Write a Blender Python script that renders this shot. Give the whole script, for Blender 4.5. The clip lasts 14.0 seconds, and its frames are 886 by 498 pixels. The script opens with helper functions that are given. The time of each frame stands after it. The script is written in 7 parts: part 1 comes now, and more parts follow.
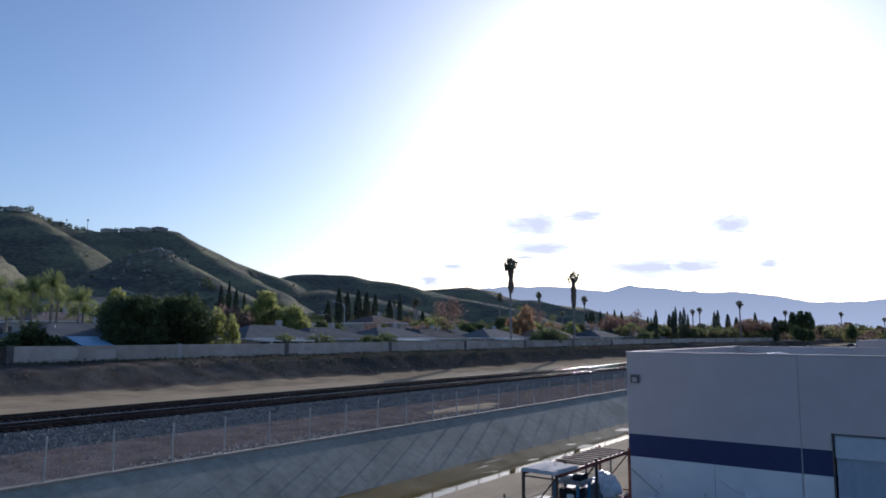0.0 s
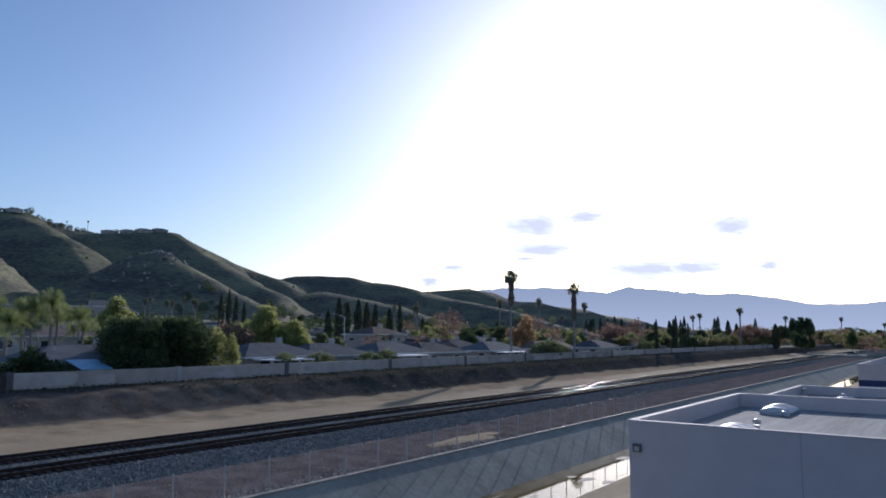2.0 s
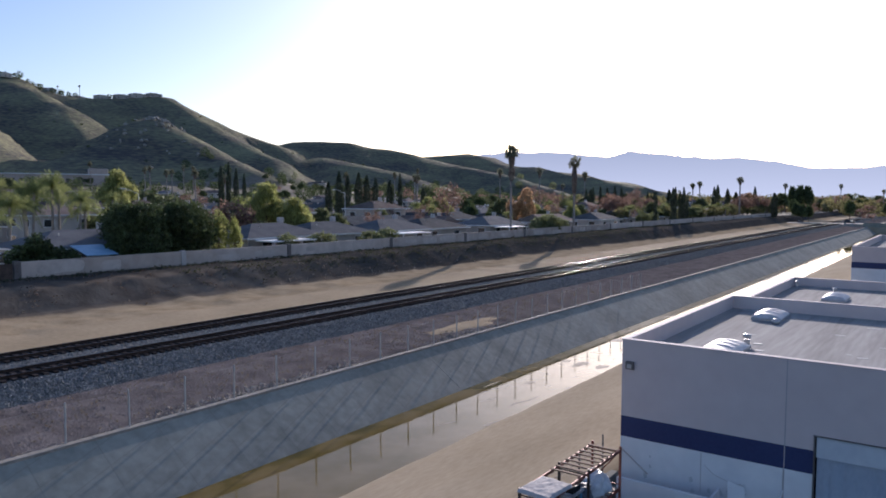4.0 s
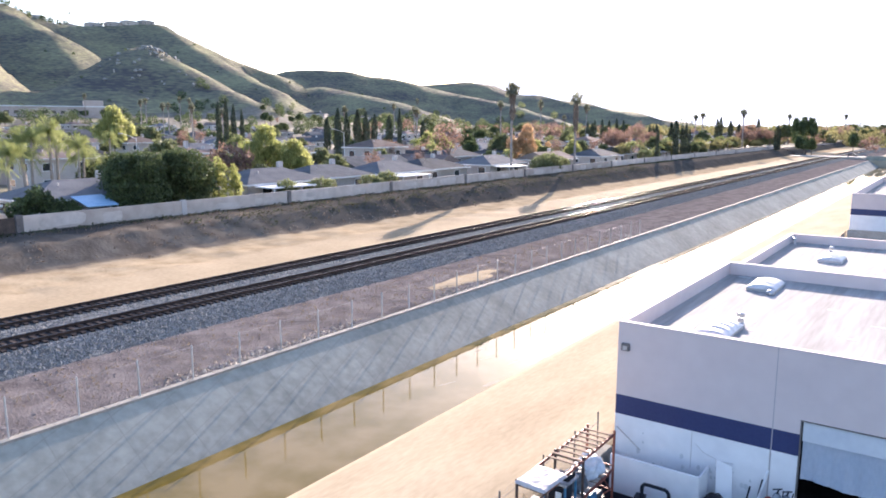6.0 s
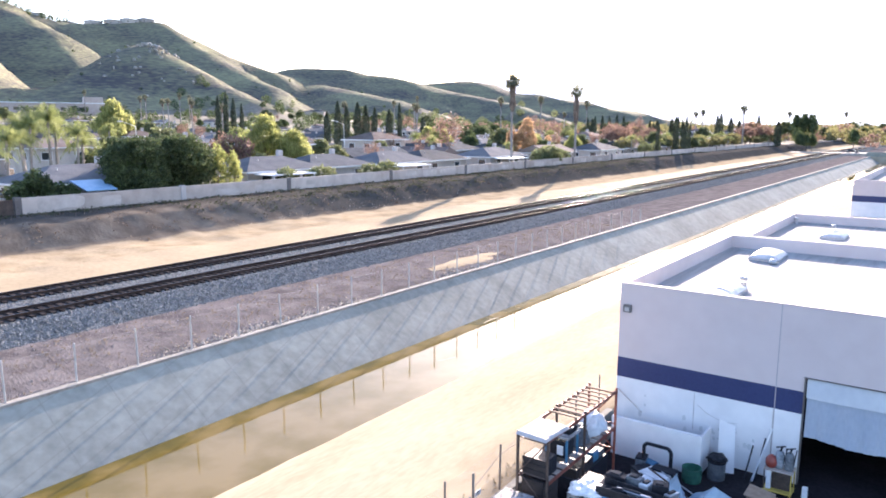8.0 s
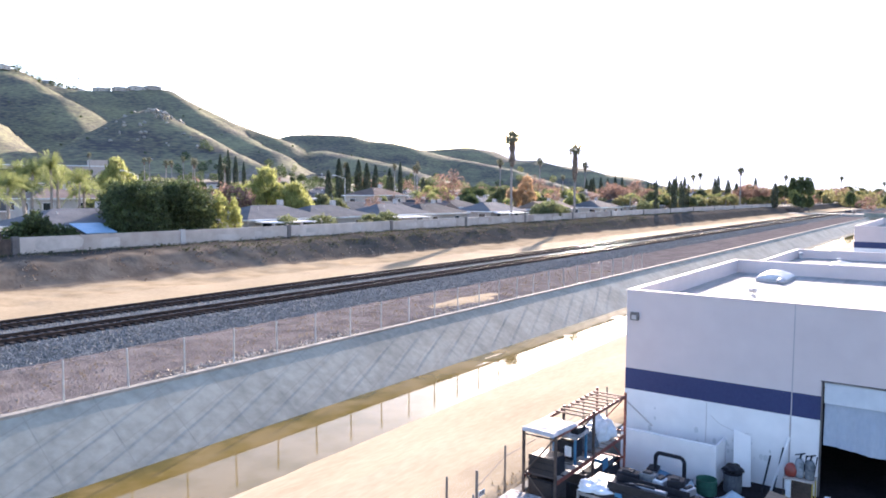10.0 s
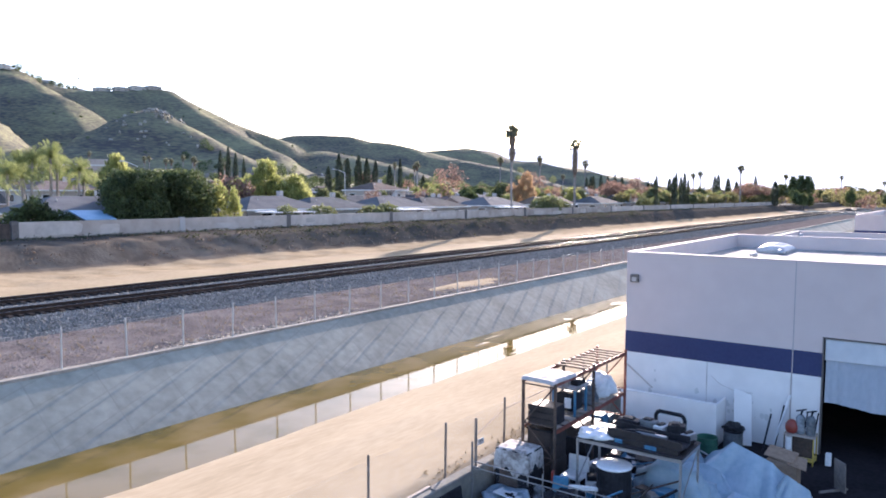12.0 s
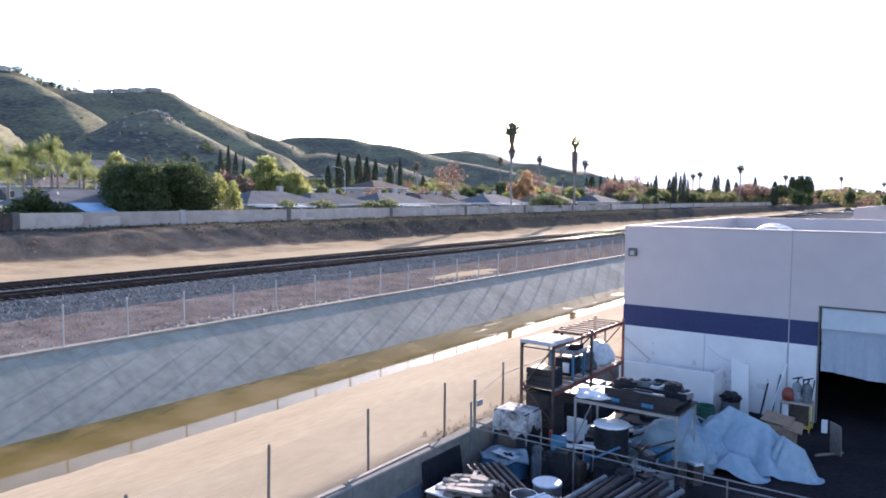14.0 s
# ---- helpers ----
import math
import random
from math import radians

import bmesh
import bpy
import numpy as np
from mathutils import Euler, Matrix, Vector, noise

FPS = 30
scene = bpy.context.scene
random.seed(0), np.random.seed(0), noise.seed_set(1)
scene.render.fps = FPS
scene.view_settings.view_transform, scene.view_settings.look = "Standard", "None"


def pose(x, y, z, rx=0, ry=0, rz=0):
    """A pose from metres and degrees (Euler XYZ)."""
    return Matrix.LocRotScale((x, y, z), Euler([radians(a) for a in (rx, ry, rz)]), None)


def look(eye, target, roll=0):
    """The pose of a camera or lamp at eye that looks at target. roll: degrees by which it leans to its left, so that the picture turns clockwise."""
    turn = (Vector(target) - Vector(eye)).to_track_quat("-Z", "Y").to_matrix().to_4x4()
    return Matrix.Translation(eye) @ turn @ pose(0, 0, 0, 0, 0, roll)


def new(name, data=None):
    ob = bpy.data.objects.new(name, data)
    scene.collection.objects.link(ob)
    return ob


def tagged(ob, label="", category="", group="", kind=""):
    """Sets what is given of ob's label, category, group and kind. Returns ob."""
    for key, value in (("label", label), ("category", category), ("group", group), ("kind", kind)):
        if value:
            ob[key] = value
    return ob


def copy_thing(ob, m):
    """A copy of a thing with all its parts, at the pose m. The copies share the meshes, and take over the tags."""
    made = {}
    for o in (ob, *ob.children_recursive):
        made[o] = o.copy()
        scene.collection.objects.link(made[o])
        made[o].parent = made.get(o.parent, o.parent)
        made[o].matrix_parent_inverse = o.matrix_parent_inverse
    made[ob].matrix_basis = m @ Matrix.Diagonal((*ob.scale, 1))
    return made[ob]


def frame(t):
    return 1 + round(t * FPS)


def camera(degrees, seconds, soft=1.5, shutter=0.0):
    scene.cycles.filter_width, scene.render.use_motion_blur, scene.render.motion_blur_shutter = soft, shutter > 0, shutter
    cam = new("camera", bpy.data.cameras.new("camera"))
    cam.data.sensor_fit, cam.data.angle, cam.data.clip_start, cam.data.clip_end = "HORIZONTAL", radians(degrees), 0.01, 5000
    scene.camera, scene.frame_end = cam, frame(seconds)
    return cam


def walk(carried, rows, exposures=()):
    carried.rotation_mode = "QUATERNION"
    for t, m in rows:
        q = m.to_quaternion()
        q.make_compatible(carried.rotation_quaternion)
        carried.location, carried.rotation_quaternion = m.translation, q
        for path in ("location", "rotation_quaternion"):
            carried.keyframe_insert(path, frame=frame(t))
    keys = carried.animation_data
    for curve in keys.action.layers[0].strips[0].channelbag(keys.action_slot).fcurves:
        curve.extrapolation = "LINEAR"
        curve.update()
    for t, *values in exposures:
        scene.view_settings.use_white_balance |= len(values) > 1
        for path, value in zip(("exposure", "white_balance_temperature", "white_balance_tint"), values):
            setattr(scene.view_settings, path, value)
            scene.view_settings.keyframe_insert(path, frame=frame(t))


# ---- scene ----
cam = camera(63.20, 14.0, soft=1.8)
ROWS = [  # seconds, x, y, z, yaw, pitch, roll
    (0.0, 0.000, 0.000, 9.306, 35.973, 6.684, 0.144),
    (0.5, 0.030, -0.066, 9.834, 35.972, 6.651, 0.165),
    (1.0, 0.052, -0.118, 10.486, 35.977, 6.690, 0.198),
    (1.5, 0.016, -0.120, 11.165, 35.983, 6.728, 0.228),
    (2.0, 0.040, -0.157, 11.772, 35.980, 6.737, 0.270),
    (2.5, 0.039, -0.165, 12.257, 35.986, 6.707, 0.267),
    (3.0, 0.045, -0.156, 12.802, 35.983, 5.357, 0.241),
    (3.5, 0.045, -0.144, 13.378, 35.967, 0.715, 0.192),
    (4.0, 0.036, -0.100, 13.974, 35.968, -4.002, 0.136),
    (4.2, 0.005, -0.096, 14.147, 35.975, -5.416, 0.132),
    (4.6, 0.020, -0.110, 14.580, 35.980, -7.550, 0.090),
    (5.2, 0.050, -0.130, 15.300, 35.980, -9.100, 0.020),
    (6.3, 0.095, -0.163, 16.268, 35.983, -9.731, -0.068),
    (6.5, 0.110, -0.150, 16.287, 35.982, -9.838, -0.070),
    (7.0, 0.121, -0.198, 15.929, 35.977, -9.875, -0.052),
    (7.5, 0.098, -0.200, 15.332, 35.966, -9.880, -0.006),
    (8.0, 0.057, -0.182, 14.592, 35.963, -9.649, 0.046),
    (8.5, -0.039, -0.083, 13.949, 35.978, -7.205, 0.054),
    (8.7, -0.067, -0.056, 13.733, 35.983, -6.359, 0.056),
    (9.2, -0.120, -0.010, 13.200, 35.970, -4.950, 0.090),
    (10.8, -0.222, 0.080, 11.532, 35.945, -4.396, 0.199),
    (11.0, -0.210, 0.083, 11.416, 35.950, -4.418, 0.206),
    (11.5, -0.199, 0.081, 11.061, 35.943, -4.388, 0.220),
    (12.0, -0.166, 0.059, 10.774, 35.948, -4.361, 0.241),
    (12.5, -0.132, 0.018, 10.475, 35.942, -4.320, 0.257),
    (13.0, -0.103, -0.019, 10.140, 35.937, -4.245, 0.257),
    (13.5, -0.044, -0.085, 9.880, 35.946, -4.211, 0.266),
    (14.0, 0.023, -0.156, 9.721, 35.948, -4.168, 0.242),
]
EXPOSURES = [(0.0, -0.22, 5050, 16), (3.0, -0.22, 5050, 16), (3.6, -0.02, 5300, 18), (4.2, 0.38, 5500, 22), (5.2, 1.42, 5850, 21), (6.3, 2.05, 5950, 23),
             (8.0, 2.24, 5950, 23), (8.7, 2.20, 5950, 23), (11.0, 1.91, 5850, 23), (14.0, 1.61, 5700, 23)]
walk(cam, [(t, pose(x, y, z, 0, 0, yaw) @ pose(0, 0, 0, 90 + pitch, 0, 0) @ pose(0, 0, 0, 0, 0, roll))
           for t, x, y, z, yaw, pitch, roll in ROWS], EXPOSURES)
# ---- light ----
SUN_AZ, SUN_EL = radians(19.8), radians(16.0)  # left of +y, above the horizon
sun_way = Vector((-math.sin(SUN_AZ) * math.cos(SUN_EL), math.cos(SUN_AZ) * math.cos(SUN_EL), math.sin(SUN_EL)))
world = bpy.data.worlds.new("sky")
scene.world = world
world.use_nodes = True
wn = world.node_tree.nodes
sky = wn.new("ShaderNodeTexSky")
sky.sky_type, sky.sun_disc = "NISHITA", False
sky.sun_elevation, sky.sun_rotation = SUN_EL, -SUN_AZ
sky.altitude, sky.air_density, sky.dust_density, sky.ozone_density = 250, 1.0, 1.3, 1.2
wn["Background"].inputs["Strength"].default_value = 0.12
world.node_tree.links.new(sky.outputs["Color"], wn["Background"].inputs["Color"])
lamp = bpy.data.lights.new("sun", "SUN")
lamp.energy, lamp.angle, lamp.color = 5.0, radians(0.6), (1.0, 0.835, 0.635)
new("sun", lamp).matrix_world = look(sun_way * 200, (0, 0, 0))
# ---- materials ----
def material(name, low, high, scale=1.0, fine=8.0, rough=0.8, metal=0.0, bump=0.3, depth=0.02, vary=0.0, island=0.0,
             stretch=(1, 1, 1), through_light=0.0, spec=0.5, ramp=(0.35, 0.65)):
    """Two colours mixed by noise at two scales, with a fine relief. vary: spread of value from object to object; island: from piece to piece."""
    m = bpy.data.materials.new(name)
    m.use_nodes = True
    n, ln = m.node_tree.nodes, m.node_tree.links
    bsdf = n["Principled BSDF"]
    geo = n.new("ShaderNodeNewGeometry")
    mp = n.new("ShaderNodeMapping")
    mp.inputs["Scale"].default_value = stretch
    ln.new(geo.outputs["Position"], mp.inputs["Vector"])
    big, small = n.new("ShaderNodeTexNoise"), n.new("ShaderNodeTexNoise")
    big.inputs["Scale"].default_value, big.inputs["Detail"].default_value = scale, 5
    small.inputs["Scale"].default_value, small.inputs["Detail"].default_value = scale * fine, 4
    ln.new(mp.outputs[0], big.inputs["Vector"])
    ln.new(mp.outputs[0], small.inputs["Vector"])
    mix = n.new("ShaderNodeMath")
    mix.operation = "MULTIPLY_ADD"
    mix.inputs[1].default_value = 0.45
    half = n.new("ShaderNodeMath")
    half.operation = "MULTIPLY"
    half.inputs[1].default_value = 0.55
    ln.new(big.outputs["Fac"], half.inputs[0])
    ln.new(small.outputs["Fac"], mix.inputs[0])
    ln.new(half.outputs[0], mix.inputs[2])
    rp = n.new("ShaderNodeValToRGB")
    rp.color_ramp.elements[0].position, rp.color_ramp.elements[1].position = ramp
    rp.color_ramp.elements[0].color, rp.color_ramp.elements[1].color = (*low, 1), (*high, 1)
    ln.new(mix.outputs[0], rp.inputs["Fac"])
    col = rp.outputs["Color"]
    for amount, source in ((vary, "object"), (island, "island")):
        if amount:
            hs = n.new("ShaderNodeHueSaturation")
            mr = n.new("ShaderNodeMapRange")
            mr.inputs["To Min"].default_value, mr.inputs["To Max"].default_value = 1 - amount, 1 + amount
            if source == "object":
                ln.new(n.new("ShaderNodeObjectInfo").outputs["Random"], mr.inputs["Value"])
            else:
                ln.new(geo.outputs["Random Per Island"], mr.inputs["Value"])
            ln.new(mr.outputs[0], hs.inputs["Value"])
            ln.new(col, hs.inputs["Color"])
            col = hs.outputs["Color"]
    ln.new(col, bsdf.inputs["Base Color"])
    bsdf.inputs["Roughness"].default_value, bsdf.inputs["Metallic"].default_value = rough, metal
    bsdf.inputs["Specular IOR Level"].default_value = spec
    if bump:
        bp = n.new("ShaderNodeBump")
        bp.inputs["Strength"].default_value, bp.inputs["Distance"].default_value = bump, depth
        ln.new(small.outputs["Fac"], bp.inputs["Height"])
        ln.new(bp.outputs["Normal"], bsdf.inputs["Normal"])
    if through_light:
        tr, mx = n.new("ShaderNodeBsdfTranslucent"), n.new("ShaderNodeMixShader")
        ln.new(col, tr.inputs["Color"])
        mx.inputs["Fac"].default_value = through_light
        ln.new(bsdf.outputs[0], mx.inputs[1])
        ln.new(tr.outputs[0], mx.inputs[2])
        ln.new(mx.outputs[0], n["Material Output"].inputs["Surface"])
    return m


M_YARD = material("yard_asphalt", (0.010, 0.009, 0.012), (0.030, 0.026, 0.030), 0.6, 14, 0.95, bump=0.4, spec=0.12)
M_DIRT = material("service_road_dirt", (0.295, 0.243, 0.165), (0.40, 0.335, 0.238), 0.4, 14, 1.0, bump=0.3, depth=0.04, spec=0.02, stretch=(1, 0.3, 1))
M_BED = material("canal_bed", (0.10, 0.085, 0.055), (0.20, 0.17, 0.12), 0.3, 10, 0.8, bump=0.3)
M_CONC = material("canal_concrete", (0.20, 0.208, 0.178), (0.335, 0.340, 0.290), 0.28, 7, 0.85, bump=0.06, vary=0.04, spec=0.2)
M_JOINT = material("joint_filler", (0.182, 0.184, 0.156), (0.292, 0.290, 0.246), 0.28, 7, 0.9, bump=0.06)
M_LIP = material("concrete_lip", (0.32, 0.29, 0.25), (0.47, 0.43, 0.37), 0.8, 7, 0.9, bump=0.4)
M_KERB_PALE = material("weathered_coping", (0.22, 0.208, 0.18), (0.34, 0.318, 0.278), 0.8, 7, 0.9, bump=0.4, spec=0.1)
M_GRAVEL = material("gravel_strip", (0.082, 0.073, 0.071), (0.190, 0.170, 0.163), 0.7, 12, 1.0, bump=1.0, depth=0.06, spec=0.0, ramp=(0.38, 0.62))
M_BALLAST = material("track_ballast", (0.078, 0.082, 0.081), (0.195, 0.204, 0.202), 2.2, 4, 1.0, bump=1.0, depth=0.1, spec=0.0, ramp=(0.40, 0.60))
M_SAND = material("pale_sand", (0.275, 0.218, 0.140), (0.375, 0.305, 0.205), 0.16, 20, 1.0, bump=0.6, depth=0.04, spec=0.02)
M_TOWN = material("town_ground", (0.08, 0.09, 0.05), (0.24, 0.21, 0.17), 0.03, 9, 0.95, bump=0.3, spec=0.1)
M_HILL = material("hill_grass", (0.090, 0.085, 0.084), (0.255, 0.25, 0.146), 0.009, 16, 0.95, bump=1.0, depth=1.4, spec=0.03, ramp=(0.38, 0.62), stretch=(1, 1, 5))
M_WALLG = material("painted_concrete_grey", (0.56, 0.475, 0.462), (0.615, 0.53, 0.512), 0.25, 6, 0.8, bump=0.08, spec=0.3)
M_WHITE = material("painted_concrete_white", (0.68, 0.675, 0.68), (0.78, 0.77, 0.77), 0.4, 4, 0.75, bump=0.08, spec=0.3)
M_CAULK = material("grey_caulk", (0.35, 0.32, 0.325), (0.42, 0.385, 0.39), 1, 6, 0.8)
M_NAVY = material("navy_paint", (0.018, 0.026, 0.092), (0.028, 0.040, 0.125), 0.5, 20, 0.6, bump=0.05)
M_ROOF = material("roof_membrane", (0.245, 0.24, 0.228), (0.385, 0.378, 0.36), 0.5, 6, 0.9, bump=0.15, stretch=(1.6, 0.12, 1), spec=0.05)
M_DARKBED = material("dark_bed_ballast", (0.040, 0.036, 0.035), (0.11, 0.10, 0.095), 2.0, 5, 1.0, bump=0.6, depth=0.05, spec=0.0, ramp=(0.38, 0.66))
M_RAIL = material("rusty_rail_steel", (0.040, 0.028, 0.023), (0.075, 0.050, 0.038), 2, 8, 0.85, spec=0.06)
M_SHINE = material("polished_rail_head", (0.15, 0.142, 0.135), (0.24, 0.23, 0.22), 2, 8, 0.11, metal=1.0, bump=0)
M_TIE = material("weathered_tie", (0.030, 0.025, 0.023), (0.075, 0.064, 0.058), 3, 8, 1.0, vary=0.3, spec=0.0)
M_BLOCK = material("block_wall_paint", (0.37, 0.305, 0.26), (0.56, 0.485, 0.43), 0.16, 5, 0.9, bump=0.2, vary=0.14, spec=0.2)
M_PILASTER = material("dark_block", (0.11, 0.095, 0.09), (0.18, 0.16, 0.15), 1, 8, 0.9)
M_PILASTER_PALE = material("pale_block", (0.42, 0.39, 0.37), (0.50, 0.47, 0.45), 1, 8, 0.9)
M_GALV = material("galvanised_steel", (0.36, 0.36, 0.37), (0.52, 0.52, 0.53), 3, 6, 0.45, metal=0.8, bump=0.05)
M_WIRE = material("fence_wire", (0.40, 0.40, 0.40), (0.55, 0.55, 0.55), 5, 4, 0.5, metal=0.6, bump=0)
M_POSTPALE = material("pale_zinc_post", (0.33, 0.33, 0.32), (0.48, 0.48, 0.46), 3, 6, 0.7, metal=0.0, bump=0.05)
M_POST = material("weathered_post", (0.16, 0.13, 0.11), (0.28, 0.24, 0.21), 3, 6, 0.7, metal=0.3)
M_BARK = material("bark", (0.10, 0.075, 0.055), (0.21, 0.165, 0.13), 1.5, 6, 0.95, bump=0.8, depth=0.05)
M_PALMBARK = material("palm_bark", (0.17, 0.15, 0.135), (0.33, 0.30, 0.275), 1.5, 6, 0.95, bump=0.8, depth=0.05)
M_LEAF_DARK = material("dark_leaves", (0.045, 0.066, 0.028), (0.118, 0.15, 0.058), 0.5, 5, 0.75, bump=0, island=0.5, through_light=0.35)
M_LEAF_MID = material("green_leaves", (0.09, 0.112, 0.05), (0.20, 0.22, 0.105), 0.5, 5, 0.6, bump=0, island=0.45, through_light=0.5)
M_LEAF_LIGHT = material("light_green_leaves", (0.215, 0.24, 0.075), (0.40, 0.41, 0.155), 0.5, 5, 0.6, bump=0, island=0.35, through_light=0.62)
M_LEAF_RED = material("russet_leaves", (0.15, 0.095, 0.075), (0.29, 0.195, 0.15), 0.5, 5, 0.7, bump=0, island=0.4, through_light=0.45)
M_LEAF_ORANGE = material("orange_leaves", (0.40, 0.255, 0.135), (0.58, 0.41, 0.24), 0.5, 5, 0.7, bump=0, island=0.4, through_light=0.45)
M_CYPRESS = material("cypress_leaves", (0.045, 0.06, 0.042), (0.105, 0.125, 0.08), 0.5, 5, 0.7, bump=0, island=0.4, through_light=0.3)
M_FROND = material("palm_fronds", (0.15, 0.185, 0.06), (0.32, 0.345, 0.14), 0.5, 5, 0.7, bump=0, island=0.4, through_light=0.5, spec=0.15)
M_FAN = material("fan_palm_leaves", (0.125, 0.13, 0.09), (0.235, 0.24, 0.165), 0.5, 5, 0.85, bump=0, island=0.4, through_light=0.38, spec=0.05)
M_SKIRT = material("dry_palm_skirt", (0.13, 0.095, 0.07), (0.27, 0.205, 0.155), 0.8, 5, 0.9, bump=0, island=0.4, through_light=0.15)
M_STUCCO = material("stucco", (0.34, 0.305, 0.27), (0.46, 0.42, 0.38), 0.5, 12, 0.9, bump=0.1, vary=0.3)
M_SHINGLE = material("roof_shingle", (0.055, 0.060, 0.066), (0.110, 0.115, 0.120), 0.5, 16, 1.0, bump=0.5, depth=0.05, spec=0.02, vary=0.4)
M_SHINGLE_BROWN = material("brown_shingle", (0.12, 0.095, 0.085), (0.21, 0.175, 0.155), 0.5, 16, 1.0, bump=0.5, depth=0.05, spec=0.02, vary=0.3)
M_SHINGLE_PALE = material("pale_shingle", (0.12, 0.125, 0.135), (0.19, 0.195, 0.20), 0.5, 16, 1.0, bump=0.5, depth=0.05, spec=0.02, vary=0.2)
M_TRIM = material("white_trim", (0.62, 0.62, 0.61), (0.78, 0.78, 0.77), 1, 8, 0.6, bump=0.05)
M_GLASS = material("window_glass", (0.02, 0.025, 0.03), (0.04, 0.045, 0.05), 1, 4, 0.08, bump=0)
M_DARK = material("dark_rubber", (0.010, 0.011, 0.015), (0.028, 0.029, 0.036), 2, 6, 0.5, spec=0.15)
M_TARP = material("pale_blue_tarp", (0.235, 0.335, 0.42), (0.37, 0.465, 0.545), 0.8, 7, 0.45, bump=0.2, depth=0.02, through_light=0.06)
M_PLASTIC = material("white_plastic", (0.60, 0.62, 0.64), (0.80, 0.81, 0.82), 1.5, 6, 0.4, bump=0.1, vary=0.12)
M_RUST = material("red_oxide_steel", (0.16, 0.045, 0.03), (0.30, 0.10, 0.065), 2, 6, 0.6, metal=0.2)
M_STEELBLUE = material("blue_painted_steel", (0.03, 0.12, 0.24), (0.07, 0.22, 0.36), 2, 6, 0.5)
M_BROWNSTEEL = material("brown_steel", (0.05, 0.035, 0.03), (0.11, 0.08, 0.065), 2, 6, 0.6, metal=0.2)
M_WOOD = material("weathered_wood", (0.22, 0.18, 0.15), (0.42, 0.36, 0.31), 1.2, 8, 0.85, bump=0.4, vary=0.25, stretch=(1, 6, 1))
M_CARD = material("cardboard", (0.22, 0.15, 0.10), (0.34, 0.24, 0.17), 1, 8, 0.9)
M_GREEN = material("green_plastic", (0.02, 0.09, 0.06), (0.04, 0.15, 0.10), 1, 6, 0.5)
M_RED = material("red_plastic", (0.17, 0.03, 0.02), (0.28, 0.05, 0.035), 1, 6, 0.4)
M_KERB = material("weathered_kerb_concrete", (0.165, 0.158, 0.14), (0.27, 0.258, 0.23), 0.7, 7, 0.95, bump=0.4, spec=0.1)
M_YELLOW = material("yellow_painted_steel", (0.42, 0.30, 0.05), (0.58, 0.44, 0.10), 2, 6, 0.5)
M_CURTAIN = material("vinyl_curtain", (0.36, 0.41, 0.50), (0.44, 0.49, 0.57), 0.8, 9, 0.5, bump=0.05, stretch=(1.5, 1.5, 0.7), through_light=0.1)
M_ROCK = material("bare_rock", (0.20, 0.19, 0.17), (0.36, 0.34, 0.30), 0.3, 6, 0.9)
M_SCHOOL = material("tan_stucco", (0.40, 0.32, 0.28), (0.50, 0.42, 0.37), 0.3, 8, 0.9)


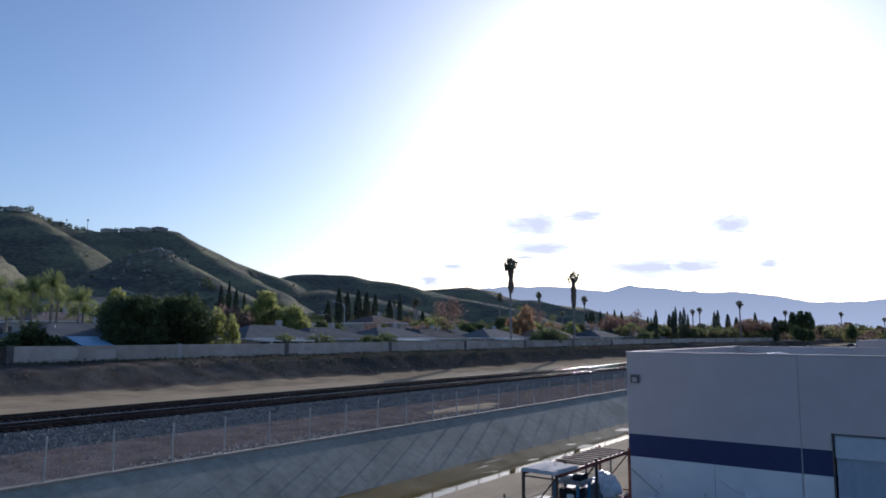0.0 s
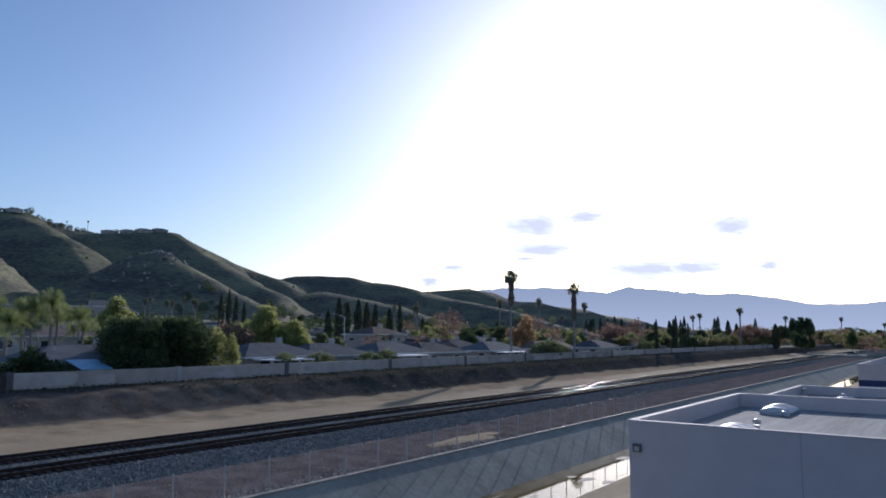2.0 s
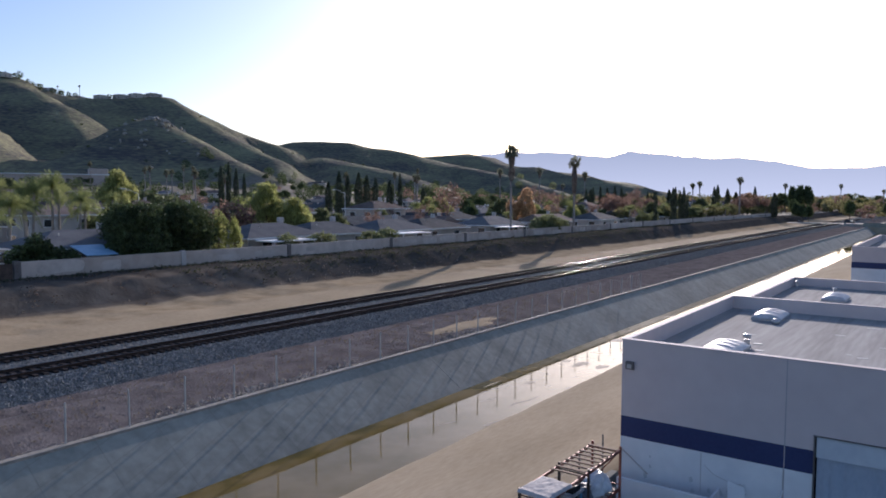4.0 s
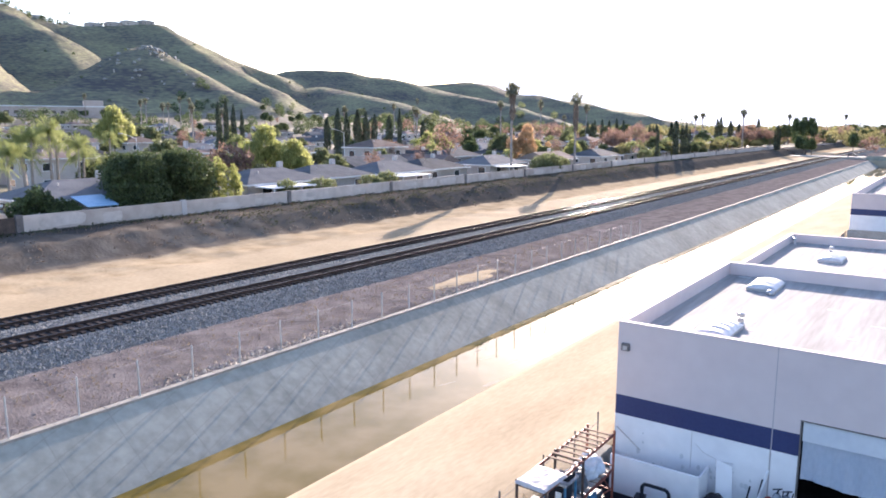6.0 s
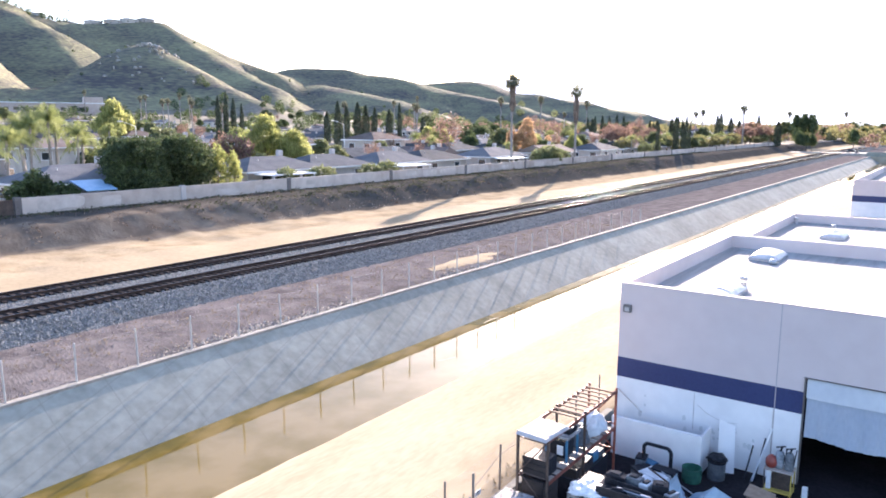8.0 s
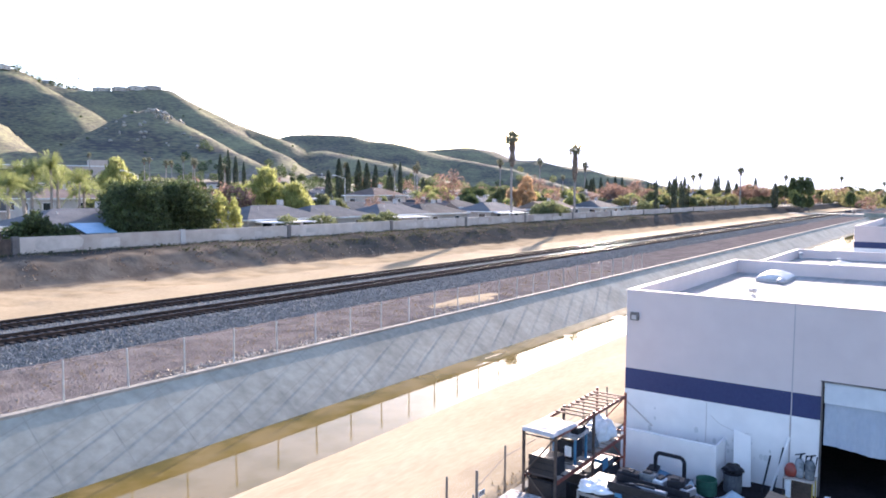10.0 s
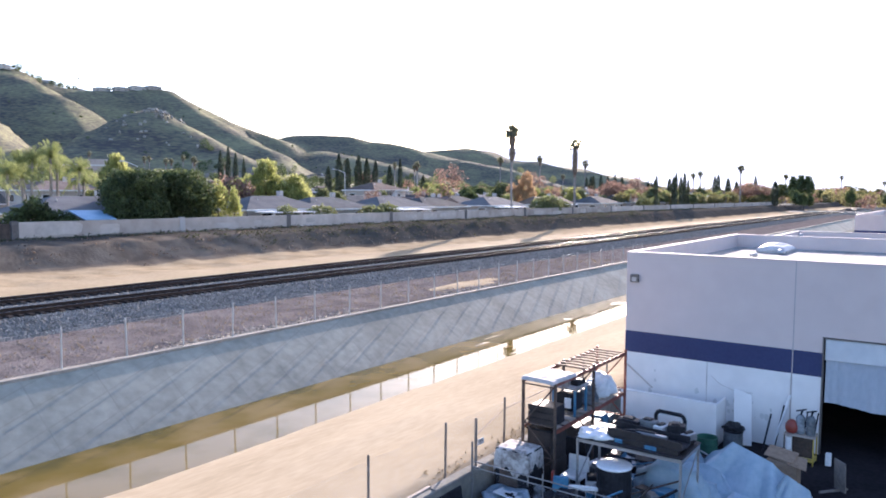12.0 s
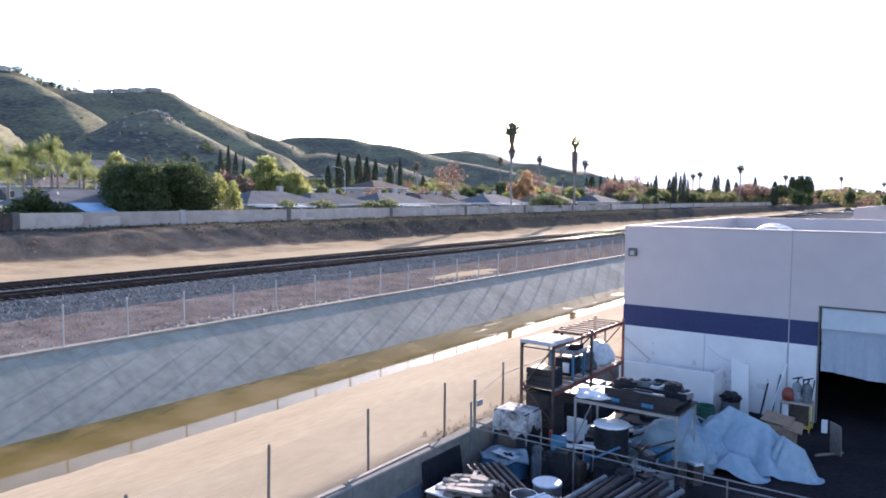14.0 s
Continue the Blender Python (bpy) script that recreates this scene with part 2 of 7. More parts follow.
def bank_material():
    """Sand that gives way up the bank, along a ragged line, to soil with low ground cover, its colour darkened to stand
    for shade.
    """
    m = material("bank_soil_shade", (0.050, 0.047, 0.042), (0.098, 0.089, 0.077), 0.22, 14, 1.0, bump=0.5, depth=0.08, spec=0.0)
    n, ln = m.node_tree.nodes, m.node_tree.links
    bsdf = n["Principled BSDF"]
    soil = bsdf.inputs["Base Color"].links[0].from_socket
    geo, sep, ns, sn = n.new("ShaderNodeNewGeometry"), n.new("ShaderNodeSeparateXYZ"), n.new("ShaderNodeTexNoise"), n.new("ShaderNodeTexNoise")
    ln.new(geo.outputs["Position"], sep.inputs[0])
    ns.inputs["Scale"].default_value, ns.inputs["Detail"].default_value = 0.22, 8
    sn.inputs["Scale"].default_value, sn.inputs["Detail"].default_value = 0.5, 9
    ln.new(geo.outputs["Position"], ns.inputs["Vector"])
    ln.new(geo.outputs["Position"], sn.inputs["Vector"])
    shift = n.new("ShaderNodeMath")
    shift.operation, shift.inputs[1].default_value = "MULTIPLY_ADD", 2.4
    ln.new(ns.outputs["Fac"], shift.inputs[0])
    ln.new(sep.outputs["X"], shift.inputs[2])
    edge = n.new("ShaderNodeMapRange")
    edge.inputs["From Min"].default_value, edge.inputs["From Max"].default_value = -60.5, -60.0
    ln.new(shift.outputs[0], edge.inputs["Value"])
    sand = n.new("ShaderNodeValToRGB")
    sand.color_ramp.elements[0].position, sand.color_ramp.elements[1].position = 0.35, 0.65
    sand.color_ramp.elements[0].color, sand.color_ramp.elements[1].color = (0.275, 0.218, 0.140, 1), (0.375, 0.305, 0.205, 1)
    ln.new(sn.outputs["Fac"], sand.inputs["Fac"])
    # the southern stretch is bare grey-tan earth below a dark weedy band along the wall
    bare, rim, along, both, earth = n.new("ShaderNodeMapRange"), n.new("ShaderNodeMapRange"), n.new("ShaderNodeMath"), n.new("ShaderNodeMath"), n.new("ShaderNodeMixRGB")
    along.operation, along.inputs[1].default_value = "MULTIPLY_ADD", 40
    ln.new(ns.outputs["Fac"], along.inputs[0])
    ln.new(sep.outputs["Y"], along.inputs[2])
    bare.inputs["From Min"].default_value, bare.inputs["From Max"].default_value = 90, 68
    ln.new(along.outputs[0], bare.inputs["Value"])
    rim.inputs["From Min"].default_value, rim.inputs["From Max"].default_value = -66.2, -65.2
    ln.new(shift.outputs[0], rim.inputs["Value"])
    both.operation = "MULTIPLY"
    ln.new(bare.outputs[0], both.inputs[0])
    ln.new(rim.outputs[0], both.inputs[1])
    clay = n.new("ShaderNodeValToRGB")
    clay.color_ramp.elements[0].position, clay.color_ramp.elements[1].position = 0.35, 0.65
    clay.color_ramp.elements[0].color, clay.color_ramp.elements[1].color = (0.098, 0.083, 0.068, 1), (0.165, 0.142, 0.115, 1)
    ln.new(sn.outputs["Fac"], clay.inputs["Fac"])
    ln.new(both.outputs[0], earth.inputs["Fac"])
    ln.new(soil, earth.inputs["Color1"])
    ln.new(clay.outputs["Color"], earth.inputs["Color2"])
    mix = n.new("ShaderNodeMixRGB")
    ln.new(edge.outputs[0], mix.inputs["Fac"])
    ln.new(earth.outputs[0], mix.inputs["Color1"])
    ln.new(sand.outputs["Color"], mix.inputs["Color2"])
    ln.new(mix.outputs[0], bsdf.inputs["Base Color"])
    return m


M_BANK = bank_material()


def water_material():
    m = bpy.data.materials.new("shallow_water")
    m.use_nodes = True
    n, ln = m.node_tree.nodes, m.node_tree.links
    bsdf = n["Principled BSDF"]
    geo, noise_tex, rp = n.new("ShaderNodeNewGeometry"), n.new("ShaderNodeTexNoise"), n.new("ShaderNodeValToRGB")
    noise_tex.inputs["Scale"].default_value, noise_tex.inputs["Detail"].default_value = 0.35, 6
    ln.new(geo.outputs["Position"], noise_tex.inputs["Vector"])
    rp.color_ramp.elements[0].position, rp.color_ramp.elements[1].position = 0.4, 0.62
    rp.color_ramp.elements[0].color, rp.color_ramp.elements[1].color = (0.118, 0.086, 0.016, 1), (0.175, 0.130, 0.050, 1)
    ln.new(noise_tex.outputs["Fac"], rp.inputs["Fac"])
    # a ragged, darker olive band along the toe of the slope
    sep, shift, band, mix = n.new("ShaderNodeSeparateXYZ"), n.new("ShaderNodeMath"), n.new("ShaderNodeMapRange"), n.new("ShaderNodeMixRGB")
    ln.new(geo.outputs["Position"], sep.inputs[0])
    shift.operation, shift.inputs[1].default_value = "MULTIPLY_ADD", 5.0
    ln.new(noise_tex.outputs["Fac"], shift.inputs[0])
    ln.new(sep.outputs["X"], shift.inputs[2])
    band.inputs["From Min"].default_value, band.inputs["From Max"].default_value = -25.7, -24.9
    ln.new(shift.outputs[0], band.inputs["Value"])
    ln.new(band.outputs[0], mix.inputs["Fac"])
    mix.inputs["Color1"].default_value = (0.078, 0.064, 0.014, 1)
    ln.new(rp.outputs["Color"], mix.inputs["Color2"])
    ln.new(mix.outputs[0], bsdf.inputs["Base Color"])
    bsdf.inputs["Roughness"].default_value, bsdf.inputs["IOR"].default_value = 0.04, 1.33
    bsdf.inputs["Specular IOR Level"].default_value = 0.3
    waves, bp = n.new("ShaderNodeTexNoise"), n.new("ShaderNodeBump")
    waves.inputs["Scale"].default_value, waves.inputs["Detail"].default_value = 1.6, 3
    ln.new(geo.outputs["Position"], waves.inputs["Vector"])
    bp.inputs["Strength"].default_value, bp.inputs["Distance"].default_value = 0.05, 0.02
    ln.new(waves.outputs["Fac"], bp.inputs["Height"])
    ln.new(bp.outputs["Normal"], bsdf.inputs["Normal"])
    return m


M_WATER = water_material()

M_CLOTH = material("stained_cloth", (0.16, 0.14, 0.13), (0.50, 0.49, 0.48), 2.2, 5, 0.9, bump=0.3, ramp=(0.38, 0.58))
M_CLUTTER = material("worn_grey_plastic", (0.06, 0.07, 0.08), (0.20, 0.22, 0.24), 2, 6, 0.6, vary=0.5)
# ---- builders ----
rng = random.Random(7)
NONE = Matrix.Identity(4)


def thing(name, label, category, m=NONE, group="", kind=""):
    ob = new(name)
    ob.empty_display_size = 0.2
    ob.matrix_basis = m
    return tagged(ob, label, category, group, kind)


def part(name, bm, mat, parent=None, label="", smooth=False):
    me = bpy.data.meshes.new(name)
    bmesh.ops.recalc_face_normals(bm, faces=bm.faces)
    bm.to_mesh(me)
    bm.free()
    for f in me.polygons:
        f.use_smooth = smooth
    me.materials.append(mat)
    ob = new(name, me)
    ob.parent = parent
    return tagged(ob, label)


def shared(name, me, parent, m):
    ob = new(name, me)
    ob.parent = parent
    ob.matrix_basis = m
    return ob


def quads(name, verts, faces, mat, parent=None, label=""):
    me = bpy.data.meshes.new(name)
    me.from_pydata(verts, [], faces)
    me.materials.append(mat)
    ob = new(name, me)
    ob.parent = parent
    return tagged(ob, label)


def box(bm, x0, x1, y0, y1, z0, z1, m=NONE):
    v = [bm.verts.new(m @ Vector((x, y, z))) for z in (z0, z1) for y in (y0, y1) for x in (x0, x1)]
    for f in ((0, 2, 3, 1), (4, 5, 7, 6), (0, 1, 5, 4), (2, 6, 7, 3), (0, 4, 6, 2), (1, 3, 7, 5)):
        bm.faces.new([v[i] for i in f])


def soft_box(bm, x0, x1, y0, y1, z0, z1, b=0.02, m=NONE):
    """A box with chamfered upper edges."""
    b = min(b, (x1 - x0) * 0.3, (y1 - y0) * 0.3, (z1 - z0) * 0.4)
    loops = []
    for z, s in ((z0, 0), (z1 - b, 0), (z1, b)):
        loops.append([bm.verts.new(m @ Vector(p)) for p in ((x0 + s, y0 + s, z), (x1 - s, y0 + s, z), (x1 - s, y1 - s, z), (x0 + s, y1 - s, z))])
    for a, c in zip(loops, loops[1:]):
        for i in range(4):
            bm.faces.new((a[i], a[(i + 1) % 4], c[(i + 1) % 4], c[i]))
    bm.faces.new(loops[0][::-1])
    bm.faces.new(loops[-1])


def tube(bm, p, q, r, r2=None, n=8, caps=True):
    p, q = Vector(p), Vector(q)
    r2 = r if r2 is None else r2
    z = (q - p).normalized()
    x = z.orthogonal().normalized()
    y = z.cross(x)
    rings = []
    for c, k in ((p, r), (q, r2)):
        rings.append([bm.verts.new(c + k * (x * math.cos(a) + y * math.sin(a))) for a in (2 * math.pi * i / n for i in range(n))])
    for i in range(n):
        bm.faces.new((rings[0][i], rings[0][(i + 1) % n], rings[1][(i + 1) % n], rings[1][i]))
    if caps:
        bm.faces.new(rings[0][::-1])
        bm.faces.new(rings[1])


def lathe(bm, profile, n=20, m=NONE):
    """Turns a profile of (radius, height) about z."""
    rings = [[bm.verts.new(m @ Vector((r * math.cos(a), r * math.sin(a), z))) for a in (2 * math.pi * i / n for i in range(n))] for r, z in profile]
    for a, b in zip(rings, rings[1:]):
        for i in range(n):
            bm.faces.new((a[i], a[(i + 1) % n], b[(i + 1) % n], b[i]))
    bm.faces.new(rings[0][::-1])
    bm.faces.new(rings[-1])


def smooth_step(a, b, x):
    t = min(1.0, max(0.0, (x - a) / (b - a)))
    return t * t * (3 - 2 * t)


def bump_noise(x, y, s, seed=0.0):
    return noise.noise(Vector((x / s, y / s, seed)))
# ---- ground: one sheet from the yards over canal, tracks and town to the hills ----
YARD_Z, WALL_X, CANAL_END = 2.3, -71.0, 330.0
PROFILE = [(-10.55, 2.3), (-10.62, 3.32), (-13.0, 3.12), (-16.0, 2.75), (-19.35, 2.12), (-19.75, 2.05), (-22.2, 0.48), (-28.0, 0.44),
           (-31.72, 2.92), (-32.1, 3.0), (-33.0, 3.10), (-39.2, 3.28), (-41.0, 3.92), (-41.4, 4.0), (-49.2, 4.0), (-50.0, 3.86),
           (-58.0, 4.0), (-60.9, 4.12), (-62.3, 4.42), (-65.4, 6.08), (-67.2, 6.36), (-71.0, 6.45), (-90.0, 5.6)]
# crest lines of the hills: (x, y, height) along each, the steepness of its flanks
RIDGES = [
    ([(-1150, 60, 95), (-1064, 278, 125), (-1078, 400, 172), (-1088, 474, 184), (-1089, 506, 172), (-1079, 528, 165), (-1075, 560, 162), (-1067, 600, 165),
      (-1045, 680, 176), (-1018, 704, 157), (-988, 724, 139), (-983, 769, 124), (-944, 818, 104), (-985, 890, 100)], 0.74),
    ([(-692, 402, 80), (-699, 422, 92), (-703, 440, 99), (-680, 448, 87), (-644, 457, 70), (-604, 461, 54), (-568, 466, 41), (-520, 455, 26)], 0.62),
    ([(-699, 422, 92), (-690, 385, 72), (-675, 349, 55), (-656, 319, 41)], 0.62),
    ([(-1065, 457, 174), (-1018, 465, 158), (-977, 470, 141), (-935, 468, 117), (-905, 452, 92)], 0.66),
    ([(-912, 250, 158), (-826, 254, 132), (-765, 246, 104), (-710, 230, 70)], 0.72),
    ([(-1026, 678, 170), (-933, 672, 127), (-849, 668, 95), (-778, 659, 72), (-721, 634, 50), (-640, 600, 26)], 0.62),
    ([(-985, 890, 100), (-1030, 937, 119), (-1012, 967, 122), (-978, 990, 120), (-957, 1011, 120), (-938, 1028, 112), (-898, 1063, 107), (-873, 1084, 101), (-843, 1118, 89), (-760, 1180, 52), (-700, 1230, 20)], 0.50),
    ([(-957, 1012, 116), (-933, 905, 88), (-788, 837, 70), (-671, 807, 52), (-590, 782, 34)], 0.48),
    ([(-898, 1062, 104), (-870, 1150, 92), (-790, 1155, 76), (-666, 1116, 56), (-560, 1080, 30)], 0.55),
    ([(-1400, 1500, 126), (-1287, 1691, 137), (-1214, 1834, 152), (-1181, 1856, 142), (-1129, 1888, 121), (-983, 1968, 98), (-860, 2030, 73), (-740, 2080, 46), (-620, 2130, 20)], 0.46),
    ([(-1085, 1310, 84), (-1300, 1300, 130)], 0.46),
]


def segment_height(x, y, a, b, steep):
    dx, dy = b[0] - a[0], b[1] - a[1]
    k = min(1.0, max(0.0, ((x - a[0]) * dx + (y - a[1]) * dy) / (dx * dx + dy * dy)))
    d = math.hypot(x - a[0] - k * dx, y - a[1] - k * dy)
    crest, drop = a[2] + k * (b[2] - a[2]), steep * (math.sqrt(d * d + 400) - 20)
    return crest - drop, drop


def hill_height(x, y):
    base = 5.6 + 0.85 * smooth_step(-90, -71, x) + 24 * smooth_step(-230, -700, x) * smooth_step(1500, 300, y)
    h, drop = max(segment_height(x, y, a, b, steep) for line, steep in RIDGES for a, b in zip(line, line[1:]))
    if h > base - 25:
        gully = abs(bump_noise(x, y, 90, 3)) * 26 + abs(bump_noise(x, y, 38, 5)) * 10 + bump_noise(x, y, 14, 8) * 2.0
        h -= gully * smooth_step(base - 10, base + 35, h) * smooth_step(-4, 38, drop) * 0.9
    k = 9.0
    d = max(-1.0, min(1.0, (h - base) / k))
    return max(h, base) + (k * (1 - abs(d)) ** 2 / 4)


def strip_height(x, y):
    for (xa, za), (xb, zb) in zip(PROFILE, PROFILE[1:]):
        if xb <= x <= xa:
            z = za + (zb - za) * (x - xa) / (xb - xa)
            break
    else:
        z = 2.3 if x > -10.55 else 5.6
    if -70.5 < x < -51:
        w = smooth_step(-51, -57, x) * smooth_step(-70.8, -69, x)
        z += w * (0.22 * bump_noise(x * 0.6, y, 5.5, 1) + 0.16 * bump_noise(x * 0.6, y, 1.8, 2) + 0.07 * bump_noise(x * 0.7, y * 2.2, 0.9, 4))
    elif -27.9 < x < -22.3:
        z += (0.055 * bump_noise(x * 1.6, y * 0.45, 2.4, 12) + 0.02 * bump_noise(x, y, 0.9, 3)) * smooth_step(-27.9, -27.0, x) * smooth_step(-22.3, -22.9, x)
        z += 0.34 * max(0.0, bump_noise(x * 2.6, y * 0.8, 2.2, 21) - 0.12) * smooth_step(26, 40, y) * smooth_step(-28.0, -27.2, x)
    elif -39 < x < -32.6:
        z += 0.07 * bump_noise(x, y, 1.8, 2) + 0.04 * bump_noise(x, y, 0.7, 3)
    elif -19 < x < -11:
        z += 0.05 * bump_noise(x, y * 0.3, 1.2, 6) + 0.03 * bump_noise(x, y, 0.6, 7)
    elif -21.5 < x < -19:
        z += 0.07 * bump_noise(x, y, 1.6, 9) + 0.03 * bump_noise(x, y, 0.6, 10)
    if y > CANAL_END and -32.2 < x < -10:
        z = max(z, z + (3.1 - z) * smooth_step(CANAL_END, CANAL_END + 0.5, y))
    return z


def ground_height(x, y):
    return strip_height(x, y) if x > -72 and -400 < y < 700 else hill_height(x, y) if x <= -72 else 3.0


def steps(stops):
    """Grid lines from (start, step) stops."""
    out = []
    for (a, s), (b, _) in zip(stops, stops[1:]):
        n = max(1, round((b - a) / s))
        out += [a + (b - a) * i / n for i in range(n)]
    return out + [stops[-1][0]]


def build_ground():
    xs = steps([(-4600, 300), (-1500, 60), (-1300, 17), (-420, 22), (-90, 9), (-72, 1.0)])[:-1]
    xs += sorted({round(x, 2) for x, _ in PROFILE[:-1]} | set(steps([(-71, 0.5), (-50, 4), (-39, 0.6), (-33, 1), (-28, 0.35), (-22, 1), (-19, 0.7), (-11, 0.4)])[:-1]) | {-72.0})
    xs += [-10.3, -5, 0, 6, 15, 40, 120, 500, 1500, 4600]
    ys = steps([(-2500, 400), (-300, 60), (-40, 8), (4, 1.1), (110, 2.5), (260, 5), (329.5, 0.5), (331, 8), (420, 18), (1150, 28), (1500, 60), (2300, 250), (4700, 1)])
    vs, fs, kinds = [], [], []
    for x in xs:
        for y in ys:
            vs.append((x, y, ground_height(x, y)))
    ny = len(ys)
    order = [M_YARD, M_DIRT, M_LIP, M_BED, M_CONC, M_GRAVEL, M_BALLAST, M_SAND, M_BANK, M_TOWN, M_HILL]
    for i in range(len(xs) - 1):
        cx = (xs[i] + xs[i + 1]) / 2
        for j in range(ny - 1):
            cy = (ys[j] + ys[j + 1]) / 2
            fs.append((i * ny + j, (i + 1) * ny + j, (i + 1) * ny + j + 1, i * ny + j + 1))
            near = -400 < cy < 700
            if cx > -10.6:
                k = 0
            elif cx > -22.2:
                k = 1
            elif cx > -28.0:
                k = 3 if cy < CANAL_END else 1
            elif cx > -31.72:
                k = 4 if cy < CANAL_END else 1
            elif cx > -32.1:
                k = 2
            elif cx > -39.2:
                k = 5
            elif cx > -50.0:
                k = 6
            elif cx > -56.0:
                k = 7
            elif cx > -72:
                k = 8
            else:
                z = vs[i * ny + j][2]
                k = 10 if z > 31 or cx < -640 or math.hypot(cx, cy) > 1400 else 9
            kinds.append(k)
    me = bpy.data.meshes.new("ground")
    me.from_pydata(vs, [], fs)
    for m in order:
        me.materials.append(m)
    me.polygons.foreach_set("material_index", kinds)
    me.polygons.foreach_set("use_smooth", [k in (8, 9, 10, 7, 5, 3, 1) for k in kinds])
    tagged(new("ground", me), "sandy and gravelly ground rising to grassy green-brown hills", "ground", kind="structure")


build_ground()
bm = bmesh.new()
for x0, x1, y0, y1 in ((-28.22, -21.95, -60, CANAL_END),):
    v = [bm.verts.new(p) for p in ((x0, y0, 0.54), (x1, y0, 0.54), (x1, y1, 0.54), (x0, y1, 0.54))]
    bm.faces.new(v)
tagged(part("water", bm, M_WATER), "thin brown standing water on the canal floor", "water", kind="structure")


def build_mountains():
    """The far range, a glowing backdrop with the haze painted into its colour."""
    m = bpy.data.materials.new("painted_haze_range")
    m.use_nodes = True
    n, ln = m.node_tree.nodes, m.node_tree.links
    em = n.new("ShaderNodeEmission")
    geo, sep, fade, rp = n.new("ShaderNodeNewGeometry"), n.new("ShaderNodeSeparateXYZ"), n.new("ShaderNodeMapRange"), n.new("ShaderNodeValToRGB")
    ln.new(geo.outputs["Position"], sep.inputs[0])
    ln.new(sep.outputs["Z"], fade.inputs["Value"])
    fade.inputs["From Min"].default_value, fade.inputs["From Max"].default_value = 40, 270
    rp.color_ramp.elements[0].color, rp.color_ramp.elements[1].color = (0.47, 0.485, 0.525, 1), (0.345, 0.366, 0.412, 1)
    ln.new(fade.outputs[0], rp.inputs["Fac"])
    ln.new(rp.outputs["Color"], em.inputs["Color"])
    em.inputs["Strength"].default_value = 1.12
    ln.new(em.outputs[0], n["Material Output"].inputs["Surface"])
    CREST = [(48, 190), (32.5, 271), (30.8, 284), (29.5, 281), (26.4, 282), (24.7, 259), (23.2, 251), (21.5, 282), (20.1, 267), (18.0, 256), (15.6, 240), (14.1, 241), (12.2, 226), (10.3, 203), (8.7, 180), (7.1, 175), (5.4, 178), (4.5, 185), (0, 285), (-8, 300), (-20, 240)]  # degrees left of +y, height
    vs, fs = [], []
    count = 420
    for i in range(count + 1):
        az = radians(44 - 62 * i / count)
        k = i / count
        h = float(np.interp(-math.degrees(az), [-q for q, _ in CREST], [q for _, q in CREST]))
        h += 7 * noise.noise(Vector((k * 38, 3.5, 0))) + 5 * noise.noise(Vector((k * 90, 5, 0))) + 3 * noise.noise(Vector((k * 230, 7, 0)))
        for r, z in ((3900, -20), (4250, max(h, 0)), (4500, -20)):
            vs.append((-r * math.sin(az), r * math.cos(az), z))
    for i in range(count):
        for j in range(2):
            a = i * 3 + j
            fs.append((a, a + 1, a + 4, a + 3))
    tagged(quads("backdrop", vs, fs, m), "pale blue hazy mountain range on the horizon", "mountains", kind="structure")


build_mountains()


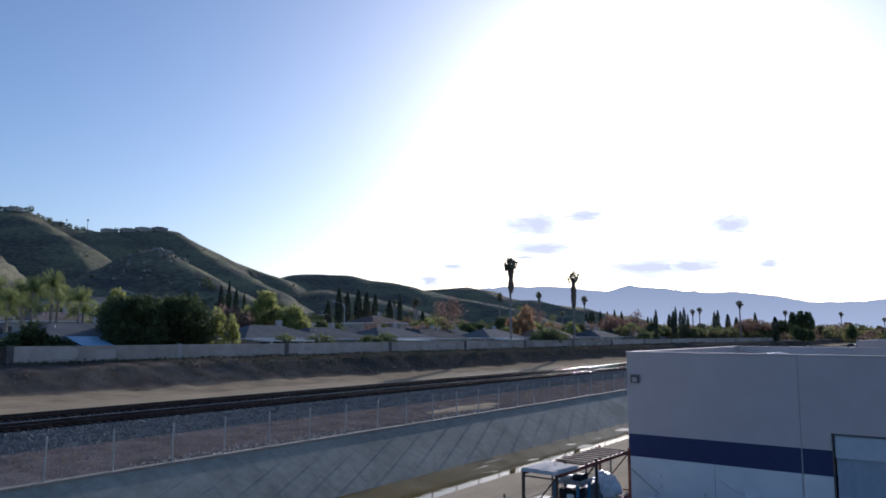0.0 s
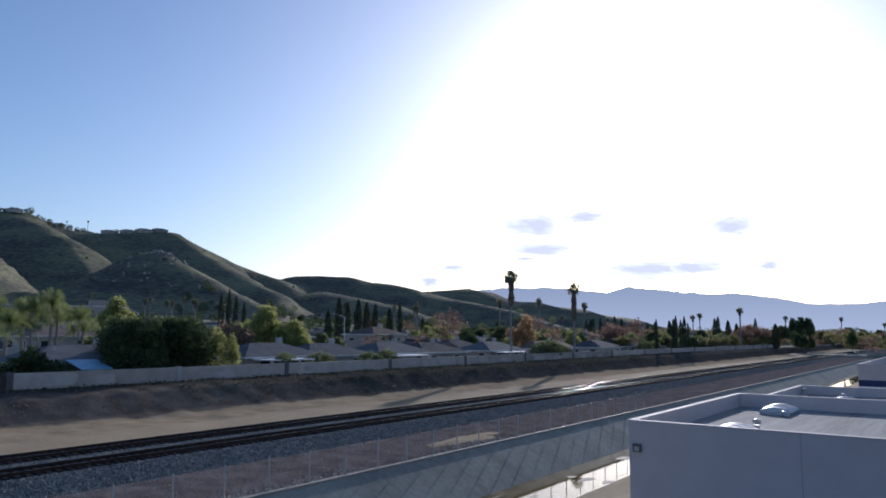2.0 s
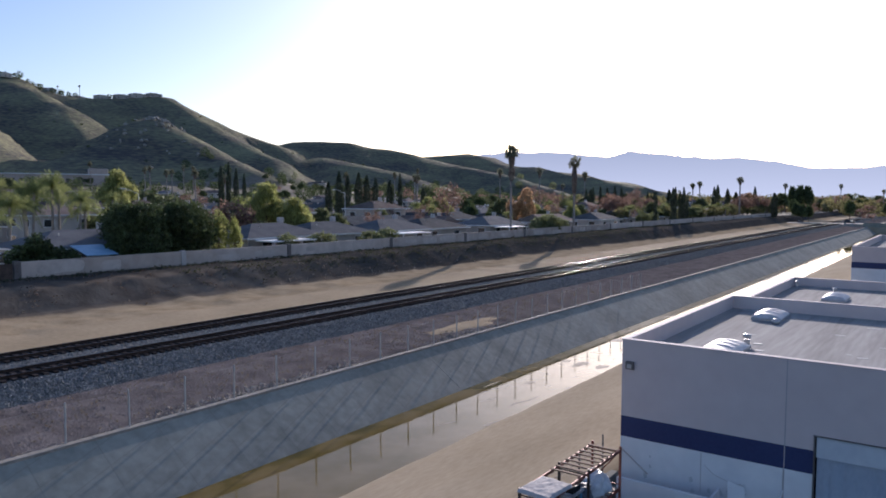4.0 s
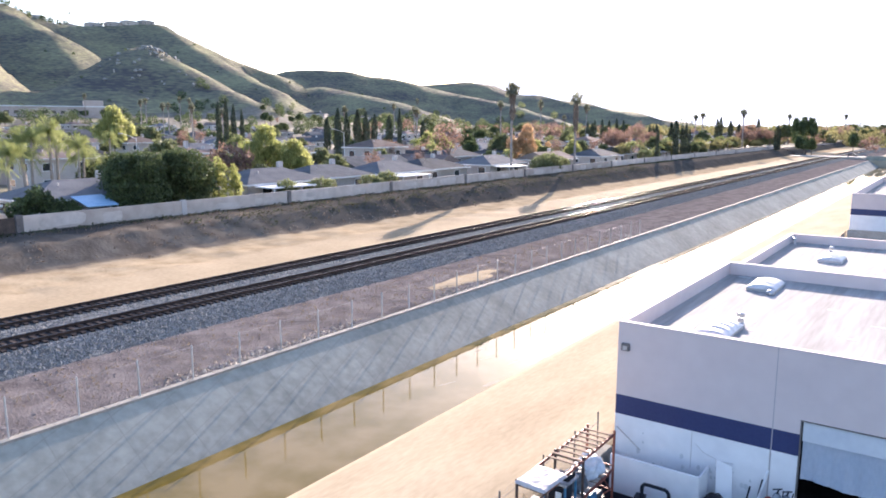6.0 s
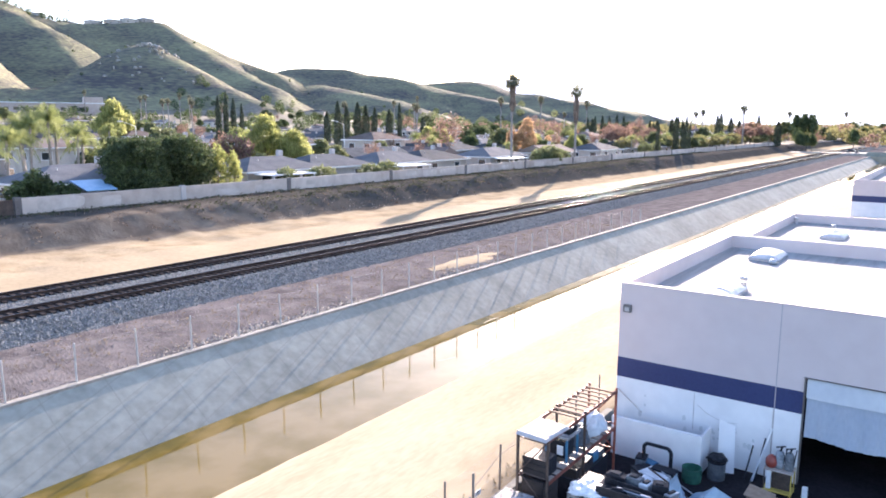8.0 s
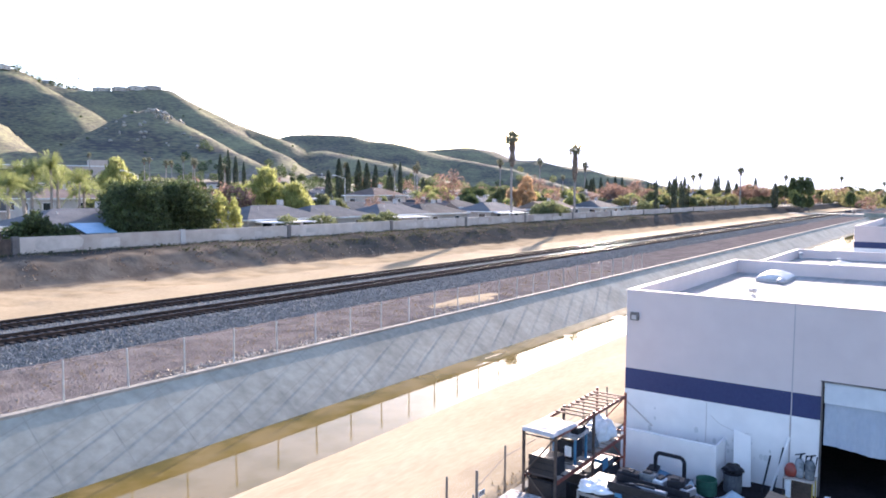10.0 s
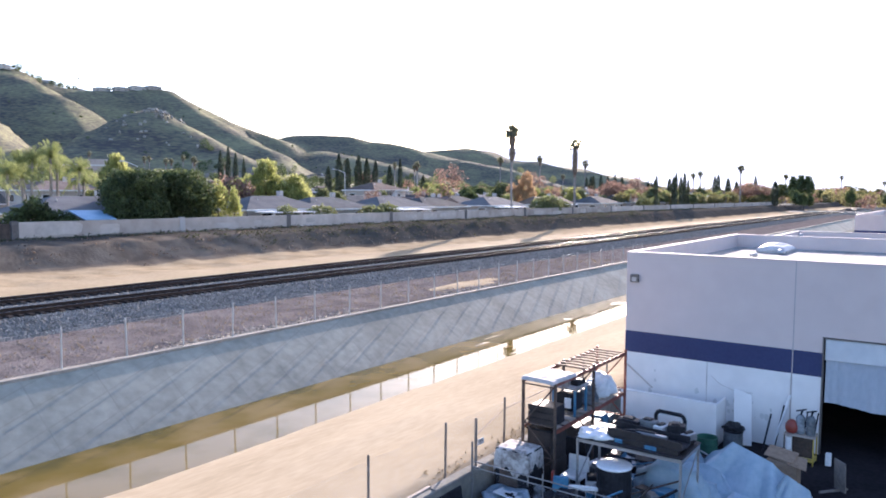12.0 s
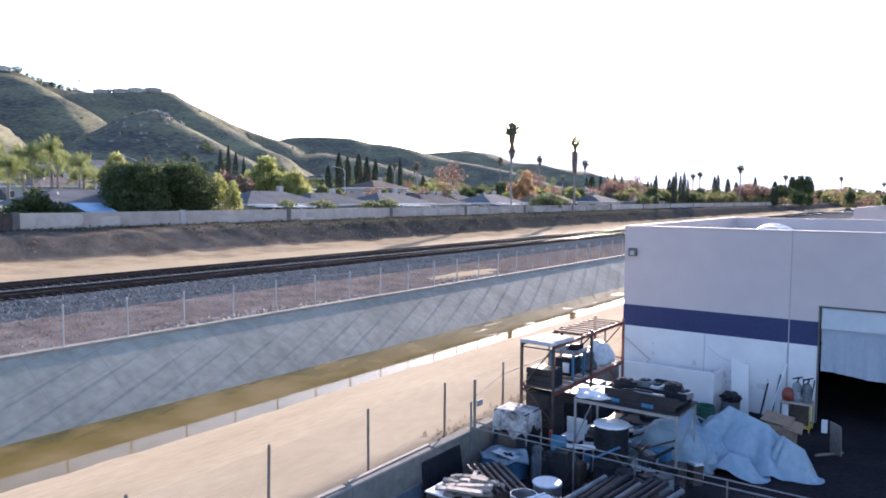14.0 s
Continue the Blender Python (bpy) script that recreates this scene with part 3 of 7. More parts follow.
def cloud(az, el, width, height, seed):
    """A small grey cloud in the far sky; angles in degrees, left of +y and above the horizon."""
    d = 4400
    m = bpy.data.materials.new("cloud")
    m.use_nodes = True
    n, ln = m.node_tree.nodes, m.node_tree.links
    tc, nz, ln2, ad, rp = n.new("ShaderNodeTexCoord"), n.new("ShaderNodeTexNoise"), n.new("ShaderNodeVectorMath"), n.new("ShaderNodeMath"), n.new("ShaderNodeMapRange")
    nz.noise_dimensions = "4D"
    nz.inputs["W"].default_value, nz.inputs["Scale"].default_value, nz.inputs["Detail"].default_value = seed, 2.2, 8
    ln.new(tc.outputs["Object"], nz.inputs["Vector"])
    ln2.operation = "LENGTH"
    ln.new(tc.outputs["Object"], ln2.inputs[0])
    ad.operation = "SUBTRACT"
    ln.new(nz.outputs["Fac"], ad.inputs[0])
    half = n.new("ShaderNodeMath")
    half.operation, half.inputs[1].default_value = "MULTIPLY", 0.55
    ln.new(ln2.outputs["Value"], half.inputs[0])
    ln.new(half.outputs[0], ad.inputs[1])
    rp.inputs["From Min"].default_value, rp.inputs["From Max"].default_value, rp.inputs["To Max"].default_value = -0.04, 0.02, 0.99
    ln.new(ad.outputs[0], rp.inputs["Value"])
    em, tr, mx = n.new("ShaderNodeEmission"), n.new("ShaderNodeBsdfTransparent"), n.new("ShaderNodeMixShader")
    em.inputs["Color"].default_value, em.inputs["Strength"].default_value = (1.0, 0.93, 0.87, 1), 1.0
    glow = n.new("ShaderNodeMapRange")
    glow.inputs["From Min"].default_value, glow.inputs["From Max"].default_value, glow.inputs["To Min"].default_value, glow.inputs["To Max"].default_value = -0.04, 0.34, 1.35, 0.92
    ln.new(ad.outputs[0], glow.inputs["Value"])
    ln.new(glow.outputs[0], em.inputs["Strength"])
    ln.new(rp.outputs[0], mx.inputs["Fac"])
    ln.new(tr.outputs[0], mx.inputs[1])
    ln.new(em.outputs[0], mx.inputs[2])
    ln.new(mx.outputs[0], n["Material Output"].inputs["Surface"])
    bm = bmesh.new()
    bm.faces.new([bm.verts.new(p) for p in ((-1, 0, -1), (1, 0, -1), (1, 0, 1), (-1, 0, 1))])
    ob = tagged(part("backdrop", bm, m), "small grey cloud in the bright sky", "cloud", "clouds", "structure")
    a = radians(az)
    ob.matrix_basis = pose(-d * math.sin(a), d * math.cos(a), 9 + d * math.tan(radians(el)), 0, 0, az) @ Matrix.Diagonal((width * 1.05, 1, height * 0.95, 1))


for k, (az, el, w, h) in enumerate(((28.7, 8.6, 190, 75), (28.1, 6.7, 210, 42), (24.8, 9.2, 130, 38), (14.0, 8.1, 130, 60), (20.0, 5.0, 240, 62), (16.8, 5.1, 170, 46), (35.2, 5.3, 70, 22), (37.0, 4.2, 60, 40), (11.5, 5.1, 60, 30), (29.5, 6.0, 60, 16))):
    cloud(az, el, w, h, k * 3.7)
# ---- boundary wall of the housing estate ----
def build_estate_wall():
    wall = thing("block_wall", "long tan block boundary wall with dark pilasters", "wall", kind="structure")
    marks = [(30.5, 0), (48.0, 1), (63.6, 0), (84.1, 0), (104.3, 0), (125.2, 0), (146.5, 0), (168, 0), (190, 0), (212, 0), (234, 0), (258, 0), (284, 0), (312, 0), (337, 0), (362, 0)]
    for (ya, _), (yb, _) in zip([(12.0, 0)] + marks, marks):
        if ya < 20:
            ya, yb = 12.0, 28.0
        bm = bmesh.new()
        soft_box(bm, -0.11, 0.11, ya + 0.25, yb - 0.25, 5.0, 8.02 - 0.0006 * ya, 0.03)
        for z in (5.9, 6.5, 7.1, 7.66):
            box(bm, 0.105, 0.118, ya + 0.3, yb - 0.3, z, z + 0.02)
        p = part("panel", bm, M_BLOCK, wall)
        p.location.x = WALL_X
    for y, pale in marks:
        bm = bmesh.new()
        soft_box(bm, -0.22, 0.22, -0.3, 0.3, 5.0, 8.12 - 0.0006 * y, 0.04)
        part("pilaster", bm, M_PILASTER_PALE if pale else M_PILASTER, wall).location = (WALL_X, y, 0)
    bm = bmesh.new()
    box(bm, -0.05, 0.05, 28.2, 30.1, 5.3, 7.9)
    for i in range(7):
        box(bm, 0.05, 0.075, 28.25 + i * 0.27, 28.45 + i * 0.27, 5.32, 7.86)
    part("gate", bm, M_BROWNSTEEL, wall, "dark plank gate").location.x = WALL_X


build_estate_wall()
# pale squares where writing on the wall was painted over
M_OVERPAINT = material("overpainted_block", (0.43, 0.37, 0.325), (0.60, 0.53, 0.48), 0.3, 6, 0.9, bump=0.1)
r3 = random.Random(23)
for k, y in enumerate((34.5, 39.6, 54.0, 59.6, 67.5, 77.0, 89.0, 94.0, 99.0, 110.0, 117.5, 131.0, 139.0, 152.0, 161.0, 176.0)):
    w, h, zc = r3.uniform(0.9, 2.4), r3.uniform(0.35, 0.8), r3.uniform(6.9, 7.4)
    bm = bmesh.new()
    ring = []
    for i in range(20):
        a = 2 * math.pi * i / 20
        c, d = math.cos(a), math.sin(a)
        q = (abs(c) ** 6 + abs(d) ** 6) ** (-1 / 6) * (1 + 0.14 * noise.noise(Vector((c * 2, d * 2, k))))
        ring.append(bm.verts.new((0, c * q * w, d * q * h * 0.8)))
    hub = bm.verts.new((0, 0, 0))
    for i in range(20):
        bm.faces.new((hub, ring[i], ring[(i + 1) % 20]))
    tagged(part("paint_patch", bm, M_OVERPAINT), "pale painted-over patch on the block wall", "paint patch", "wall paint patches").location = (WALL_X + 0.122, y, zc)


# ---- canal lining: slabs set as diamonds on the far slope ----
def clip(poly, axis, value, keep_above):
    out = []
    for a, b in zip(poly, poly[1:] + poly[:1]):
        ka, kb = (a[axis] >= value) == keep_above, (b[axis] >= value) == keep_above
        if ka:
            out.append(a)
        if ka != kb:
            t = (value - a[axis]) / (b[axis] - a[axis])
            out.append((a[0] + t * (b[0] - a[0]), a[1] + t * (b[1] - a[1])))
    return out


def build_lining():
    lining = thing("canal_lining", "sloping grey concrete canal wall in diamond slabs", "canal wall", kind="structure")
    bottom, top = Vector((-27.98, 0, 0.43)), Vector((-31.70, 0, 2.94))
    up = (top - bottom)
    length = up.length
    up.normalize()
    out = Vector((up.z, 0, -up.x))
    r = random.Random(3)
    far_v, far_f = [], []
    step, rise, gap = 3.05, 1.22, 0.032
    for i in range(-8, 108):
        u0, u1 = 1.35 + i * step + gap, 1.35 + (i + 1) * step - gap
        for k in range(-3, 8):
            va = (k * step - 1.9) / 2.5 + gap * 1.1
            s = [(u0, va), (u1, va + (u1 - u0) / 2.5), (u1, va + (u1 - u0) / 2.5 + rise - 2.2 * gap), (u0, va + rise - 2.2 * gap)]
            s = clip(clip(s, 1, 0.0, True), 1, length, False)
            if len(s) < 3 or u1 > CANAL_END - 1:
                continue
            lift = 0.0135 + r.uniform(0, 0.0012)
            pts = [bottom + up * v + Vector((0, u, 0)) for u, v in s]
            top_pts = [p + out * (lift if out.z > 0 else -lift) for p in pts]
            c = sum(pts, Vector()) / len(pts)
            verts = pts + top_pts
            n = len(pts)
            faces = [tuple(range(n, 2 * n))] + [(q, (q + 1) % n, n + (q + 1) % n, n + q) for q in range(n)]
            if 4 < c.y < 75:
                ob = quads("concrete_slab", [p - c for p in verts], faces, M_CONC, lining)
                ob.location = c
            else:
                b = len(far_v)
                far_v += verts
                far_f += [tuple(b + q for q in f) for f in faces]
    ob = quads("distant_slabs", far_v, far_f, M_CONC, lining)
    ob["kind"] = "stuff"
    bm = bmesh.new()
    v = [bm.verts.new(p) for p in (bottom + Vector((0, -25, 0)), top + Vector((0, -25, 0)), top + Vector((0, CANAL_END, 0)), bottom + Vector((0, CANAL_END, 0)))]
    for q in v:
        q.co += (out if out.z > 0 else -out) * 0.012
    bm.faces.new(v)
    part("joint_bed", bm, M_JOINT, lining)
    bm = bmesh.new()
    for i in range(57):
        soft_box(bm, -32.05, -31.66, -20 + i * 6.1 + 0.01, -20 + (i + 1) * 6.1 - 0.01, 2.75, 3.06, 0.02)
    part("coping", bm, M_KERB_PALE, lining, "pale concrete coping")


# ---- fences ----
def link_mesh(bm, y0, y1, z0, z1, pitch=0.075, r=0.0022):
    """Crossing diagonal wires in the plane x = 0."""
    h = z1 - z0
    n = int((y1 - y0 + h) / pitch)
    for i in range(n):
        for s in (1, -1):
            a = y0 - h + i * pitch if s > 0 else y0 + i * pitch
            b = a + s * h
            za, zb = z0, z1
            if s > 0:
                if a < y0:
                    za, a = z0 + (y0 - a), y0
                if b > y1:
                    zb, b = z1 - (b - y1), y1
            else:
                if a > y1:
                    za, a = z0 + (a - y1), y1
                if b < y0:
                    zb, b = z1 - (y0 - b), y0
            if zb - za < 0.03:
                continue
            v = [bm.verts.new(p) for p in ((s * 0.003, a - r, za), (s * 0.003, a + r, za), (s * 0.003, b + r, zb), (s * 0.003, b - r, zb))]
            bm.faces.new(v)


def build_canal_fence():
    fence = thing("canal_fence", "weathered chain-link fence on thin grey posts along the canal", "fence", pose(-31.9, 0, 3.02))
    bm = bmesh.new()
    tube(bm, (0, 0, -0.1), (0, 0, 1.85), 0.042, n=8)
    tube(bm, (0, 0, 1.85), (0, 0, 1.9), 0.05, 0.025, n=8)
    first = part("post", bm, M_POSTPALE, fence)
    first.location = (0, 12.38 - 9.15, 0)
    for i in range(-2, 25):
        y = 12.38 + i * 3.035
        ob = shared("post", first.data, fence, pose(rng.uniform(-0.02, 0.02), y, 0, rng.uniform(-1, 1), rng.uniform(-1, 1)))
    bm = bmesh.new()
    link_mesh(bm, 3.2, 85, 0.05, 1.78, 0.10, 0.0012)
    part("chain_link", bm, M_WIRE, fence)
    bm = bmesh.new()
    tube(bm, (0, 3.2, 1.78), (0, 85, 1.78), 0.004, n=4)
    tube(bm, (0, 3.2, 0.08), (0, 85, 0.08), 0.004, n=4)
    part("tension_wire", bm, M_WIRE, fence)


build_canal_fence()


# ---- railway ----
def build_track(x, name, label):
    track = thing(name, label, "railway track", pose(x, 0, 4.0), group="railway tracks")
    for side in (-1, 1):
        for nm, mat in (("rail", M_RAIL), ("rail_head", M_SHINE)):
            bm = bmesh.new()
            cx = side * 0.75
            if nm == "rail":
                box(bm, cx - 0.07, cx + 0.07, -40, 420, 0.10, 0.122)
                box(bm, cx - 0.014, cx + 0.014, -40, 420, 0.122, 0.215)
                box(bm, cx - 0.036, cx + 0.036, -40, 420, 0.215, 0.262)
            else:  # the worn head is rounded, so that it glints where the sun's slant meets the eye's
                ends = []
                for y in (-40, 420):
                    ends.append([bm.verts.new((cx - 0.02 * math.cos(a), y, 0.263 + 0.008 * math.sin(a))) for a in (math.pi * i / 10 for i in range(11))])
                for i in range(10):
                    bm.faces.new((ends[0][i], ends[0][i + 1], ends[1][i + 1], ends[1][i]))
            part(nm, bm, mat, track, smooth=nm == "rail_head")
    bm = bmesh.new()
    for i in range(23):
        v = [bm.verts.new(q) for q in ((-1.02, -40 + i * 20, 0.02), (1.02, -40 + i * 20, 0.02), (1.02, -20 + i * 20, 0.02), (-1.02, -20 + i * 20, 0.02))]
        bm.faces.new(v)
    bmesh.ops.remove_doubles(bm, verts=bm.verts, dist=0.001)
    part("track_bed", bm, M_DARKBED, track, "dark ballast between the rails")
    bm = bmesh.new()
    soft_box(bm, -1.3, 1.3, -0.125, 0.125, -0.06, 0.10, 0.015)
    for s in (-1, 1):
        box(bm, s * 0.75 - 0.16, s * 0.75 + 0.16, -0.1, 0.1, 0.1, 0.112)
    first = part("tie", bm, M_TIE, track)
    first.location.y = 8.0
    r = random.Random(int(-x))
    far = bmesh.new()
    y = 8.55
    while y < 330:
        if y < 130:
            shared("tie", first.data, track, pose(r.uniform(-0.03, 0.03), y, 0, 0, 0, r.uniform(-1.2, 1.2)))
        else:
            box(far, -1.3, 1.3, y - 0.115, y + 0.115, -0.06, 0.10)
        y += 0.56
    for k in range(40):
        box(far, -1.3, 1.3, 7.44 - k * 0.56 - 0.115, 7.44 - k * 0.56 + 0.115, -0.06, 0.10)
    part("distant_sleeper_run", far, M_TIE, track)["kind"] = "stuff"


build_track(-42.85, "railway_track", "rusty steel rails on dark ties in grey ballast")
build_track(-47.65, "railway_track", "rusty steel rails on dark ties beside pale sand")


def build_stones():
    """Loose ballast stones and rubble."""
    def scatter(name, label, count, spot, size, mat, seed):
        r = random.Random(seed)
        vs, fs = [], []
        for _ in range(count):
            x, y = spot(r)
            s = size * r.uniform(0.5, 1.4)
            z = strip_height(x, y)
            a = r.uniform(0, 6.28)
            b = len(vs)
            for k in range(4):
                q = a + k * 1.571
                vs.append((x + s * math.cos(q) * r.uniform(0.7, 1.2), y + s * math.sin(q) * r.uniform(0.7, 1.2), z - 0.02))
            vs.append((x + r.uniform(-0.3, 0.3) * s, y + r.uniform(-0.3, 0.3) * s, z + s * r.uniform(0.5, 1.1)))
            fs += [(b + k, b + (k + 1) % 4, b + 4) for k in range(4)]
        ob = quads(name, vs, fs, mat)
        tagged(ob, label, "stones", kind="stuff")
    scatter("ballast_stones", "loose blue-grey crushed ballast stones", 26000,
            lambda r: (r.uniform(-41.4, -39.0), 6 + 240 * r.random() ** 3), 0.07, M_BALLAST_STONE, 1)
    scatter("ballast_stones", "loose blue-grey crushed ballast stones between tracks", 9000,
            lambda r: (r.uniform(-46.1, -44.4), 8 + 220 * r.random() ** 3), 0.065, M_BALLAST_STONE, 2)
    scatter("gravel", "small stones and rubble on the gravel strip", 6000,
            lambda r: (r.uniform(-39.0, -32.3), 6 + 130 * r.random() ** 2), 0.045, M_GRAVEL_STONE, 3)
    scatter("rubble", "small sandy rubble spilling over the coping", 1500,
            lambda r: (-32.0 - abs(r.gauss(0, 0.22)), 8 + 90 * r.random() ** 1.6), 0.06, M_SANDSTONE, 6)
    scatter("rubble", "pale rubble along the coping", 500,
            lambda r: (-32.2 - abs(r.gauss(0, 0.45)), r.choice((22, 25, 27, 30, 33, 46, 50)) + r.gauss(0, 1.6)), 0.11, M_RUBBLE, 4)
    scatter("rubble", "scattered broken stones on the bank", 160,
            lambda r: (-61.5 - abs(r.gauss(0, 1.0)), 62 + r.gauss(8, 12)), 0.10, M_SANDSTONE, 5)


M_BALLAST_STONE = material("ballast_stone", (0.125, 0.127, 0.122), (0.245, 0.248, 0.238), 3, 4, 0.9, bump=0, island=0.4, spec=0.2)
M_GRAVEL_STONE = material("gravel_stone", (0.16, 0.14, 0.135), (0.30, 0.265, 0.25), 3, 4, 0.9, bump=0, island=0.5, spec=0.2)
M_SANDSTONE = material("sandy_rubble", (0.21, 0.175, 0.135), (0.34, 0.29, 0.235), 3, 4, 0.9, bump=0, island=0.4, spec=0.2)
M_RUBBLE = material("pale_rubble", (0.29, 0.24, 0.19), (0.46, 0.395, 0.32), 3, 4, 0.9, bump=0, island=0.4, spec=0.2)
build_stones()


def sand_patch(x, y, rx, ry, seed, label):
    bm = bmesh.new()
    rings = []
    for k in (0.0, 0.35, 0.7, 1.0):
        ring = []
        for i in range(40):
            a = 2 * math.pi * i / 40
            w = k * (1 + 0.35 * noise.noise(Vector((math.cos(a) * 1.6, math.sin(a) * 1.6, seed))) + 0.2 * noise.noise(Vector((math.cos(a) * 5, math.sin(a) * 5, seed))))
            px, py = x + rx * w * math.cos(a), y + ry * w * math.sin(a)
            ring.append(bm.verts.new((px, py, strip_height(px, py) + 0.03 + 0.07 * (1 - k * k) + 0.03 * bump_noise(px, py, 0.5, seed) - (0.06 if k == 1 else 0))))
        rings.append(ring)
    for a, b in zip(rings[1:], rings[2:]):
        for i in range(40):
            bm.faces.new((a[i], a[(i + 1) % 40], b[(i + 1) % 40], b[i]))
    bm.faces.new(rings[1])
    for v in rings[0]:
        bm.verts.remove(v)
    tagged(part("sand_patch", bm, M_SAND, smooth=True), label, "sand", kind="stuff")


sand_patch(-34.2, 50.5, 1.2, 5.2, 2, "low mound of pale sand on the gravel")
# ---- warehouses on the near bank ----
LEFT = -10.4
M_SCUFF = material("scuffed_paint", (0.50, 0.51, 0.51), (0.62, 0.62, 0.62), 2, 6, 0.8)
M_PATCH = material("roof_sealant", (0.38, 0.38, 0.37), (0.55, 0.55, 0.54), 3, 6, 0.8)
M_DOME = material("weathered_skylight", (0.42, 0.42, 0.43), (0.60, 0.60, 0.60), 2, 6, 0.5, bump=0.1)


def window_hole_wall(bm, x0, x1, y0, y1, z0, z1, hole):
    """A wall along x with one opening (hx0, hx1, hz0, hz1)."""
    hx0, hx1, hz0, hz1 = hole
    box(bm, x0, hx0, y0, y1, z0, z1)
    box(bm, hx1, x1, y0, y1, z0, z1)
    box(bm, hx0, hx1, y0, y1, hz1, z1)


def skylight(x, y, z, length=2.3, width=1.4, label="white ribbed domed roof skylight"):
    t = thing("skylight", label, "skylight", pose(x, y, z), group="roof skylights")
    bm = bmesh.new()
    for a, b, c, d in ((-width / 2, width / 2, -length / 2, -length / 2 + 0.08), (-width / 2, width / 2, length / 2 - 0.08, length / 2)):
        box(bm, a, b, c, d, -0.02, 0.14)
    for a in (-width / 2, width / 2 - 0.08):
        box(bm, a, a + 0.08, -length / 2 + 0.08, length / 2 - 0.08, -0.02, 0.14)
    part("curb", bm, M_GALV, t)
    bm = bmesh.new()
    nu, nv = 44, 12
    grid = []
    for i in range(nu + 1):
        u = -1 + 2 * i / nu
        row = []
        for j in range(nv + 1):
            v = -1 + 2 * j / nv
            rise = 0.27 * math.sqrt(max(0, 1 - abs(u) ** 4)) * math.sqrt(max(0, 1 - v * v)) + 0.045 * max(0, math.cos(u * 4.5 * math.pi)) * (1 - v * v)
            row.append(bm.verts.new((v * width * 0.5, u * length * 0.5, 0.14 + rise)))
        grid.append(row)
    for i in range(nu):
        for j in range(nv):
            bm.faces.new((grid[i][j], grid[i + 1][j], grid[i + 1][j + 1], grid[i][j + 1]))
    part("dome", bm, M_DOME, t, smooth=True)


def roof_vent(x, y, z, h=0.55):
    t = thing("roof_vent", "small galvanised turbine roof vent", "vent", pose(x, y, z), group="roof vents")
    bm = bmesh.new()
    lathe(bm, [(0.2, 0), (0.12, 0.06), (0.11, h - 0.25)], 12)
    part("pipe", bm, M_GALV, t)
    bm = bmesh.new()
    lathe(bm, [(0.1, h - 0.22), (0.15, h - 0.18), (0.16, h - 0.08), (0.13, h - 0.02), (0.04, h)], 12)
    part("cap", bm, M_GALV, t)


def warehouse(name, label, y0, y1, x1, top, deck, stripe, door=None, seams=()):
    b = thing(name, label, "warehouse", group="warehouses")
    th = 0.22
    z0 = YARD_Z - 0.3
    bm = bmesh.new()
    if door:
        window_hole_wall(bm, LEFT, x1, y0, y0 + th, z0, top, door)
    else:
        box(bm, LEFT, x1, y0, y0 + th, z0, top)
    part("front_wall", bm, M_WALLG, b, "pale grey painted tilt-up concrete")
    for nm, a, c, d, e in (("side_wall", LEFT, LEFT + th, y0 + th, y1 - th), ("side_wall", x1 - th, x1, y0 + th, y1 - th), ("back_wall", LEFT, x1, y1 - th, y1)):
        bm = bmesh.new()
        box(bm, a, c, d, e, z0, top)
        part(nm, bm, M_WALLG, b)
    bm = bmesh.new()
    box(bm, LEFT + th, x1 - th, y0 + th, y1 - th, deck - 0.25, deck)
    part("roof_deck", bm, M_ROOF, b, "pale grey roof membrane")
    bm = bmesh.new()
    for a, c, d, e in ((LEFT - 0.025, x1 + 0.02, y0 - 0.025, y0 + th + 0.02), (LEFT - 0.025, x1 + 0.02, y1 - th - 0.02, y1 + 0.025),
                       (LEFT - 0.025, LEFT + th + 0.02, y0 + th + 0.02, y1 - th - 0.02), (x1 - th - 0.02, x1 + 0.02, y0 + th + 0.02, y1 - th - 0.02)):
        soft_box(bm, a, c, d, e, top, top + 0.035, 0.01)
    part("parapet_cap", bm, M_WALLG, b, "thin metal parapet flashing")
    za, zb = stripe
    hx0 = door[0] if door else x1
    bm = bmesh.new()
    box(bm, LEFT - 0.003, hx0 - 0.02, y0 - 0.004, y0 + 0.001, za, zb)
    box(bm, LEFT - 0.004, LEFT + 0.001, y0 + 0.002, y1, za, zb)
    if door:
        box(bm, door[1] + 0.02, x1, y0 - 0.004, y0 + 0.001, za, zb)
    part("stripe", bm, M_NAVY, b, "broad navy blue painted band")
    bm = bmesh.new()
    box(bm, LEFT - 0.003, hx0 - 0.02, y0 - 0.004, y0 + 0.001, z0, za - 0.002)
    if door:
        box(bm, door[1] + 0.02, x1, y0 - 0.004, y0 + 0.001, z0, za - 0.002)
    box(bm, LEFT - 0.004, LEFT + 0.001, y0 + 0.002, y1, z0, za - 0.002)
    part("lower_wall", bm, M_WHITE, b, "white painted lower wall")
    for s in seams:
        bm = bmesh.new()
        box(bm, s - 0.018, s + 0.018, y0 - 0.006, y0 + 0.001, z0, top)
        part("panel_joint", bm, M_CAULK, b, "grey caulked panel joint")
    return b


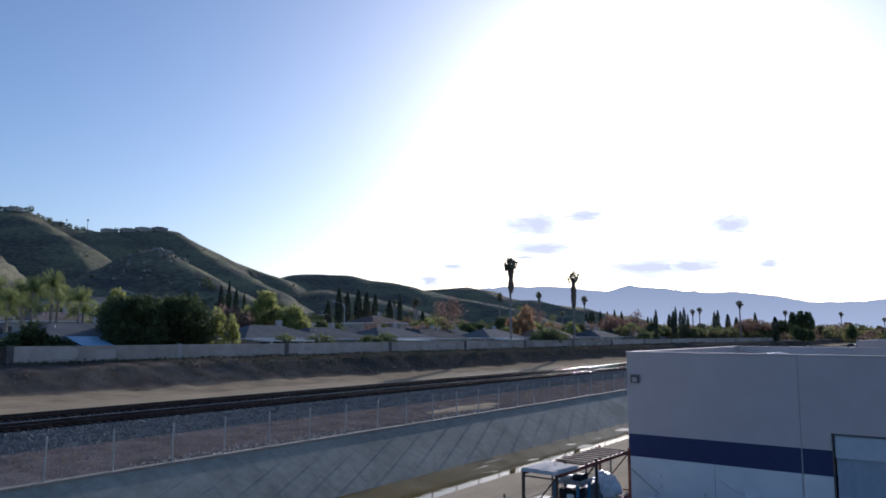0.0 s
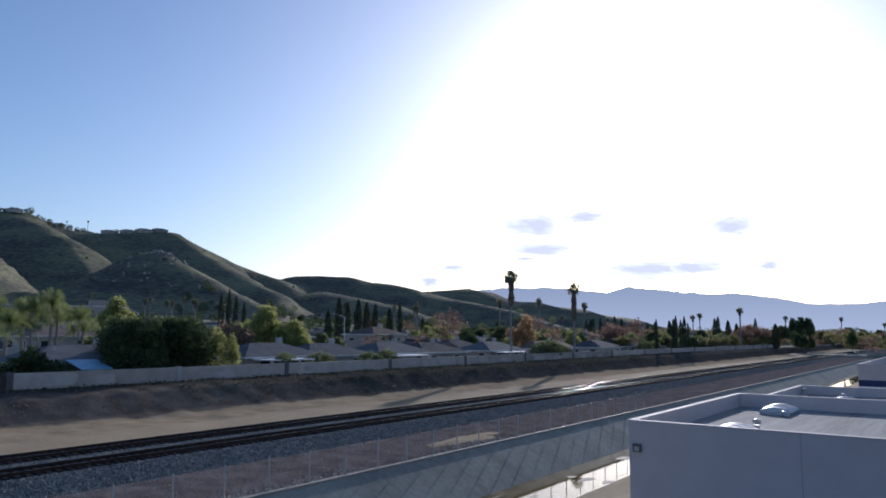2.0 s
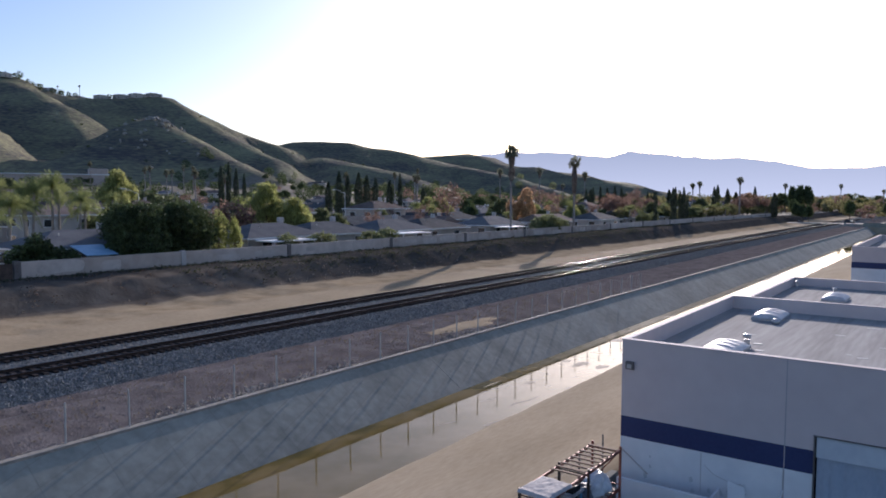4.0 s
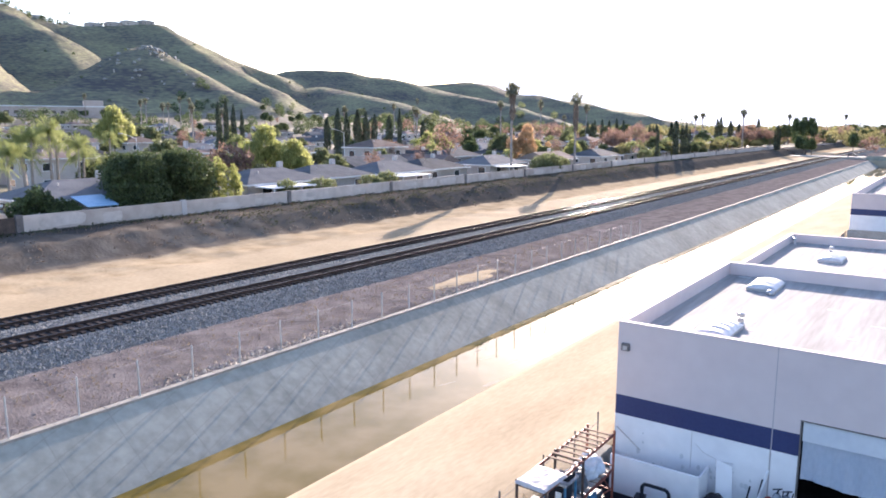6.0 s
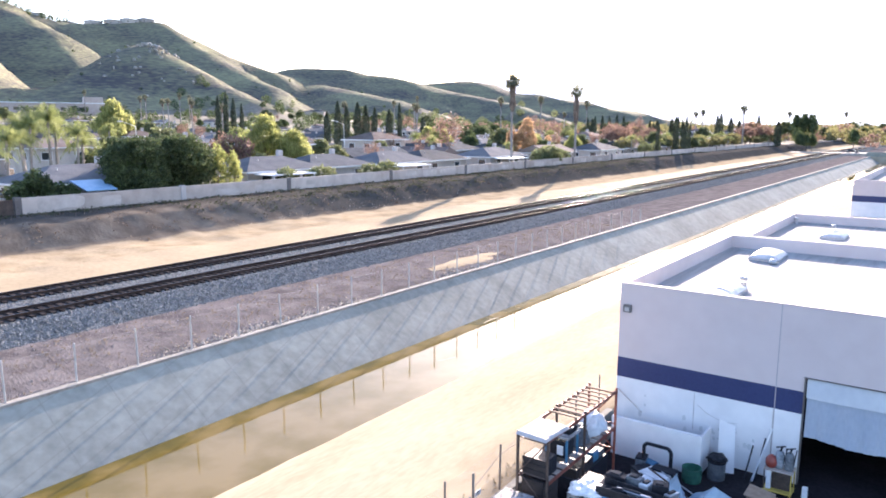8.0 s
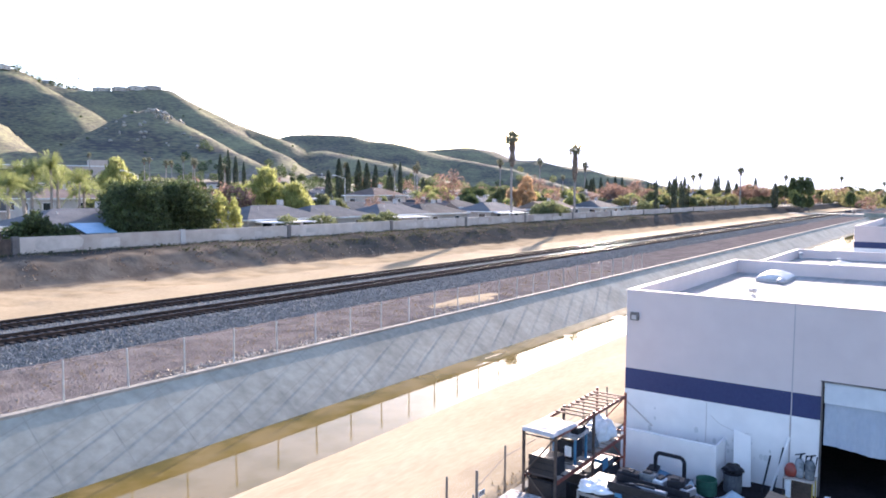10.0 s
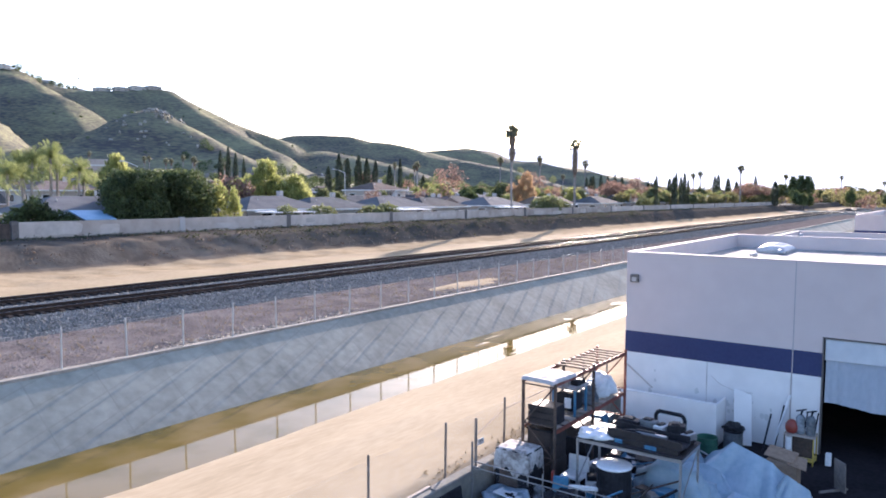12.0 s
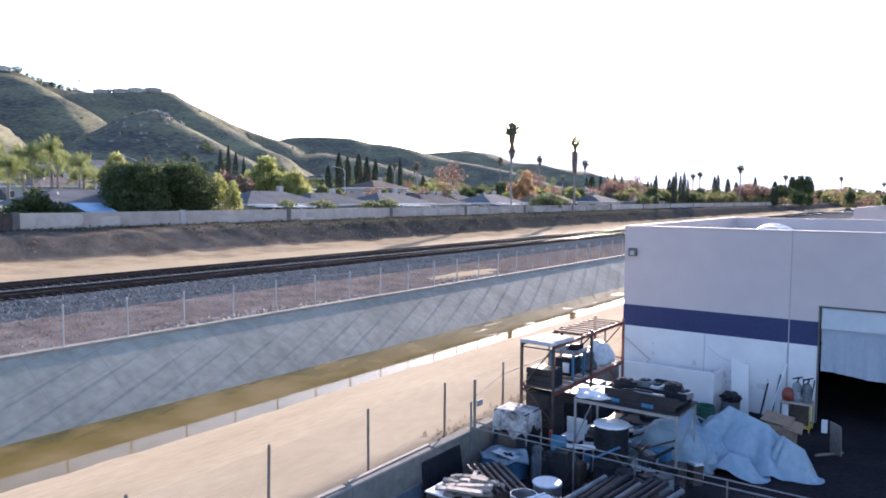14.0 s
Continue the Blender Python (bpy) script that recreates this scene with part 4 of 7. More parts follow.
B1 = warehouse("warehouse", "pale grey flat-roofed warehouse with a navy band", 26.0, 41.6, 24.0, 8.62, 7.97, (4.87, 5.67), (-3.7, 0.6, YARD_Z - 0.3, 6.17), (-4.6, 3.2, 10.0))
warehouse("warehouse", "lower flat-roofed pale grey warehouse behind", 41.75, 59.4, 24.0, 8.1, 7.5, (4.4, 5.1))
warehouse("warehouse", "distant flat-roofed grey warehouse with a navy band", 94.3, 128.0, 30.0, 8.6, 7.8, (6.15, 6.85))

M_VALANCE = material("white_vinyl", (0.50, 0.53, 0.58), (0.58, 0.61, 0.65), 0.8, 5, 0.5, bump=0.05)
# door of the first warehouse: a frame and a curtain let half down
bm = bmesh.new()
for a, c in ((-3.72, -3.68), (0.58, 0.62)):
    box(bm, a, c, 25.96, 26.2, YARD_Z, 6.17)
box(bm, -3.735, 0.635, 25.96, 26.2, 6.17, 6.205)
part("door_frame", bm, M_PILASTER, B1, "dark steel door frame")
bm = bmesh.new()
rows = []
for i in range(90):
    x = -3.62 + 4.14 * i / 89
    w = 0.03 * math.sin(x * 9) + 0.02 * math.sin(x * 23 + 1)
    bottom = 3.92 - 0.05 * math.sin(x * 2.3) - 0.02 * x
    w += 0.015 * noise.noise(Vector((x * 3, 0, 0)))
    rows.append([bm.verts.new((x, 26.12 + w * k, bottom + (6.12 - bottom) * (1 - k))) for k in (0, 0.3, 0.6, 1.0)])
for a, b in zip(rows, rows[1:]):
    for k in range(3):
        bm.faces.new((a[k], b[k], b[k + 1], a[k + 1]))
part("door_curtain", bm, M_CURTAIN, B1, "blue-grey vinyl door curtain, half lowered", smooth=True)
bm = bmesh.new()
soft_box(bm, -3.64, 0.54, 26.03, 26.06, 5.46, 6.14, 0.008)
part("door_valance", bm, M_VALANCE, B1, "white rolled upper part of the door curtain")
bm = bmesh.new()
soft_box(bm, -10.22, -9.92, 25.87, 25.995, 7.52, 7.82, 0.02)
lamp_box = part("wall_lamp", bm, M_PILASTER, B1, "dark square wall-pack lamp")
bm = bmesh.new()
box(bm, -10.16, -9.98, 25.855, 25.868, 7.56, 7.72)
part("lens", bm, M_PILASTER_PALE, lamp_box)

skylight(-7.75, 38.9, 7.97)
skylight(-7.45, 29.0, 7.97, 2.5)
skylight(3.5, 38.9, 7.97)
skylight(-6.55, 52.3, 7.5, 2.3)
skylight(4.5, 52.3, 7.5, 2.3)
roof_vent(-7.05, 31.0, 7.97, 0.5)
roof_vent(-9.9, 58.2, 7.5, 0.5)
roof_vent(-7.1, 55.9, 7.5, 0.4)
# a cowl lying beside the farther skylight
bm = bmesh.new()
lathe(bm, [(0.16, 0), (0.2, 0.05), (0.2, 0.16), (0.12, 0.24), (0.03, 0.26)], 14)
tagged(part("vent_cowl", bm, M_GALV, smooth=True), "loose galvanised vent cowl on the roof", "vent cowl").matrix_basis = pose(-7.2, 37.3, 7.972)
for i, (x, y, z, w, d) in enumerate(((-9.3, 41.0, 7.97, 0.5, 0.16), (-8.4, 41.05, 7.97, 0.42, 0.16), (-7.6, 41.05, 7.97, 0.3, 0.14), (-7.4, 33.6, 7.97, 0.18, 0.1), (-6.75, 31.6, 7.97, 0.24, 0.2), (-6.4, 30.2, 7.97, 0.24, 0.16),
                                     (-4.25, 35.7, 7.97, 0.3, 0.12), (-3.4, 31.4, 7.97, 0.16, 0.12), (-2.9, 31.0, 7.97, 0.26, 0.12), (-2.2, 33.6, 7.97, 0.5, 0.1), (-3.2, 38.5, 7.97, 0.4, 0.12), (-5.2, 48.6, 7.5, 0.3, 0.2), (-1.0, 36.4, 7.97, 0.2, 0.14))):
    bm = bmesh.new()
    soft_box(bm, -w * 0.7, w * 0.7, -d * 0.7, d * 0.7, 0, 0.012, 0.005)
    tagged(part("roof_patch", bm, M_PATCH), "white sealant patch on the roof membrane", "roof patch", "roof patches").matrix_basis = pose(x, y, z + 0.002, 0, 0, (i * 37) % 23 - 11)

bm = bmesh.new()
for k in range(6):
    soft_box(bm, -10.4 + k * 6.0 + 0.01, -4.4 + k * 6.0 - 0.01, 92.6, 92.82, 2.0, 4.62, 0.03)
tagged(part("yard_wall", bm, M_LIP), "low pale concrete yard wall before the distant warehouse", "wall", kind="structure")
# crossing at the far end of the canal
bm = bmesh.new()
box(bm, -68, 40, 332.0, 342.0, 2.2, 4.18)
tagged(part("road", bm, M_LIP), "pale concrete road crossing the tracks and canal", "road", kind="structure")
bm = bmesh.new()
soft_box(bm, -33, -17, 330.6, 330.9, 0.3, 4.75, 0.05)
tagged(part("bridge_parapet", bm, M_CONC), "low concrete bridge parapet over the canal", "parapet", kind="structure")
bm = bmesh.new()
for k in range(9):
    soft_box(bm, -67.7, -67.5, 352 + k * 18.0, 369.6 + k * 18.0, 3.0, 6.6, 0.03)
tagged(part("block_wall", bm, M_BLOCK), "pale block wall beyond the crossing", "wall", kind="structure")
t = thing("board_fence", "dark weathered board fence by the crossing", "fence", pose(-69.5, 344, 4.2, 0, 0, 10))
for k in range(30):
    bm = bmesh.new()
    box(bm, k * 0.42, k * 0.42 + 0.4, -0.02, 0.02, -0.4, 1.9 + 0.15 * math.sin(k * 1.7))
    part("board", bm, M_BROWNSTEEL, t)
for k in range(5):
    bm = bmesh.new()
    box(bm, k * 3.1, k * 3.1 + 0.1, 0.025, 0.12, -0.5, 2.1)
    part("post", bm, M_BROWNSTEEL, t)

# cables and stains' supports on the lower wall
for pts, rad, lab in ((((-7.35, 25.985, 4.86), (-7.35, 25.985, 3.4)), 0.012, "thin grey conduit on the wall"), (((-7.2, 25.98, 4.4), (-6.9, 25.97, 4.15), (-6.3, 25.97, 3.95), (-5.8, 25.97, 4.0)), 0.008, "sagging cable on the wall"),
                      (((-10.2, 25.7, 4.45), (-9.2, 25.7, 3.7)), 0.03, "slanting grey pipe against the wall"), (((-4.62, 25.98, 4.86), (-4.62, 25.98, 2.5)), 0.014, "thin grey conduit on the wall")):
    bm = bmesh.new()
    for a, b in zip(pts, pts[1:]):
        tube(bm, a, b, rad, n=6)
    part("cable", bm, M_PILASTER_PALE, B1, lab)
# grey-green splashes and scuffs low on the white wall
r5 = random.Random(15)
for k in range(26):
    x, z, w = r5.choice((-7.6, -7.0, -6.4, -5.6, -9.0)) + r5.gauss(0, 0.35), 3.0 + abs(r5.gauss(0.2, 0.5)), r5.uniform(0.03, 0.11)
    bm = bmesh.new()
    ring = [bm.verts.new((w * (0.7 + 0.5 * noise.noise(Vector((math.cos(a), math.sin(a), k)))) * math.cos(a), 0, w * 1.5 * (0.7 + 0.5 * noise.noise(Vector((math.sin(a), k, math.cos(a))))) * math.sin(a))) for a in (i * 0.524 for i in range(12))]
    bm.faces.new(ring)
    part("paint_splash", bm, M_SCUFF, B1).location = (x, 25.992, z)
# slatted fence between the warehouses
t = thing("slat_fence", "brown slatted fence between the warehouses", "fence", pose(-10.6, 59.6, 2.4))
for k in range(40):
    bm = bmesh.new()
    box(bm, -0.02, 0.02, k * 0.82 + 0.02, k * 0.82 + 0.8, 0, 1.9)
    part("slat", bm, M_WOOD, t)
for k in range(12):
    bm = bmesh.new()
    tube(bm, (0.06, k * 3.0 + 0.01, -0.2), (0.06, k * 3.0 + 0.01, 2.0), 0.04)
    part("post", bm, M_POST, t)


def parked_car(x, y, z, turn, label, mat):
    t = thing("car", label, "car", pose(x, y, z, 0, 0, turn), group="cars at the crossing")
    bm = bmesh.new()
    soft_box(bm, -0.88, 0.88, -2.2, 2.2, 0.32, 0.85, 0.15)
    body = part("body", bm, mat, t)
    bm = bmesh.new()
    v = [bm.verts.new(p) for p in ((-0.82, -1.2, 0.84), (0.82, -1.2, 0.84), (0.82, 1.7, 0.84), (-0.82, 1.7, 0.84), (-0.66, -0.5, 1.42), (0.66, -0.5, 1.42), (0.66, 1.1, 1.42), (-0.66, 1.1, 1.42))]
    for f in ((4, 5, 6, 7), (0, 1, 5, 4), (1, 2, 6, 5), (2, 3, 7, 6), (3, 0, 4, 7)):
        bm.faces.new([v[i] for i in f])
    part("cabin", bm, M_GLASS, t)
    bm = bmesh.new()
    soft_box(bm, -0.64, 0.64, -0.48, 1.08, 1.42, 1.47, 0.02)
    part("roof", bm, mat, t)
    for sx in (-1, 1):
        for yy in (-1.4, 1.4):
            bm = bmesh.new()
            tube(bm, (sx * 0.66, yy, 0.33), (sx * 0.9, yy, 0.33), 0.33, n=16)
            wheel = part("wheel", bm, M_DARK, t)
            bm = bmesh.new()
            tube(bm, (sx * 0.9, yy, 0.33), (sx * 0.91, yy, 0.33), 0.2, n=12)
            part("rim", bm, M_GALV, wheel)


parked_car(-38.5, 335.0, 4.18, 88, "dark car on the crossing road", M_BROWNSTEEL)
parked_car(-61.0, 347.5, 4.0, 80, "pale car parked behind the board fence", M_PLASTIC)
# ---- plants ----
def leaf_mesh(name, spots, size, mat, parent, seed, flat=0.0, aspect=0.6):
    """Small leaf clumps as bent quads at the given spots."""
    r = np.random.RandomState(seed)
    p = np.asarray(spots, float)
    n = len(p)
    u = r.normal(size=(n, 3))
    u[:, 2] *= 1 - flat
    u /= np.linalg.norm(u, axis=1)[:, None]
    w = np.cross(u, r.normal(size=(n, 3)))
    w /= np.linalg.norm(w, axis=1)[:, None]
    s = size * r.uniform(0.55, 1.4, (n, 1))
    nrm = np.cross(u, w) * s * 0.25
    v = np.stack([p - u * s, p + w * s * aspect + nrm, p + u * s, p - w * s * aspect + nrm], 1).reshape(-1, 3)
    f = np.arange(4 * n).reshape(-1, 4)
    return quads(name, v.tolist(), f.tolist(), mat, parent)


def blob_spots(blobs, per, seed, inner=0.55):
    r = np.random.RandomState(seed)
    out = []
    for x, y, z, rx, rz in blobs:
        n = int(per * rx * rx)
        d = r.normal(size=(n, 3))
        d /= np.linalg.norm(d, axis=1)[:, None]
        k = r.uniform(inner, 1.05, (n, 1)) ** 0.6
        lump = 1 + 0.16 * np.sin(d[:, :1] * 7 + x) * np.cos(d[:, 1:2] * 6 + y) + 0.1 * np.sin(d[:, 2:3] * 11 + z)
        out.append(np.array([x, y, z]) + d * k * lump * [rx, rx, rz])
    return np.concatenate(out)


def limb(bm, p, q, r0, r1, bend=0.1, n=6, seg=4, seed=0):
    r = random.Random(seed)
    a = Vector(p)
    q = Vector(q)
    off = Vector((r.uniform(-1, 1), r.uniform(-1, 1), 0)) * bend * (q - a).length
    last = a
    for i in range(1, seg + 1):
        t = i / seg
        c = a.lerp(q, t) + off * math.sin(t * math.pi)
        tube(bm, last, c, r0 + (r1 - r0) * (i - 1) / seg, r0 + (r1 - r0) * t, n, caps=False)
        last = c


def broad_tree(name, label, blobs, trunk_h, trunk_r, per, leaf, mat, seed, inner=0.55, category="tree", flat=0.0, aspect=0.6):
    t = thing(name, label, category)
    bm = bmesh.new()
    limb(bm, (0, 0, -0.3), (0, 0, trunk_h), trunk_r * 1.3, trunk_r * 0.8, 0.05, 8, 4, seed)
    for k, (x, y, z, rx, rz) in enumerate(blobs):
        limb(bm, (0, 0, trunk_h * 0.9), (x, y, z), trunk_r * 0.55, trunk_r * 0.15, 0.12, 5, 4, seed + k)
    part("trunk", bm, M_BARK, t)
    leaf_mesh("crown", blob_spots(blobs, per, seed, inner), leaf, mat, t, seed, flat, aspect)
    return t


def cypress(name, label, h, rad, seed, n=2600, mat=None):
    t = thing(name, label, "cypress tree")
    bm = bmesh.new()
    limb(bm, (0, 0, -0.3), (0, 0, h * 0.8), 0.22, 0.05, 0.01, 7, 4, seed)
    part("trunk", bm, M_BARK, t)
    r = np.random.RandomState(seed)
    k = r.uniform(0, 1, n) ** 0.9
    a = r.uniform(0, 2 * np.pi, n)
    wide = rad * np.minimum(1, (1 - k) * 3.6) ** 0.7 * (0.75 + 0.25 * np.minimum(1, k * 8)) * (1 + 0.18 * np.sin(a * 3 + k * 9))
    rr = wide * r.uniform(0.5, 1.05, n) ** 0.5
    p = np.stack([rr * np.cos(a), rr * np.sin(a), 0.5 + k * (h - 0.5)], 1)
    leaf_mesh("crown", p, 0.26, mat or M_CYPRESS, t, seed, flat=-0.8, aspect=0.4)
    return t


def frond_crown(name, count, length, droop, mat, parent, top, seed, leaflets=22, spread=(-25, 84)):
    """Feather fronds that arch out from the top of the trunk."""
    r = random.Random(seed)
    vs, fs = [], []
    for i in range(count):
        a = i * 2.399 + r.uniform(-0.2, 0.2)
        el = radians(r.uniform(*spread))
        ln = length * r.uniform(0.8, 1.1)
        out = Vector((math.cos(a), math.sin(a), 0))
        side = Vector((-math.sin(a), math.cos(a), 0))
        last = None
        for k in range(leaflets + 1):
            t = k / leaflets
            c = Vector(top) + out * (ln * t * math.cos(el) * (1 - 0.22 * t * t)) + Vector((0, 0, ln * (t * math.sin(el) - droop * t * t * (0.6 + 0.4 * math.cos(el)))))
            if last is not None:
                b = len(vs)
                vs += [last - side * 0.03, last + side * 0.03, c + side * 0.02, c - side * 0.02]
                fs.append((b, b + 1, b + 2, b + 3))
                w = (c - last) * 0.75
                span = 0.72 * math.sin(math.pi * min(1, 0.12 + 0.88 * t)) ** 0.6 * length / 3
                for s in (-1, 1):
                    tip = c + side * s * span * 0.5 + Vector((0, 0, -span * r.uniform(0.3, 0.75))) + w * 0.7
                    b = len(vs)
                    vs += [c - w * 0.3, c + w * 0.3, tip + w * 0.12, tip - w * 0.12]
                    fs.append((b, b + 1, b + 2, b + 3))
            last = c
    return quads(name, vs, fs, mat, parent)


def feather_palm(name, label, h, length, seed, lean=0.3, count=38):
    t = thing(name, label, "palm tree")
    bm = bmesh.new()
    limb(bm, (0, 0, -0.3), (lean, 0, h), 0.24, 0.15, 0.02, 8, 8, seed)
    part("trunk", bm, M_PALMBARK, t)
    frond_crown("crown", count, length, 0.72, M_FROND, t, (lean, 0, h), seed, leaflets=34, spread=(0, 86))
    return t


def fan_palm(name, label, h, seed, skirt=3.0, size=1.5, lump=None, skirt_wide=0.75, trunk=0.3, fans=52):
    """A tall fan palm with a skirt of dry leaves under the crown."""
    t = thing(name, label, "palm tree")
    r = random.Random(seed)
    bm = bmesh.new()
    limb(bm, (0, 0, -0.3), (0, 0, h), trunk * 1.35, trunk * 1.05, 0.006, 9, 8, seed)
    part("trunk", bm, M_PALMBARK, t)
    vs, fs = [], []
    for i in range(fans):
        # a stiff stalk with a round pleated blade of pointed segments at its end
        a, el = i * 2.399, math.asin(-0.72 + 1.7 * (i + 0.5) / fans) + r.uniform(-0.15, 0.15)
        way = Vector((math.cos(a) * math.cos(el), math.sin(a) * math.cos(el), math.sin(el) * (1.3 if el > 0 else 1.0)))
        crown = Vector((0, 0, h))
        stem = crown + way * size * r.uniform(0.22, 0.66)
        side = way.cross(Vector((0, 0, 1)) if el < 1.3 else Vector((math.sin(a), 1, 0))).normalized()
        side = (side + Vector((r.uniform(-1, 1), r.uniform(-1, 1), 0)) * 0.35 + Vector((0, 0, r.uniform(-1.6, 1.6)))).normalized()
        b = len(vs)
        vs += [crown - side * 0.035, crown + side * 0.035, stem + side * 0.022, stem - side * 0.022]
        fs.append((b, b + 1, b + 2, b + 3))
        reach = size * r.uniform(0.38, 0.52)
        for k in range(13):
            q = radians(-108 + 18 * k)
            d = way * math.cos(q) + side * math.sin(q)
            tip = stem + d * reach * r.uniform(0.8, 1.08) - Vector((0, 0, reach * r.uniform(0.05, 0.35)))
            m = stem + d * reach * 0.55
            w = (side * math.cos(q) - way * math.sin(q)) * reach * 0.085
            b = len(vs)
            vs += [stem, m + w, tip, m - w]
            fs.append((b, b + 1, b + 2, b + 3))
    quads("crown", vs, fs, M_FAN, t)
    spots, ends = [], []
    vs, fs = [], []
    bands = [(h - 0.1, h - skirt, skirt_wide)] + ([lump] if lump else [])
    for z1, z0, wide in bands:
        for i in range(int(170 * (z1 - z0) * wide)):
            a = r.uniform(0, 6.283)
            k = r.random()
            z = z1 + (z0 + 0.4 - z1) * k
            rad = trunk * 0.8 + (wide - trunk * 0.8) * math.sin(math.pi * (0.12 + 0.86 * k)) ** 0.7 * r.uniform(0.6, 1.05)
            c = Vector((math.cos(a) * rad, math.sin(a) * rad, z))
            side = Vector((-math.sin(a), math.cos(a), 0)) * r.uniform(0.08, 0.17)
            hang = Vector((math.cos(a) * 0.1, math.sin(a) * 0.1, -r.uniform(0.35, 0.7)))
            b = len(vs)
            vs += [c - side * 0.4, c + side * 0.4, c + hang + side, c + hang - side]
            fs.append((b, b + 1, b + 2, b + 3))
    quads("dry_skirt", vs, fs, M_SKIRT, t)
    return t


def place(ob, spots, group=""):
    """The thing and copies of it at (x, y, turn, scale[, height scale])."""
    for k, (x, y, turn, s, *tall) in reversed(list(enumerate(spots))):
        m = pose(x, y, ground_height(x, y), 0, 0, turn) @ Matrix.Diagonal((s, s, tall[0] if tall else s, 1))
        o = copy_thing(ob, m) if k else ob
        if not k:
            ob.matrix_basis = m
        if group:
            tagged(o, group=group)
# ---- trees behind the boundary wall ----
r7 = random.Random(11)
ficus = broad_tree("ficus_tree", "dense dark green rounded ficus tree above the wall",
                   [(0, 0, 4.2, 2.9, 2.9), (1.2, 0.9, 5.2, 2.2, 2.1), (-1.3, -0.8, 5.0, 2.2, 2.2), (0.3, -1.7, 4.2, 2.2, 2.4), (-0.4, 1.7, 4.3, 2.2, 2.4), (0.8, 0.2, 2.6, 2.8, 1.9), (1.0, -1.6, 2.6, 2.2, 2.0), (0.9, 1.8, 2.6, 2.2, 2.0)],
                   2.0, 0.3, 600, 0.145, M_LEAF_DARK, 5, inner=0.7)
place(ficus, [(-76.2, 45.4, 0, 0.97, 0.96), (-76.4, 51.6, 140, 1.0, 0.98), (-79.0, 48.5, 60, 0.95, 0.94)], "ficus trees")
shrub = broad_tree("tall_shrub", "bright yellow-green columnar shrub by the wall",
                   [(0, 0, 2.4, 1.2, 1.6), (0.2, 0.5, 4.0, 0.9, 1.4), (-0.1, -0.6, 3.6, 0.8, 1.3), (0, 0.1, 5.2, 0.6, 1.0)], 1.0, 0.12, 620, 0.17, M_LEAF_LIGHT, 8, category="shrub", flat=-1.0, aspect=0.4)
place(shrub, [(-75.6, 56.2, 0, 1.0, 1.0), (-74.6, 58.0, 80, 0.75, 0.85)], "columnar shrubs")
agave = broad_tree("dark_shrub", "dark spiky green shrub beside the wall",
                   [(0, 0, 2.2, 2.0, 1.7), (0.4, 1.6, 2.0, 1.6, 1.4), (-0.3, -1.5, 1.9, 1.6, 1.5), (0, 0.3, 3.4, 1.4, 1.3)], 0.8, 0.15, 260, 0.24, M_LEAF_DARK, 9, inner=0.4, category="shrub")
place(agave, [(-75.5, 34.2, 0, 0.85), (-74.8, 37.4, 70, 0.5)], "dark shrubs")
hedge_bush = broad_tree("garden_shrub", "low green garden shrub showing over the wall",
                        [(0, 0, 1.8, 1.5, 1.4), (0.3, 1.6, 1.7, 1.3, 1.3), (0, -1.5, 1.6, 1.2, 1.2)], 0.6, 0.1, 300, 0.17, M_LEAF_MID, 10, category="shrub")
place(hedge_bush, [(-73.6, 137.0, 0, 1.25), (-73.8, 141.5, 60, 1.35), (-73.5, 146.0, 0, 1.0), (-73.4, 86.0, 20, 0.95), (-73.4, 82.5, 90, 0.85), (-73.6, 72.0, 0, 0.9), (-74, 66.0, 40, 0.9),
                   (-75, 201.0, 0, 1.2), (-76, 212, 20, 1.1)], "garden shrubs")

palm = feather_palm("queen_palm", "queen palm with drooping yellow-green fronds", 8.2, 4.2, 21, count=30)
place(palm, [(-97.5, 46.5, 0, 1.0, 1.2), (-95.5, 43.2, 100, 0.95, 1.1), (-99.0, 44.0, 200, 1.05, 1.08), (-94.5, 48.6, 50, 0.9, 0.98), (-98.0, 51.2, 150, 0.95, 0.82),
             (-92.0, 38.8, 20, 0.95, 0.9), (-93.0, 41.2, 260, 1.0, 0.88), (-88.0, 35.2, 70, 0.9, 0.75), (-101.0, 49.0, 10, 1.0, 1.05), (-96.0, 53.8, 300, 0.8, 0.72), (-99.0, 40.2, 0, 1.0, 1.1),
             (-130, 165, 0, 0.9, 0.75), (-128, 172, 40, 0.9, 0.85), (-76.0, 193.0, 0, 0.95, 0.62), (-76.5, 241, 80, 0.8, 0.55), (-79, 247, 20, 0.85, 0.5), (-78, 262, 20, 0.85, 0.55), (-82, 276, 60, 0.9, 0.6), (-77, 214, 50, 0.6, 0.4), (-76, 255, 0, 0.75, 0.5), (-80, 284, 30, 0.9, 0.6), (-76, 292, 80, 0.85, 0.5), (-83, 262, 10, 0.9, 0.65), (-79, 310, 200, 0.9, 0.6), (-84, 236, 140, 0.9, 0.6), (-78, 222, 300, 0.7, 0.5), (-86, 318, 20, 1.0, 0.7), (-90, 150, 0, 0.6, 0.55), (-106, 141, 0, 0.75, 0.7), (-110, 210, 0, 1, 0.8), (-120, 245, 0, 1, 0.8), (-90, 262, 0, 0.9, 0.7), (-140, 110, 0, 1, 0.9), (-160, 90, 0, 1, 1.0)], "queen palms")

